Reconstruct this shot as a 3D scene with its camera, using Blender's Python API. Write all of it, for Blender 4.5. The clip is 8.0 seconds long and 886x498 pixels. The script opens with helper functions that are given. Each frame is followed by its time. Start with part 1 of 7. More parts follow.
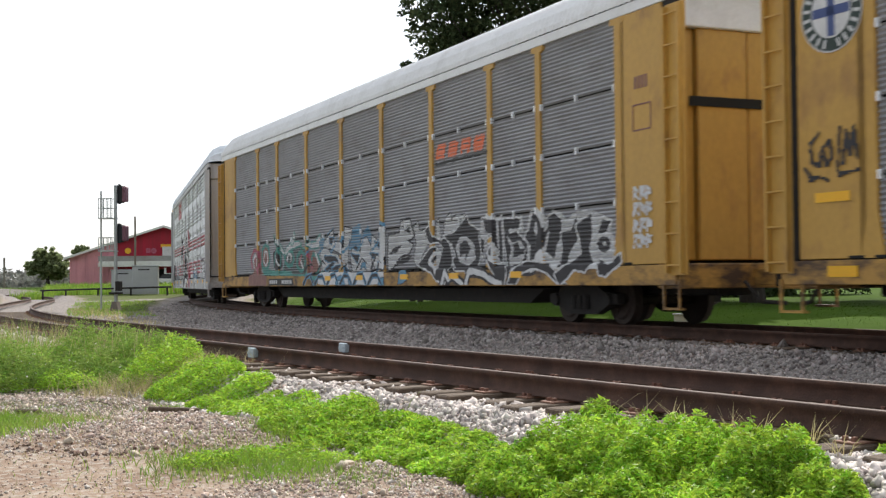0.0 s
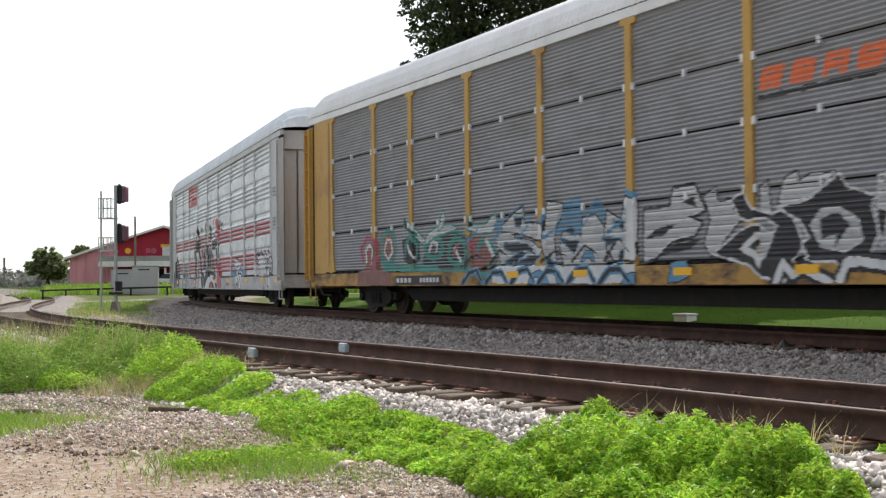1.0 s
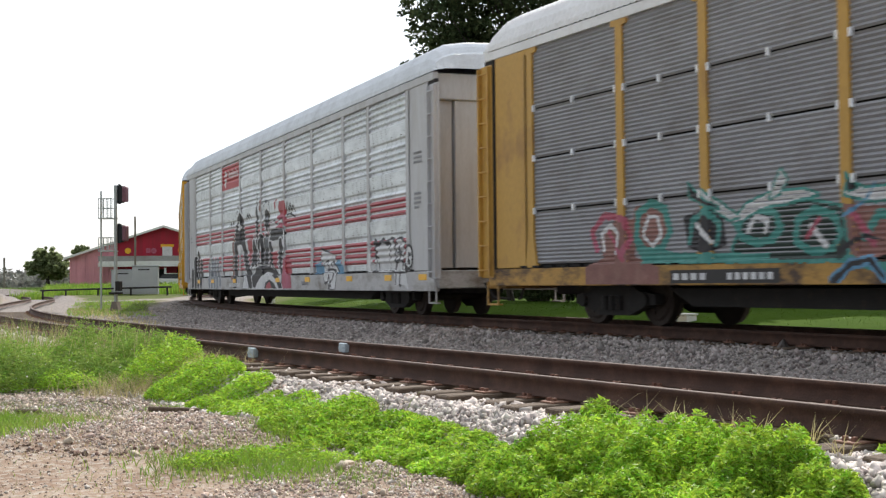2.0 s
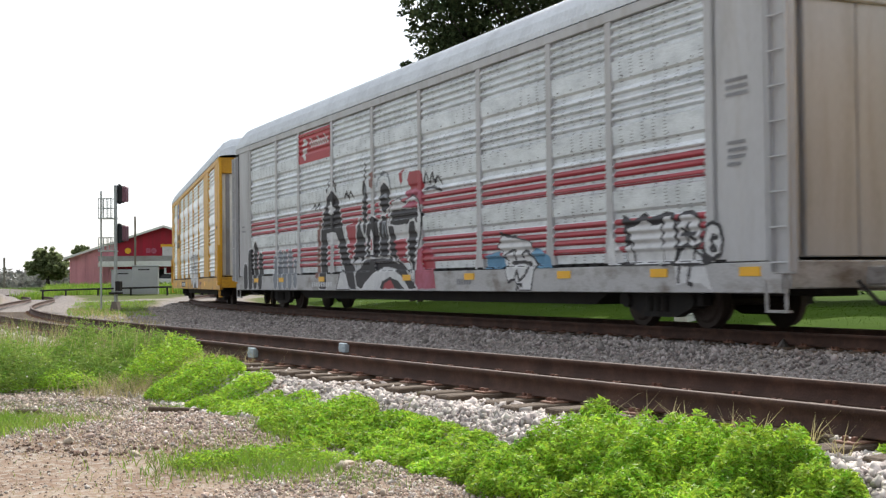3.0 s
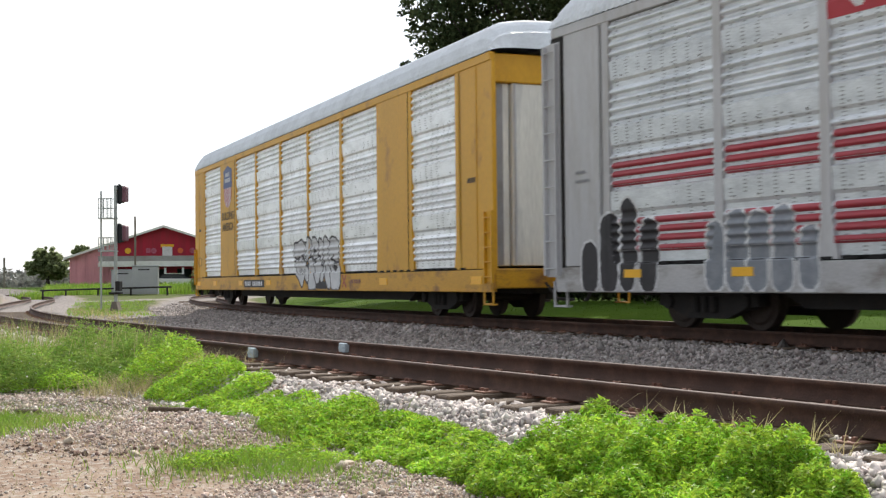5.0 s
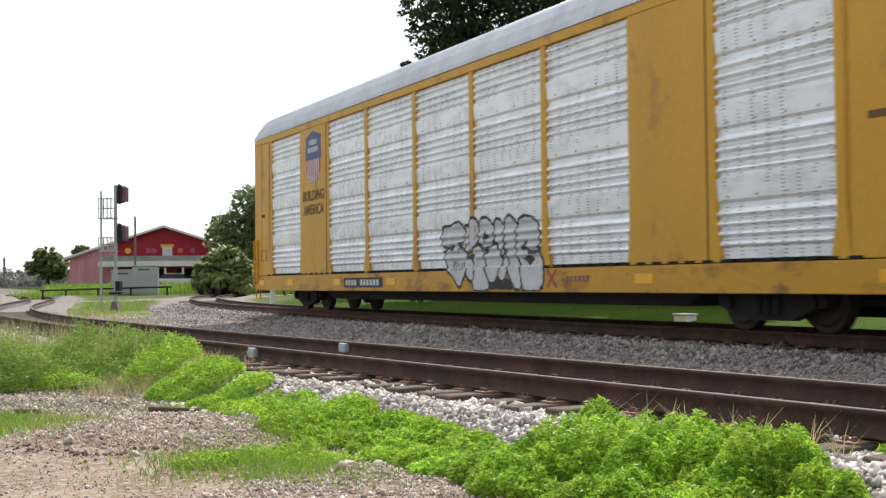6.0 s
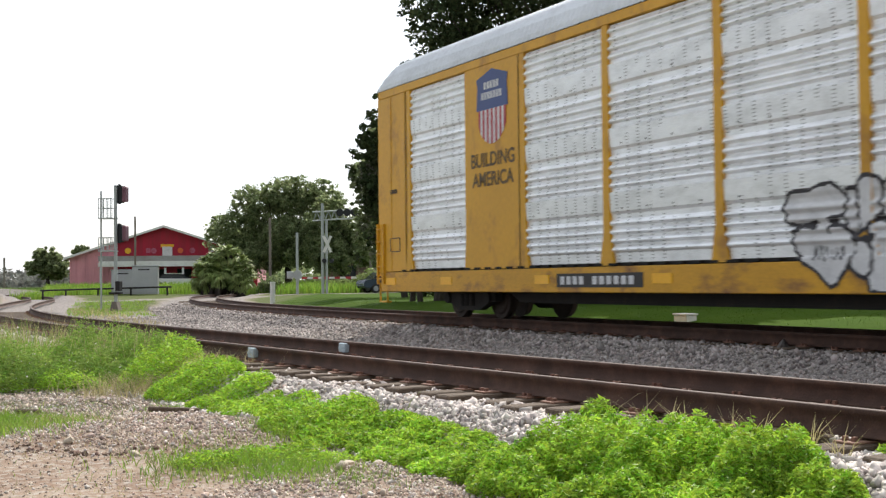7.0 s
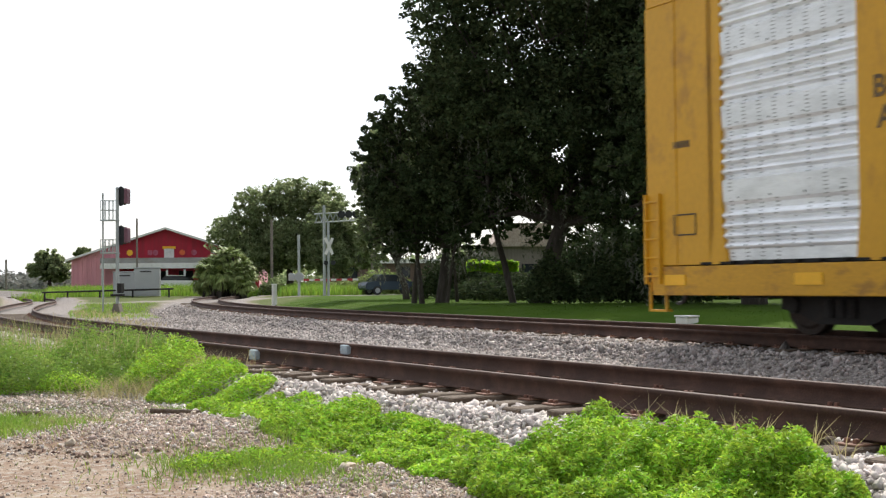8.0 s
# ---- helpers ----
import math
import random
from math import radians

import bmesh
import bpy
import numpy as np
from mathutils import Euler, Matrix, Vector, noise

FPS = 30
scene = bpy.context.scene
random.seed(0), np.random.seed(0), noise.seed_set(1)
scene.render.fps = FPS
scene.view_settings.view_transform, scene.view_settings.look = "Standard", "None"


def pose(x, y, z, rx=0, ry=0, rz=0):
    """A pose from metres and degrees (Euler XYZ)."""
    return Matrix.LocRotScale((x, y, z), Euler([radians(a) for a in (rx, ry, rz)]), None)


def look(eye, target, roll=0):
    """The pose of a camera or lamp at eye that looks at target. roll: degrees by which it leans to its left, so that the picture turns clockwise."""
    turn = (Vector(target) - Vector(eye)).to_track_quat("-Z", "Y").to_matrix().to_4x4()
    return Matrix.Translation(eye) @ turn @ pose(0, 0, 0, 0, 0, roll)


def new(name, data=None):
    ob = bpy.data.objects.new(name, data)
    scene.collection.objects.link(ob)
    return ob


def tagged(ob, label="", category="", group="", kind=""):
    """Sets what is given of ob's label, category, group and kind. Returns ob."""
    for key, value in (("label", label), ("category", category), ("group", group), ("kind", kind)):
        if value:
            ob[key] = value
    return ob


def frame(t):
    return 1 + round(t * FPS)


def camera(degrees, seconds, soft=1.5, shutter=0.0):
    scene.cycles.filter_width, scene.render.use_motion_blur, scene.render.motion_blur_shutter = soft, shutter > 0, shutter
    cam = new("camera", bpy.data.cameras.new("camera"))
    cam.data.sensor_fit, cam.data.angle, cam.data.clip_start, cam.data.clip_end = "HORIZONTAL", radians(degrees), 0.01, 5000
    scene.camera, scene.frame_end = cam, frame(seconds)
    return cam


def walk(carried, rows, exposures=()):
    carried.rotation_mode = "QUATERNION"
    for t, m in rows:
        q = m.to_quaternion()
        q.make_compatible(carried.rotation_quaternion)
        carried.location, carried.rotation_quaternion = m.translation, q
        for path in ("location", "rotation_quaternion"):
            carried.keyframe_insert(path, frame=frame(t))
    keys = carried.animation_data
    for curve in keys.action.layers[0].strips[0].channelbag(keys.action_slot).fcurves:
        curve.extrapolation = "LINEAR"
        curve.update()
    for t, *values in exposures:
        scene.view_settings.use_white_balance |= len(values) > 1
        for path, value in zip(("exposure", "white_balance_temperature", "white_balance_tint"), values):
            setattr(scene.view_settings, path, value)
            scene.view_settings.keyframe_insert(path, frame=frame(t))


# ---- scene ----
# ------------------------------------------------------------------ camera
CAM_H, PITCH, ROLL = 0.759, 1.482, -0.566
cam = camera(38.565, 8.0, soft=1.3, shutter=0.22)
STILL = pose(0, 0, CAM_H, 90 + PITCH, 0, 0) @ pose(0, 0, 0, 0, 0, ROLL)
BUMP = pose(0, 0, CAM_H, 90 + PITCH + 0.09, 0, 0.075) @ pose(0, 0, 0, 0, 0, ROLL)
walk(cam, [(0.0, STILL), (7.4, STILL), (7.7, STILL), (7.9, pose(0, 0, CAM_H, 90 + PITCH + 0.04, 0, 0.03) @ pose(0, 0, 0, 0, 0, ROLL)), (8.0, BUMP)])

# ------------------------------------------------------------------ light
SUN_AZ, SUN_EL = 14.0, 43.0          # degrees to the right of straight ahead, degrees up
world = bpy.data.worlds.new("world")
scene.world = world
world.use_nodes = True
wn, wl = world.node_tree.nodes, world.node_tree.links
sky = wn.new("ShaderNodeTexSky")
sky.sky_type = "NISHITA"
sky.sun_disc = False
sky.sun_elevation = radians(SUN_EL)
sky.sun_rotation = radians(SUN_AZ)
sky.air_density, sky.dust_density = 1.0, 2.0
coord = wn.new("ShaderNodeTexCoord")
clouds = wn.new("ShaderNodeTexNoise")
clouds.inputs["Scale"].default_value = 2.2
clouds.inputs["Detail"].default_value = 6.0
squash = wn.new("ShaderNodeMapping")
squash.inputs["Scale"].default_value = (1, 1, 3.2)
ramp = wn.new("ShaderNodeMapRange")
ramp.inputs["From Min"].default_value, ramp.inputs["From Max"].default_value = 0.30, 0.58
ramp.inputs["To Min"].default_value, ramp.inputs["To Max"].default_value = 0.45, 0.95
az, el = radians(SUN_AZ), radians(SUN_EL)
SUN_DIR = Vector((math.sin(az) * math.cos(el), math.cos(az) * math.cos(el), math.sin(el)))
# thin cloud, brightest round the sun
toward = wn.new("ShaderNodeVectorMath")
toward.operation = "DOT_PRODUCT"
toward.inputs[1].default_value = SUN_DIR
glow = wn.new("ShaderNodeMapRange")
glow.interpolation_type = "SMOOTHSTEP"
glow.inputs["From Min"].default_value, glow.inputs["From Max"].default_value = 0.0, 0.85
glow.inputs["To Min"].default_value, glow.inputs["To Max"].default_value = 5.6, 11.5
tint = wn.new("ShaderNodeVectorMath")
tint.operation = "SCALE"
tint.inputs[0].default_value = (0.93, 0.975, 1.04)
cmix = wn.new("ShaderNodeMix")
cmix.data_type = "RGBA"
wl.new(coord.outputs["Generated"], toward.inputs[0])
wl.new(toward.outputs["Value"], glow.inputs["Value"])
wl.new(glow.outputs["Result"], tint.inputs["Scale"])
wl.new(tint.outputs["Vector"], cmix.inputs["B"])
wl.new(coord.outputs["Generated"], squash.inputs["Vector"])
wl.new(squash.outputs["Vector"], clouds.inputs["Vector"])
wl.new(clouds.outputs["Fac"], ramp.inputs["Value"])
wl.new(ramp.outputs["Result"], cmix.inputs["Factor"])
wl.new(sky.outputs["Color"], cmix.inputs["A"])
wl.new(cmix.outputs["Result"], wn["Background"].inputs["Color"])
wn["Background"].inputs["Strength"].default_value = 0.12
lamp = bpy.data.lights.new("sun", "SUN")
lamp.energy, lamp.angle, lamp.color = 4.6, radians(0.6), (1.0, 0.94, 0.85)
sun = new("sun", lamp)
sun.matrix_world = look(SUN_DIR * 50, (0, 0, 0))
scene.view_settings.exposure = 0.12


# ------------------------------------------------------------------ materials
def mat(name, base, rough=0.7, metal=0.0, var=0.25, scale=3.0, fine=40.0, bump=0.2, second=None, amount=0.5, spread=0.1, island=0.0, stretch=(1, 1, 1), sub=0.0, spec=0.5, holes=False):
    """A procedural surface: base colour broken up by coarse and fine noise, patches of a second colour, relief."""
    m = bpy.data.materials.new(name)
    m.use_nodes = True
    n, l = m.node_tree.nodes, m.node_tree.links
    b = n["Principled BSDF"]
    tc = n.new("ShaderNodeTexCoord")
    mp = n.new("ShaderNodeMapping")
    mp.inputs["Scale"].default_value = stretch
    l.new(tc.outputs["Object"], mp.inputs["Vector"])
    big, small = n.new("ShaderNodeTexNoise"), n.new("ShaderNodeTexNoise")
    big.inputs["Scale"].default_value, small.inputs["Scale"].default_value = scale, fine
    big.inputs["Detail"].default_value = 6.0
    small.inputs["Detail"].default_value = 4.0
    l.new(mp.outputs["Vector"], big.inputs["Vector"])
    l.new(mp.outputs["Vector"], small.inputs["Vector"])
    lum = n.new("ShaderNodeMath")
    lum.operation = "ADD"
    l.new(big.outputs["Fac"], lum.inputs[0])
    l.new(small.outputs["Fac"], lum.inputs[1])
    rng = n.new("ShaderNodeMapRange")
    rng.inputs["From Min"].default_value, rng.inputs["From Max"].default_value = 0.6, 1.4
    rng.inputs["To Min"].default_value, rng.inputs["To Max"].default_value = 1 - var, 1 + var
    l.new(lum.outputs[0], rng.inputs["Value"])
    src = None
    if second:
        pr = n.new("ShaderNodeMapRange")
        pr.inputs["From Min"].default_value, pr.inputs["From Max"].default_value = 1 - amount - spread, 1 - amount + spread
        third = n.new("ShaderNodeTexNoise")
        third.inputs["Scale"].default_value = scale * 1.7
        third.inputs["Detail"].default_value = 8.0
        third.inputs["Roughness"].default_value = 0.65
        l.new(mp.outputs["Vector"], third.inputs["Vector"])
        l.new(third.outputs["Fac"], pr.inputs["Value"])
        mx = n.new("ShaderNodeMix")
        mx.data_type = "RGBA"
        mx.inputs["A"].default_value, mx.inputs["B"].default_value = (*base, 1), (*second, 1)
        l.new(pr.outputs["Result"], mx.inputs["Factor"])
        src = mx.outputs["Result"]
    hs = n.new("ShaderNodeHueSaturation")
    if src:
        l.new(src, hs.inputs["Color"])
    else:
        hs.inputs["Color"].default_value = (*base, 1)
    val = rng.outputs["Result"]
    if island:
        geo = n.new("ShaderNodeNewGeometry")
        ir = n.new("ShaderNodeMapRange")
        ir.inputs["To Min"].default_value, ir.inputs["To Max"].default_value = 1 - island, 1 + island
        l.new(geo.outputs["Random Per Island"], ir.inputs["Value"])
        mu = n.new("ShaderNodeMath")
        mu.operation = "MULTIPLY"
        l.new(val, mu.inputs[0])
        l.new(ir.outputs["Result"], mu.inputs[1])
        val = mu.outputs[0]
        sa = n.new("ShaderNodeMapRange")
        sa.inputs["To Min"].default_value, sa.inputs["To Max"].default_value = 0.5 - island * 0.05, 0.5 + island * 0.05
        wob = n.new("ShaderNodeMath")
        wob.operation = "FRACT"
        w7 = n.new("ShaderNodeMath")
        w7.operation = "MULTIPLY"
        w7.inputs[1].default_value = 7.31
        l.new(geo.outputs["Random Per Island"], w7.inputs[0])
        l.new(w7.outputs[0], wob.inputs[0])
        l.new(wob.outputs[0], sa.inputs["Value"])
        l.new(sa.outputs["Result"], hs.inputs["Hue"])
    if holes:
        # rows of small punched slots, in upright columns
        xyz = n.new("ShaderNodeSeparateXYZ")
        l.new(tc.outputs["Object"], xyz.inputs["Vector"])

        def comb(out, period, width, lo):
            d = n.new("ShaderNodeMath")
            d.operation = "DIVIDE"
            d.inputs[1].default_value = period
            l.new(out, d.inputs[0])
            fr = n.new("ShaderNodeMath")
            fr.operation = "FRACT"
            l.new(d.outputs[0], fr.inputs[0])
            lt = n.new("ShaderNodeMath")
            lt.operation = "LESS_THAN"
            lt.inputs[1].default_value = width
            l.new(fr.outputs[0], lt.inputs[0])
            return lt.outputs[0]

        both = None
        for k in (comb(xyz.outputs["X"], 0.31, 0.24, 0), comb(xyz.outputs["Z"], 0.052, 0.34, 0), comb(big.outputs["Fac"], 2.0, 0.27, 0)):
            if both is None:
                both = k
            else:
                mm = n.new("ShaderNodeMath")
                mm.operation = "MULTIPLY"
                l.new(both, mm.inputs[0])
                l.new(k, mm.inputs[1])
                both = mm.outputs[0]
        dk = n.new("ShaderNodeMapRange")
        dk.inputs["To Min"].default_value, dk.inputs["To Max"].default_value = 1.0, 0.45
        l.new(both, dk.inputs["Value"])
        m3 = n.new("ShaderNodeMath")
        m3.operation = "MULTIPLY"
        l.new(val, m3.inputs[0])
        l.new(dk.outputs["Result"], m3.inputs[1])
        val = m3.outputs[0]
    l.new(val, hs.inputs["Value"])
    l.new(hs.outputs["Color"], b.inputs["Base Color"])
    b.inputs["Roughness"].default_value, b.inputs["Metallic"].default_value = rough, metal
    b.inputs["Specular IOR Level"].default_value = spec
    if bump:
        bp = n.new("ShaderNodeBump")
        bp.inputs["Strength"].default_value, bp.inputs["Distance"].default_value = bump, 0.02
        l.new(small.outputs["Fac"], bp.inputs["Height"])
        l.new(bp.outputs["Normal"], b.inputs["Normal"])
    if sub:
        tr = n.new("ShaderNodeBsdfTranslucent")
        l.new(hs.outputs["Color"], tr.inputs["Color"])
        ms = n.new("ShaderNodeMixShader")
        ms.inputs["Fac"].default_value = sub
        l.new(b.outputs["BSDF"], ms.inputs[1])
        l.new(tr.outputs["BSDF"], ms.inputs[2])
        l.new(ms.outputs["Shader"], n["Material Output"].inputs["Surface"])
    return m


STREAK = (2.0, 2.0, 0.25)
M = {}
M["yellow"] = mat("rack_yellow_paint", (0.64, 0.335, 0.012), 0.5, 0, 0.12, 0.7, 14, 0.04, (0.24, 0.10, 0.028), 0.33, 0.11, stretch=(1.0, 1.0, 0.7))
M["tan"] = mat("faded_tan_paint", (0.52, 0.305, 0.065), 0.55, 0, 0.14, 0.8, 16, 0.04, (0.26, 0.125, 0.05), 0.34, 0.12, stretch=(1.0, 1.0, 0.55))
M["galv"] = mat("galvanised_steel", (0.90, 0.925, 0.95), 0.34, 0.3, 0.12, 1.2, 25, 0.04, (0.66, 0.68, 0.69), 0.4, 0.15, stretch=(0.8, 2, 2), holes=True)
M["dullgalv"] = mat("dull_galvanised_steel", (0.70, 0.735, 0.765), 0.42, 0.3, 0.2, 1.2, 25, 0.04, (0.50, 0.53, 0.56), 0.42, 0.15, stretch=(0.8, 2, 2), holes=True)
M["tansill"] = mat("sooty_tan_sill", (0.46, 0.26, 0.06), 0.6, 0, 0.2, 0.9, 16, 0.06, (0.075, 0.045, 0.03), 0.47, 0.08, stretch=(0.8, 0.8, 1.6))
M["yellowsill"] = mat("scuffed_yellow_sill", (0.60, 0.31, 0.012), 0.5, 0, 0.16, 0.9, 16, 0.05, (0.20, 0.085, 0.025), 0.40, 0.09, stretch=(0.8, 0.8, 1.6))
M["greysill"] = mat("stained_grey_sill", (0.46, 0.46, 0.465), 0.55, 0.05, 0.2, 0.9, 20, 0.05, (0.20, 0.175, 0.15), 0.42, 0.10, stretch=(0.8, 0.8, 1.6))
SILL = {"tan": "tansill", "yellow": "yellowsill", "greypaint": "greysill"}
M["galvplain"] = mat("worn_white_end_sheet", (0.72, 0.72, 0.68), 0.45, 0.1, 0.2, 1.0, 25, 0.04, (0.40, 0.41, 0.42), 0.38, 0.12, stretch=(2, 1.2, 0.15))
M["greypanel"] = mat("weathered_grey_panel", (0.30, 0.305, 0.325), 0.6, 0.1, 0.16, 0.8, 22, 0.04, (0.21, 0.20, 0.195), 0.36, 0.14, stretch=(0.7, 2, 1.5))
M["greypaint"] = mat("light_grey_paint", (0.50, 0.505, 0.52), 0.55, 0.05, 0.15, 0.9, 30, 0.05, (0.38, 0.365, 0.35), 0.38, 0.14, stretch=STREAK)
M["roofwhite"] = mat("white_roof_sheet", (0.78, 0.79, 0.80), 0.45, 0.05, 0.1, 0.8, 20, 0.03, (0.62, 0.62, 0.61), 0.35, 0.15)
M["roofgrey"] = mat("pale_grey_roof_sheet", (0.68, 0.72, 0.76), 0.42, 0.15, 0.12, 0.8, 20, 0.03, (0.54, 0.57, 0.60), 0.4, 0.15)
M["redstripe"] = mat("red_stripe_paint", (0.36, 0.035, 0.05), 0.5, 0, 0.2, 1.5, 30, 0.03, (0.26, 0.06, 0.06), 0.35, 0.1, stretch=(0.7, 2, 2))
M["dark"] = mat("dark_underframe_steel", (0.022, 0.02, 0.019), 0.85, 0.1, 0.4, 4, 40, 0.2, (0.05, 0.034, 0.025), 0.35, 0.1)
M["black"] = mat("black_gap", (0.012, 0.012, 0.012), 0.9, 0, 0.2, 4, 40, 0)
M["wheel"] = mat("wheel_steel", (0.045, 0.032, 0.026), 0.7, 0.4, 0.35, 5, 40, 0.1, (0.12, 0.10, 0.09), 0.3, 0.1)
M["rail"] = mat("rusty_rail", (0.052, 0.024, 0.015), 0.85, 0.0, 0.3, 2.0, 60, 0.3, (0.095, 0.046, 0.030), 0.45, 0.12, stretch=(1, 1, 1))
M["railtop"] = mat("worn_rail_head", (0.085, 0.055, 0.045), 0.75, 0.1, 0.2, 2.0, 60, 0.1)
M["tie"] = mat("weathered_tie_wood", (0.10, 0.066, 0.048), 0.9, 0, 0.4, 3, 40, 0.6, (0.20, 0.145, 0.115), 0.42, 0.15, stretch=(6, 1, 6), island=0.3)
M["plate"] = mat("rusty_tie_plate", (0.17, 0.085, 0.06), 0.8, 0.1, 0.3, 3, 40, 0.3, island=0.3)
M["jointpaint"] = mat("pale_blue_joint_bar", (0.42, 0.50, 0.54), 0.6, 0.1, 0.2, 3, 40, 0.1)
M["stone"] = mat("limestone_ballast", (0.59, 0.535, 0.495), 0.9, 0, 0.22, 6, 60, 0.3, (0.46, 0.40, 0.37), 0.42, 0.12, island=0.45)
M["bluestone"] = mat("granite_ballast", (0.33, 0.298, 0.28), 0.9, 0, 0.25, 6, 60, 0.3, (0.235, 0.18, 0.155), 0.42, 0.12, island=0.5)
M["rubble"] = mat("brown_rubble", (0.50, 0.41, 0.34), 0.92, 0, 0.25, 6, 60, 0.3, (0.27, 0.18, 0.14), 0.42, 0.12, island=0.45)
M["clod"] = mat("damp_earth_clod", (0.15, 0.095, 0.07), 0.95, 0, 0.3, 6, 50, 0.4, (0.24, 0.17, 0.13), 0.4, 0.12, island=0.3)
M["leaf"] = mat("fresh_weed_leaf", (0.37, 0.55, 0.06), 0.5, 0, 0.35, 2.0, 30, 0, (0.21, 0.40, 0.033), 0.45, 0.12, island=0.5, sub=0.45, spec=0.25)
M["leaf2"] = mat("dull_weed_leaf", (0.20, 0.34, 0.055), 0.6, 0, 0.3, 2.0, 30, 0, (0.30, 0.37, 0.10), 0.45, 0.12, island=0.4, sub=0.45, spec=0.2)
M["grass"] = mat("grass_blade", (0.20, 0.34, 0.04), 0.6, 0, 0.3, 1.0, 30, 0, (0.31, 0.35, 0.09), 0.4, 0.12, island=0.35, sub=0.42)
M["lawn"] = mat("mown_lawn", (0.056, 0.108, 0.009), 0.8, 0, 0.3, 0.6, 30, 0, (0.08, 0.14, 0.015), 0.4, 0.12, island=0.35, sub=0.4, spec=0.1)
M["straw"] = mat("dry_grass", (0.46, 0.40, 0.21), 0.7, 0, 0.3, 2.0, 30, 0, island=0.3, sub=0.3)
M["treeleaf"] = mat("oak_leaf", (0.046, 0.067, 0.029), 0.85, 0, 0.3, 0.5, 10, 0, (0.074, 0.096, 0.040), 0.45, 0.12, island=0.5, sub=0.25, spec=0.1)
# aerial haze is mixed into these two leaf colours, paler than the oaks
M["hazeleaf"] = mat("hazed_tree_leaf", (0.22, 0.27, 0.13), 0.85, 0, 0.3, 0.5, 10, 0, (0.29, 0.33, 0.17), 0.45, 0.12, island=0.45, sub=0.6, spec=0.1)
M["hazewood"] = mat("hazed_distant_woods", (0.20, 0.21, 0.19), 0.9, 0, 0.3, 0.2, 5, 0, (0.26, 0.24, 0.22), 0.45, 0.12, island=0.35, sub=0.3, spec=0.1)
M["palmleaf"] = mat("palm_frond", (0.26, 0.33, 0.11), 0.5, 0, 0.3, 0.8, 10, 0, (0.30, 0.33, 0.14), 0.4, 0.12, island=0.35, sub=0.35, spec=0.2)
M["moss"] = mat("hanging_moss", (0.13, 0.135, 0.10), 0.9, 0, 0.3, 1.0, 20, 0, island=0.3, sub=0.25)
M["bark"] = mat("oak_bark", (0.050, 0.040, 0.033), 0.95, 0, 0.35, 2, 25, 0.8, (0.09, 0.075, 0.063), 0.4, 0.12, stretch=(3, 3, 0.6))
M["barnred"] = mat("barn_red_siding", (0.40, 0.012, 0.035), 0.7, 0, 0.18, 0.5, 12, 0.05, (0.25, 0.02, 0.035), 0.4, 0.15, stretch=(3, 3, 0.3))
# pink holds the look of siding in sun, raised because it renders shaded
M["barnpink"] = mat("sunlit_pink_siding", (0.74, 0.34, 0.38), 0.75, 0, 0.2, 0.5, 12, 0.05, (0.62, 0.25, 0.28), 0.4, 0.15, stretch=(3, 3, 0.3))
M["tinroof"] = mat("grey_tin_roof", (0.34, 0.33, 0.33), 0.5, 0.3, 0.2, 0.6, 12, 0.05, (0.26, 0.22, 0.2), 0.4, 0.15)
M["white"] = mat("weathered_white_paint", (0.72, 0.71, 0.68), 0.6, 0, 0.12, 2, 25, 0.05, (0.55, 0.53, 0.49), 0.35, 0.12)
M["cabinet"] = mat("silver_cabinet_metal", (0.42, 0.43, 0.44), 0.45, 0.4, 0.12, 1, 20, 0.03)
M["mast"] = mat("galvanised_mast", (0.40, 0.43, 0.42), 0.5, 0.5, 0.2, 2, 20, 0.05)
M["signal"] = mat("signal_black", (0.018, 0.02, 0.022), 0.6, 0.1, 0.3, 3, 20, 0.05)
M["signalred"] = mat("signal_hood", (0.17, 0.075, 0.10), 0.6, 0, 0.3, 3, 20, 0.05)
M["wood"] = mat("grey_pole_wood", (0.20, 0.17, 0.145), 0.9, 0, 0.3, 2, 25, 0.3, stretch=(4, 4, 0.4))
M["asphalt"] = mat("worn_road", (0.28, 0.265, 0.25), 0.9, 0, 0.2, 0.5, 15, 0.2, (0.22, 0.205, 0.19), 0.45, 0.15)
M["carpaint"] = mat("dark_blue_car_paint", (0.045, 0.065, 0.095), 0.25, 0.3, 0.1, 2, 20, 0)
M["whitecar"] = mat("white_car_paint", (0.75, 0.75, 0.74), 0.3, 0.0, 0.06, 2, 20, 0)
M["glass"] = mat("dark_car_glass", (0.02, 0.025, 0.03), 0.08, 0.0, 0.1, 2, 20, 0)
M["tyre"] = mat("tyre_rubber", (0.02, 0.02, 0.02), 0.85, 0, 0.2, 5, 30, 0.1)
M["blue"] = mat("logo_blue", (0.045, 0.075, 0.22), 0.5, 0, 0.15, 2, 30, 0)
M["logored"] = mat("logo_red", (0.42, 0.03, 0.045), 0.5, 0, 0.15, 2, 30, 0)
M["orange"] = mat("logo_orange", (0.70, 0.13, 0.03), 0.5, 0, 0.15, 2, 30, 0)
M["teal"] = mat("spray_teal", (0.05, 0.24, 0.21), 0.6, 0, 0.25, 2, 30, 0, (0.10, 0.32, 0.28), 0.4, 0.15)
M["spraywhite"] = mat("spray_white", (0.66, 0.67, 0.68), 0.6, 0, 0.15, 2, 30, 0, (0.50, 0.51, 0.53), 0.4, 0.15)
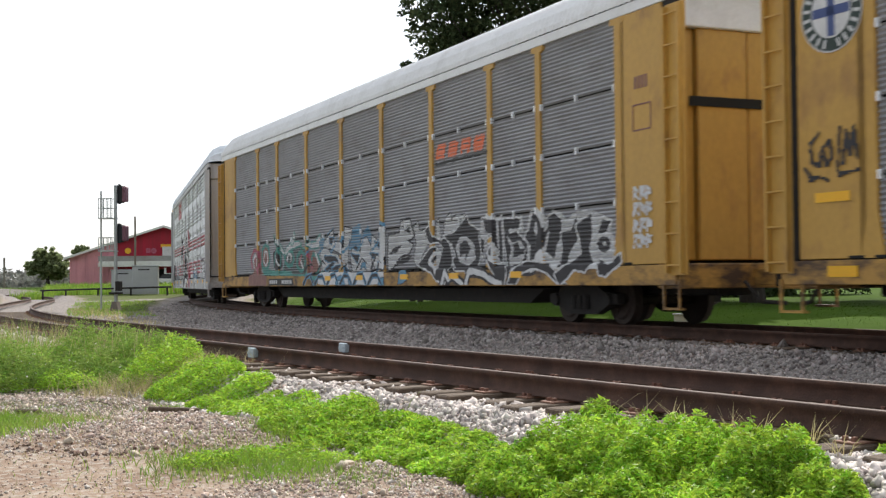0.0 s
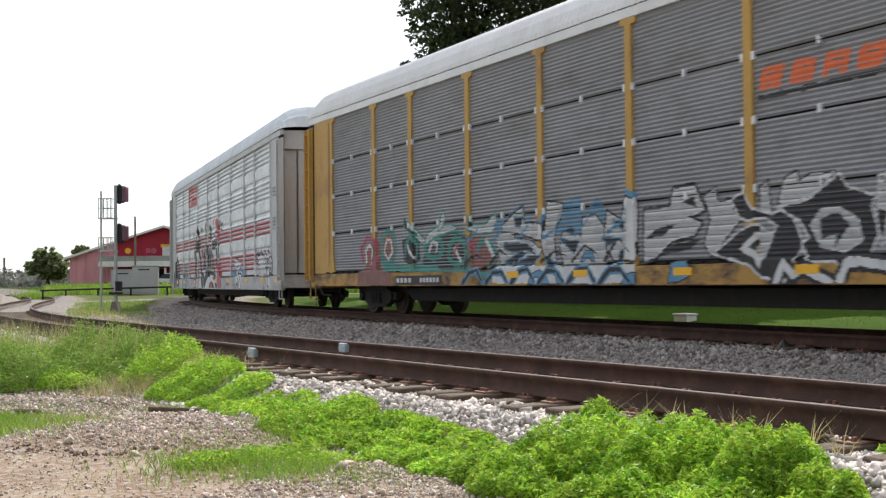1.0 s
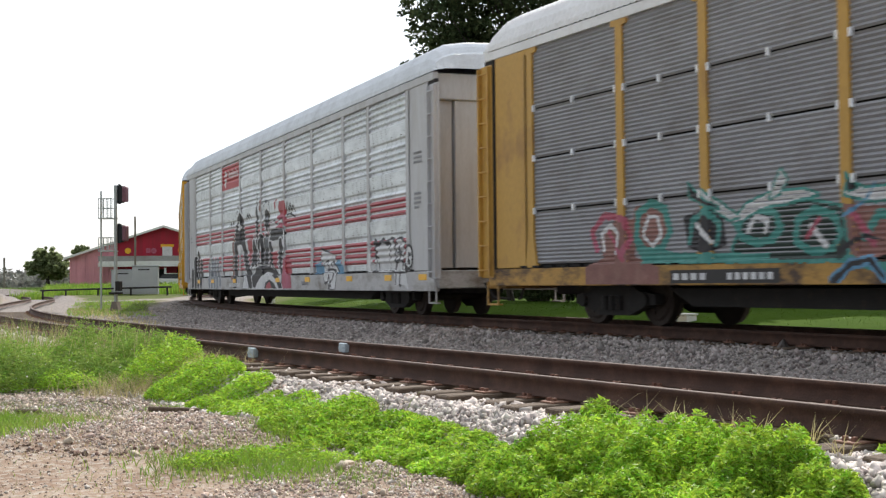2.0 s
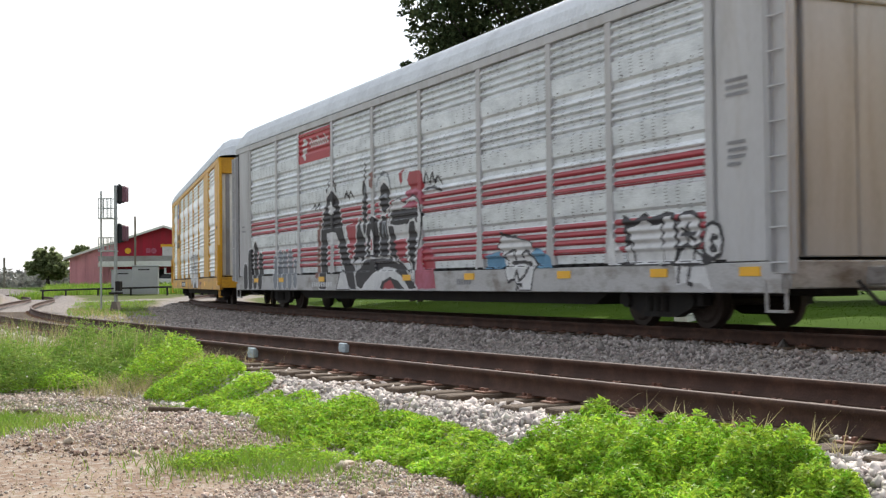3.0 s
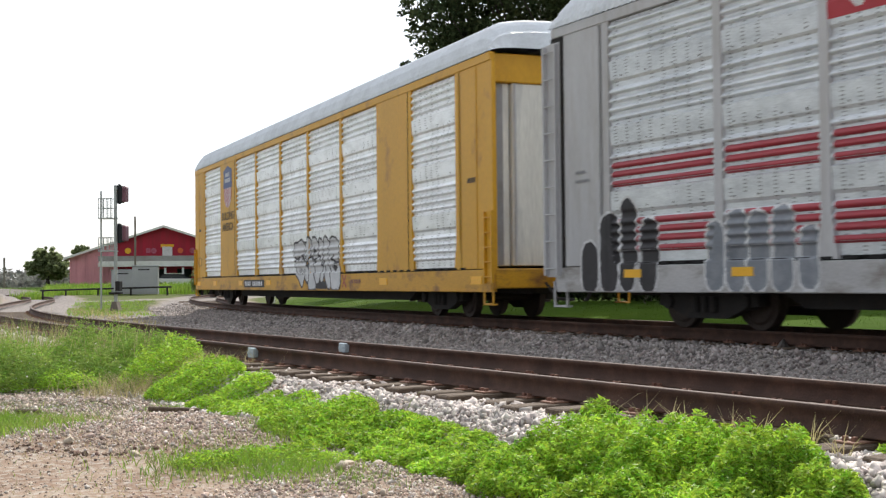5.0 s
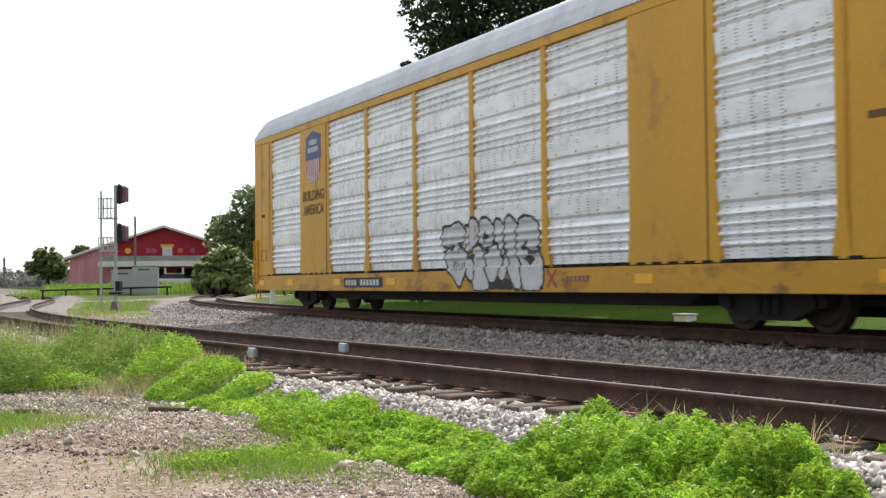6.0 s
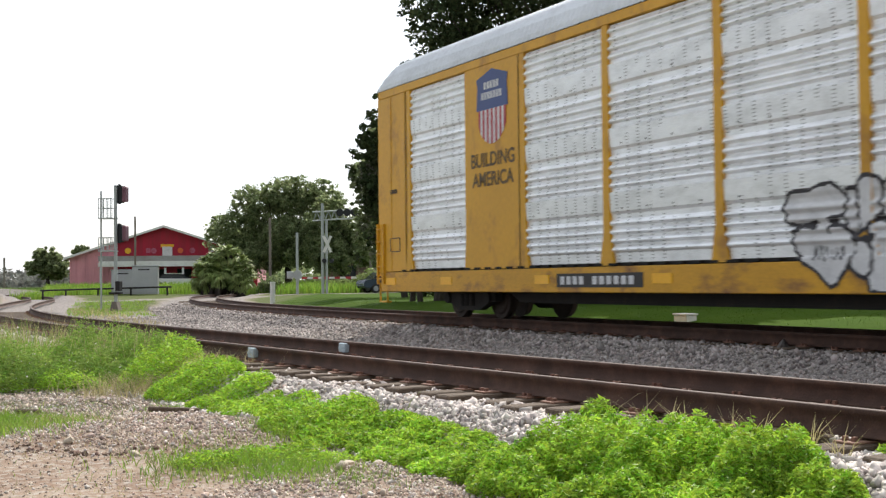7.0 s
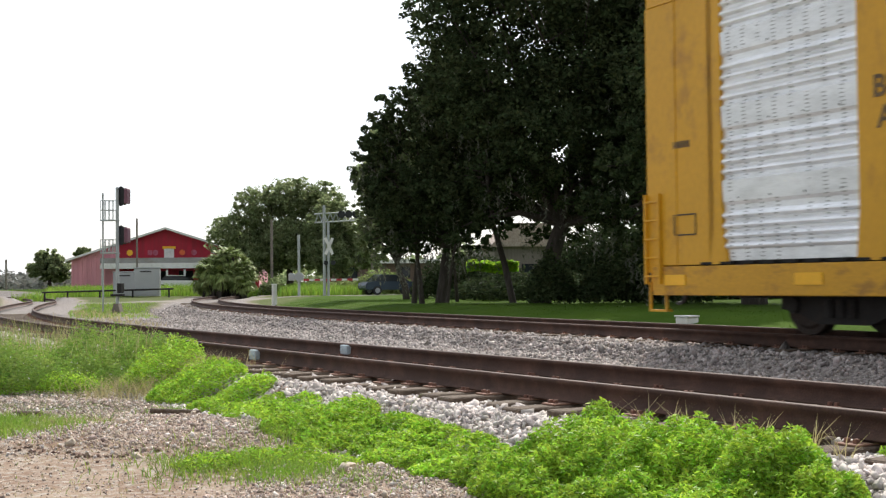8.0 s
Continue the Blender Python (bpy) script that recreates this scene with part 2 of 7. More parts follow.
M["sprayblack"] = mat("spray_black", (0.022, 0.02, 0.024), 0.6, 0, 0.3, 2, 30, 0, (0.05, 0.045, 0.05), 0.35, 0.15)
M["sprayblue"] = mat("spray_blue", (0.10, 0.26, 0.42), 0.6, 0, 0.25, 2, 30, 0, (0.16, 0.34, 0.50), 0.4, 0.15)
M["spraypink"] = mat("spray_pink", (0.45, 0.12, 0.19), 0.6, 0, 0.25, 2, 30, 0, (0.34, 0.05, 0.06), 0.45, 0.15)
M["spraybrown"] = mat("spray_rust", (0.22, 0.10, 0.085), 0.6, 0, 0.25, 2, 30, 0, (0.30, 0.16, 0.13), 0.4, 0.15)
M["spraygrey"] = mat("spray_grey", (0.20, 0.22, 0.25), 0.6, 0, 0.2, 2, 30, 0, (0.30, 0.32, 0.35), 0.4, 0.15)
M["deepgreen"] = mat("emblem_green", (0.016, 0.035, 0.028), 0.5, 0, 0.2, 2, 30, 0)
M["reflector"] = mat("yellow_reflector", (0.88, 0.47, 0.015), 0.4, 0, 0.1, 2, 30, 0)
M["faded_ink"] = mat("faded_lettering", (0.10, 0.065, 0.03), 0.6, 0, 0.25, 3, 30, 0, (0.26, 0.15, 0.03), 0.42, 0.1)
M["ink"] = mat("black_lettering", (0.03, 0.028, 0.028), 0.6, 0, 0.2, 2, 30, 0)


# ------------------------------------------------------------------ mesh helpers
def mesh_of(name, bm, material):
    me = bpy.data.meshes.new(name)
    bm.normal_update()
    bm.to_mesh(me)
    bm.free()
    me.materials.append(M[material])
    return me


def part(name, bm, material, parent, label="", m=None):
    """Links a bmesh as one mesh object under a thing or part."""
    ob = new(name, mesh_of(name, bm, material))
    ob.parent = parent
    if m is not None:
        ob.matrix_basis = m
    if label:
        tagged(ob, label)
    return ob


def row_of(name, bm, material, parent):
    """Small alike pieces too fine to pick apart, as one part."""
    return tagged(part(name, bm, material, parent), kind="stuff")


def share(name, me, parent, m, label=""):
    ob = new(name, me)
    ob.parent = parent
    ob.matrix_basis = m
    if label:
        tagged(ob, label)
    return ob


def thing(name, label, category, group="", kind="", m=None):
    ob = new(name)
    ob.empty_display_size = 0.3
    if m is not None:
        ob.matrix_basis = m
    return tagged(ob, label, category, group, kind)


def box(bm, x0, x1, y0, y1, z0, z1, bevel=0.0):
    vs = bmesh.ops.create_cube(bm, size=1)["verts"]
    bmesh.ops.scale(bm, vec=(x1 - x0, y1 - y0, z1 - z0), verts=vs)
    bmesh.ops.translate(bm, vec=((x0 + x1) / 2, (y0 + y1) / 2, (z0 + z1) / 2), verts=vs)
    if bevel:
        es = list({e for v in vs for e in v.link_edges})
        bmesh.ops.bevel(bm, geom=es, offset=bevel, segments=1, affect="EDGES")
    return bm


def tube(bm, a, b, r0, r1=None, seg=10):
    a, b = Vector(a), Vector(b)
    r1 = r0 if r1 is None else r1
    d = b - a
    vs = bmesh.ops.create_cone(bm, cap_ends=True, segments=seg, radius1=r0, radius2=r1, depth=d.length)["verts"]
    bmesh.ops.transform(bm, matrix=Matrix.Translation((a + b) / 2) @ d.to_track_quat("Z", "Y").to_matrix().to_4x4(), verts=vs)
    return bm


def prism(bm, outline, y0, y1):
    """Closes an outline of (x, z) into a slab between y0 and y1."""
    a = [bm.verts.new((x, y0, z)) for x, z in outline]
    b = [bm.verts.new((x, y1, z)) for x, z in outline]
    n = len(outline)
    bm.faces.new(a)
    bm.faces.new(b[::-1])
    for i in range(n):
        bm.faces.new((a[i], b[i], b[(i + 1) % n], a[(i + 1) % n]))
    return bm


def from_arrays(name, verts, faces, material, kind_of=None, smooth=False):
    """One mesh object from numpy arrays of vertices and equal-sized faces."""
    me = bpy.data.meshes.new(name)
    nv, nf, k = len(verts), len(faces), faces.shape[1]
    me.vertices.add(nv)
    me.vertices.foreach_set("co", np.asarray(verts, dtype=np.float32).ravel())
    me.loops.add(nf * k)
    me.loops.foreach_set("vertex_index", np.asarray(faces, dtype=np.int32).ravel())
    me.polygons.add(nf)
    me.polygons.foreach_set("loop_start", np.arange(0, nf * k, k, dtype=np.int32))
    me.polygons.foreach_set("loop_total", np.full(nf, k, dtype=np.int32))
    me.update(calc_edges=True)
    if smooth:
        me.polygons.foreach_set("use_smooth", np.ones(nf, dtype=bool))
    me.materials.append(M[material])
    return new(name, me)


# ------------------------------------------------------------------ the two tracks
STEP = 0.25
SS = np.arange(-260.0, 160.0 + 1e-6, STEP)


def path_of(x0, y0, heading):
    """Centre line with s growing towards the viewer's right; heading(s) is the angle from straight back towards the right."""
    a = heading(SS)
    dx, dy = np.sin(a) * STEP, -np.cos(a) * STEP
    x = np.concatenate([[0], np.cumsum((dx[1:] + dx[:-1]) / 2)])
    y = np.concatenate([[0], np.cumsum((dy[1:] + dy[:-1]) / 2)])
    i = int(np.argmin(np.abs(SS)))
    return x - x[i] + x0, y - y[i] + y0, a


def main_heading(s):
    k = np.clip(s, -49, 13) / 40
    a = 0.44616 + 0.08148 * k - 0.02841 * k ** 2 + 0.28445 * k ** 3 + 0.19023 * k ** 4
    return a - 0.0068 * np.clip(-49 - s, 0, 75)


def siding_heading(s):
    k = np.clip(s, -38, 14) / 40
    a = 0.52911 - 0.01555 * k - 0.15189 * k ** 2 + 0.05287 * k ** 3
    return a + np.interp(s, [-200, -120, -95, -70, -50, -38], [0.30, 0.22, 0.02, -0.12, -0.07, 0.0])


MAIN = path_of(3.0, 23.524, main_heading)
SIDING = path_of(3.0, 9.023, siding_heading)
Z_MAIN, Z_SIDING = 0.0, -0.075


def on(path, s, off=0.0):
    """Point of a path at s, off metres towards the viewer's side, and its heading."""
    x, y, a = (float(np.interp(s, SS, c)) for c in path)
    return x - math.cos(a) * off, y - math.sin(a) * off, a


def track_dist(path, x, y):
    """Signed distance of points from a path (positive on the viewer's side), by the nearest sample."""
    px, py, pa = path[0][::4], path[1][::4], path[2][::4]
    out = np.empty(len(x))
    for i in range(0, len(x), 4000):
        dx, dy = x[i:i + 4000, None] - px, y[i:i + 4000, None] - py
        j = np.argmin(dx * dx + dy * dy, 1)
        r = np.arange(len(j))
        sd = -np.cos(pa[j]) * dx[r, j] - np.sin(pa[j]) * dy[r, j]
        out[i:i + 4000] = np.sign(sd) * np.sqrt(np.minimum((dx * dx + dy * dy)[r, j], 1e9))
    return out


def wobble(x, y, f=1.0):
    return (np.sin(x * 1.3 * f + 1.1 + 0.7 * np.sin(y * 0.9 * f)) * np.sin(y * 1.1 * f + 0.4 + 0.8 * np.sin(x * 0.7 * f))
            + 0.5 * np.sin(x * 2.9 * f + y * 1.7 * f + 2.0) * np.sin(y * 3.1 * f - x * 1.2 * f))


def smooth01(v):
    v = np.clip(v, 0, 1)
    return v * v * (3 - 2 * v)


def ground_z(x, y):
    """Height of the ground at arrays of points."""
    x, y = np.atleast_1d(np.asarray(x, float)), np.atleast_1d(np.asarray(y, float))
    dm, ds = track_dist(MAIN, x, y), track_dist(SIDING, x, y)
    base = np.where(ds > 0, -0.62, -0.45)
    far = smooth01((-dm - 1.5) / 5.0)
    base = base + far * (0.42 + 0.0 * dm)
    rise = smooth01((y - 62) / 45.0)
    base = base * (1 - rise) + 0.02 * rise + 0.5 * smooth01((y - 98) / 30.0)
    base = base + 0.03 * wobble(x, y, 0.9) * (np.hypot(x, y) < 90)
    base = base + 0.07 * smooth01((y - 10.2 + 0.12 * (x + 2)) / 0.3) * smooth01((-1.2 - x) / 0.8) * smooth01((14 - y) / 2.0)
    crown_m = Z_MAIN - 0.24 - np.maximum(np.abs(dm) - 1.75, 0) / 2.2
    crown_s = Z_SIDING - 0.262 - np.maximum(np.abs(ds) - 1.62, 0) / 2.0
    z = np.maximum(base, np.maximum(crown_m, crown_s))
    inside = (np.abs(dm) < 1.75) | (np.abs(ds) < 1.62)
    return np.where(inside, np.maximum(crown_m, crown_s), z)


def gz(x, y):
    return float(ground_z([x], [y])[0])


# ------------------------------------------------------------------ ground
def ground_material():
    """Dirt, pale gravel and turf, told apart by where the place has them."""
    m = bpy.data.materials.new("mixed_ground")
    m.use_nodes = True
    n, l = m.node_tree.nodes, m.node_tree.links
    b = n["Principled BSDF"]
    b.inputs["Roughness"].default_value = 0.95
    b.inputs["Specular IOR Level"].default_value = 0.04
    tc = n.new("ShaderNodeTexCoord")

    def noise_of(scale, detail=6.0):
        t = n.new("ShaderNodeTexNoise")
        t.inputs["Scale"].default_value, t.inputs["Detail"].default_value = scale, detail
        l.new(tc.outputs["Object"], t.inputs["Vector"])
        return t.outputs["Fac"]

    def mixed(fac, a, c):
        x = n.new("ShaderNodeMix")
        x.data_type = "RGBA"
        for key, v in (("A", a), ("B", c)):
            if isinstance(v, tuple):
                x.inputs[key].default_value = (*v, 1)
            else:
                l.new(v, x.inputs[key])
        l.new(fac, x.inputs["Factor"])
        return x.outputs["Result"]

    def span(v, lo, hi):
        r = n.new("ShaderNodeMapRange")
        r.inputs["From Min"].default_value, r.inputs["From Max"].default_value = lo, hi
        l.new(v, r.inputs["Value"])
        return r.outputs["Result"]

    at = n.new("ShaderNodeAttribute")
    at.attribute_name = "cover"
    sep = n.new("ShaderNodeSeparateColor")
    l.new(at.outputs["Color"], sep.inputs["Color"])
    dirt = mixed(span(noise_of(1.4), 0.4, 0.62), (0.24, 0.165, 0.12), (0.33, 0.25, 0.19))
    dirt = mixed(span(noise_of(14), 0.45, 0.7), dirt, (0.43, 0.385, 0.335))
    stone = mixed(span(noise_of(26), 0.38, 0.62), (0.17, 0.15, 0.14), (0.34, 0.31, 0.29))
    turf = mixed(span(noise_of(0.35), 0.35, 0.65), (0.036, 0.074, 0.007), (0.056, 0.096, 0.010))
    turf = mixed(span(noise_of(9), 0.4, 0.7), turf, (0.05, 0.095, 0.009))
    road = mixed(span(noise_of(1.2), 0.4, 0.65), (0.29, 0.262, 0.235), (0.22, 0.20, 0.18))
    col = mixed(sep.outputs["Red"], dirt, stone)
    col = mixed(sep.outputs["Green"], col, turf)
    col = mixed(sep.outputs["Blue"], col, road)
    l.new(col, b.inputs["Base Color"])
    bp = n.new("ShaderNodeBump")
    bp.inputs["Strength"].default_value, bp.inputs["Distance"].default_value = 0.6, 0.03
    l.new(noise_of(30, 8), bp.inputs["Height"])
    l.new(bp.outputs["Normal"], b.inputs["Normal"])
    return m


M["ground"] = ground_material()


def road_cover(x, y):
    """How much of a point is the gravelled road that crosses both tracks far off."""
    mid = 84.0 + 0.42 * (x + 20)
    mid = np.where(x < -16, 86 + 0.9 * (x + 16), mid)
    return smooth01((2.5 - np.abs(y - mid)) / 0.9)


def build_ground():
    rad = np.concatenate([[0.0], np.geomspace(1.5, 150, 210), np.geomspace(160, 4000, 30)])
    ang = np.radians(np.concatenate([np.arange(-30, 30, 0.35), np.arange(30, 330, 5)]))
    na, nr = len(ang), len(rad)
    R, A = np.meshgrid(rad, ang, indexing="ij")
    x, y = (R * np.sin(A)).ravel(), (R * np.cos(A)).ravel()
    z = ground_z(x, y)
    i = np.arange(nr - 1)[:, None] * na + np.arange(na)[None]
    j = np.arange(nr - 1)[:, None] * na + (np.arange(na)[None] + 1) % na
    faces = np.stack([i, j, j + na, i + na], -1).reshape(-1, 4)[:, ::-1]
    ob = from_arrays("ground", np.stack([x, y, z], -1), faces, "ground", smooth=True)
    dm, ds = track_dist(MAIN, x, y), track_dist(SIDING, x, y)
    gravel = np.maximum(smooth01((2.9 - np.abs(ds)) / 0.7), smooth01((3.0 - np.abs(dm)) / 0.6))
    gravel = np.maximum(gravel, ((ds < 0) & (dm > 0)) * smooth01((62 - y) / 12.0))
    turf = smooth01((-dm - 2.6) / 0.8) * smooth01((x + 11.0) / 3.0)
    turf = np.maximum(turf, smooth01((y - 46) / 8.0) * (gravel < 0.4) * 0.8)
    turf = np.maximum(turf, smooth01((y - 100) / 8.0))
    turf = np.maximum(turf, smooth01((-2.6 - x) / 1.5) * smooth01((y - 11) / 3) * (gravel < 0.4) * 0.7)
    turf = np.maximum(turf, 0.62 * (ds < 0) * (dm > 2.6) * smooth01((y - 50) / 6.0) * smooth01(0.5 + wobble(x, y, 0.35)))
    rd = road_cover(x, y)
    col = ob.data.color_attributes.new("cover", "FLOAT_COLOR", "POINT")
    col.data.foreach_set("color", np.stack([gravel, turf * (1 - gravel), rd, np.ones(len(x))], -1).astype(np.float32).ravel())
    tagged(ob, "dirt, pale gravel and turf ground running to the horizon", "ground", kind="structure")


build_ground()

RAIL_PROFILE = [(-0.075, 0), (0.075, 0), (0.075, 0.012), (0.014, 0.035), (0.009, 0.125), (0.036, 0.14), (0.038, 0.168), (0.03, 0.178), (-0.03, 0.178), (-0.038, 0.168), (-0.036, 0.14), (-0.009, 0.125), (-0.014, 0.035), (-0.075, 0.012)]


def rail_mesh(path, off, top, s0, s1, name):
    svals = np.concatenate([np.arange(s0, -30, 2.0), np.arange(-30, s1 + 0.1, 0.5)])
    k = len(RAIL_PROFILE)
    v = []
    for s in svals:
        px, py, a = on(path, s)
        for o, h in RAIL_PROFILE:
            v.append((px - math.cos(a) * (off + o), py - math.sin(a) * (off + o), top - 0.178 + h))
    n = len(svals)
    f = [(i * k + j, i * k + (j + 1) % k, (i + 1) * k + (j + 1) % k, (i + 1) * k + j) for i in range(n - 1) for j in range(k)]
    ob = from_arrays(name, np.array(v), np.array(f), "rail")
    ob.data.materials.append(M["railtop"])
    for p in ob.data.polygons:
        if p.index % k == 7:
            p.material_index = 1
    return ob


def build_track(number, path, top, s0, s1, label):
    root = thing("railway_track_%d" % number, label, "railway track", kind="structure")
    for off in (0.755, -0.755):
        r = rail_mesh(path, off, top, s0, s1, "rail")
        r.parent = root
    return root


track_main = build_track(1, MAIN, Z_MAIN, -200, 60, "rusty brown steel rails of the curved main line on ballast")
track_siding = build_track(2, SIDING, Z_SIDING, -190, 40, "rusty brown steel rails of the nearer curved track")


# ------------------------------------------------------------------ autorack cars
POSTS = (-12.0, -9.2, -7.08, -4.27, -1.36, 1.50, 4.45, 7.30, 9.30, 12.0)
HALF, SIDE = 13.68, 1.5


def panel_profile(kind, z0, z1):
    """Depth against height of a side panel: (z, depth) pairs."""
    out = []
    if kind == "fine":
        n = int(round((z1 - z0) / 0.035))
        for i in range(n + 1):
            out.append((z0 + (z1 - z0) * i / n, 0.024 if i % 2 else 0.0))
        return out
    z = z1
    out.append((z, 0.0))
    while z > z0 + 0.58:
        for _ in range(4):
            for dz, d in ((0.03, 0.0), (0.05, 0.042), (0.02, 0.050), (0.02, 0.042), (0.025, 0.0)):
                z -= dz
                out.append((z, d))
        if z < z0 + 0.6:
            break
        for dz, d in ((0.05, 0.002), (0.03, 0.048), (0.30, 0.030), (0.05, 0.002), (0.05, 0.0)):
            z -= dz
            out.append((z, d))
    out.append((z0, 0.0))
    return out[::-1]


def panel_bm(x0, x1, z0, z1, kind, side):
    """A corrugated side panel with a turned rim; side is -1 (near face) or 1."""
    bm = bmesh.new()
    prof = panel_profile(kind, z0, z1)
    rows = []
    for z, d in prof:
        y = side * (SIDE - 0.055 + d)
        rows.append((bm.verts.new((x0, y, z)), bm.verts.new((x1, y, z))))
    for a, b in zip(rows, rows[1:]):
        f = (a[0], a[1], b[1], b[0]) if side < 0 else (a[0], b[0], b[1], a[1])
        bm.faces.new(f)
    return bm


def post_bm(x, side, width=0.2, z1=5.02, foot=True, cap=False):
    bm = bmesh.new()
    w = width / 2
    y0, y1 = sorted((side * (SIDE - 0.06), side * (SIDE + 0.0)))
    outline = [(x - w, 1.55), (x - w - (0.11 if foot else 0), 1.0), (x + w + (0.11 if foot else 0), 1.0), (x + w, 1.55), (x + w, z1 - 0.12)]
    outline += [(x + w + 0.13, z1 - 0.10), (x + w + 0.13, z1)] if cap else [(x + w, z1)]
    outline += [(x - w - 0.13, z1), (x - w - 0.13, z1 - 0.10)] if cap else [(x - w, z1)]
    outline.append((x - w, z1 - 0.12))
    prism(bm, outline, y0, y1)
    bmesh.ops.recalc_face_normals(bm, faces=bm.faces)
    return bm


def roof_bm(length, z_eave, z_top, pitch=0.16, round_len=0.75):
    """A ribbed roof sheet, curved across and rounded down at both ends."""
    bm = bmesh.new()
    cross = [(-1.51, 0.0), (-1.50, 0.14), (-1.42, 0.42), (-1.26, 0.70), (-1.0, 0.88), (-0.55, 0.97), (0, 1.0), (0.55, 0.97), (1.0, 0.88), (1.26, 0.70), (1.42, 0.42), (1.50, 0.14), (1.51, 0.0)]
    n = int(2 * length / (pitch / 2))
    prev = None
    for i in range(n + 1):
        x = -length + 2 * length * i / n
        e = min(1.0, (length - abs(x)) / round_len)
        hgt = 0.12 + 0.88 * math.sqrt(max(0.0, 1 - (1 - e) ** 2))
        rib = 0.05 if i % 2 else 0.0
        row = [bm.verts.new((x, y * (1 + rib * 0.3), z_eave + (z_top - z_eave) * h * hgt + rib * (0.3 + 0.7 * h))) for y, h in cross]
        if prev:
            for j in range(len(cross) - 1):
                bm.faces.new((prev[j], row[j], row[j + 1], prev[j + 1]))
        prev = row
    bmesh.ops.recalc_face_normals(bm, faces=bm.faces)
    return bm


def ladder_bm(x0, x1, side, z0, z1, rungs, depth=0.09):
    bm = bmesh.new()
    y0, y1 = sorted((side * SIDE, side * (SIDE + depth)))
    box(bm, x0, x0 + 0.045, y0, y1, z0, z1)
    box(bm, x1 - 0.045, x1, y0, y1, z0, z1)
    for i in range(rungs):
        z = z0 + 0.12 + (z1 - z0 - 0.24) * i / (rungs - 1)
        tube(bm, (x0, side * (SIDE + depth * 0.8), z), (x1, side * (SIDE + depth * 0.8), z), 0.016, seg=6)
    return bm


def wheelset_bm():
    bm = bmesh.new()
    for sy in (-1, 1):
        tube(bm, (0, sy * 0.69, 0), (0, sy * 0.80, 0), 0.42, 0.415, seg=28)
        tube(bm, (0, sy * 0.66, 0), (0, sy * 0.69, 0), 0.445, 0.445, seg=28)
        tube(bm, (0, sy * 0.80, 0), (0, sy * 0.83, 0), 0.34, 0.30, seg=20)
        tube(bm, (0, sy * 0.80, 0), (0, sy * 0.88, 0), 0.12, 0.11, seg=14)
        for i in range(3):
            a = i * 2.0944
            box(bm, 0.2 * math.cos(a) - 0.03, 0.2 * math.cos(a) + 0.03, sy * 0.835 - 0.012, sy * 0.835 + 0.012, 0.2 * math.sin(a) - 0.03, 0.2 * math.sin(a) + 0.03)
    tube(bm, (0, -0.95, 0), (0, 0.95, 0), 0.075, seg=12)
    return bm


def truck_bm():
    """Two cast side frames with a bolster and springs."""
    bm = bmesh.new()
    for sy in (-1, 1):
        y0, y1 = sorted((sy * 0.90, sy * 1.06))
        prism(bm, [(-1.15, 0.52), (-0.75, 0.56), (-0.45, 0.70), (0.45, 0.70), (0.75, 0.56), (1.15, 0.52), (1.15, 0.36), (0.92, 0.34), (0.45, 0.17), (-0.45, 0.17), (-0.92, 0.34), (-1.15, 0.36)], y0, y1)
        for ax in (-0.89, 0.89):
            tube(bm, (ax, sy * 0.9, 0.42), (ax, sy * 1.12, 0.42), 0.13, 0.11, seg=12)
        for k in (-0.2, 0.0, 0.2):
            tube(bm, (k, sy * 1.08, 0.26), (k, sy * 1.08, 0.5), 0.07, seg=8)
    box(bm, -0.22, 0.22, -0.95, 0.95, 0.42, 0.68)
    bmesh.ops.recalc_face_normals(bm, faces=bm.faces)
    return bm


TRUCK_MESH, WHEEL_MESH = mesh_of("truck", truck_bm(), "dark"), mesh_of("wheelset", wheelset_bm(), "wheel")
for poly in WHEEL_MESH.polygons:
    poly.use_smooth = False


def disc_bm(cx, cz, rx, rz, y, t=0.004, seg=28):
    bm = bmesh.new()
    return prism(bm, [(cx + rx * math.cos(2 * math.pi * i / seg), cz + rz * math.sin(2 * math.pi * i / seg)) for i in range(seg)], y - t, y)


def bars_bm(x0, x1, z0, z1, n, y, gap=0.35, t=0.004):
    """A row of plain upright bars that stands for writing."""
    bm = bmesh.new()
    w = (x1 - x0) / n
    for i in range(n):
        box(bm, x0 + i * w, x0 + (i + 1 - gap) * w, y - t, y, z0, z1)
    return bm


def lettering(words, parent, x, z, height, y, material, name="lettering", stretch=1.0, lean=0.0, label=""):
    """Words in the built-in font, laid flat on a car's near side, centred at x."""
    cu = bpy.data.curves.new(name, "FONT")
    cu.body, cu.size, cu.align_x, cu.extrude, cu.shear = words, height * 1.42, "CENTER", 0.002, lean
    cu.offset = 0.008
    tmp = bpy.data.objects.new(name, cu)
    scene.collection.objects.link(tmp)
    me = bpy.data.meshes.new_from_object(tmp.evaluated_get(bpy.context.evaluated_depsgraph_get()))
    bpy.data.objects.remove(tmp)
    me.materials.clear()
    me.materials.append(M[material])
    ob = new(name, me)
    ob.parent = parent
    ob.matrix_basis = Matrix.Translation((x, y, z)) @ pose(0, 0, 0, 90, 0, 0) @ Matrix.Diagonal((stretch, 1, 1, 1))
    if label:
        tagged(ob, label)
    return ob


WHEELS = []


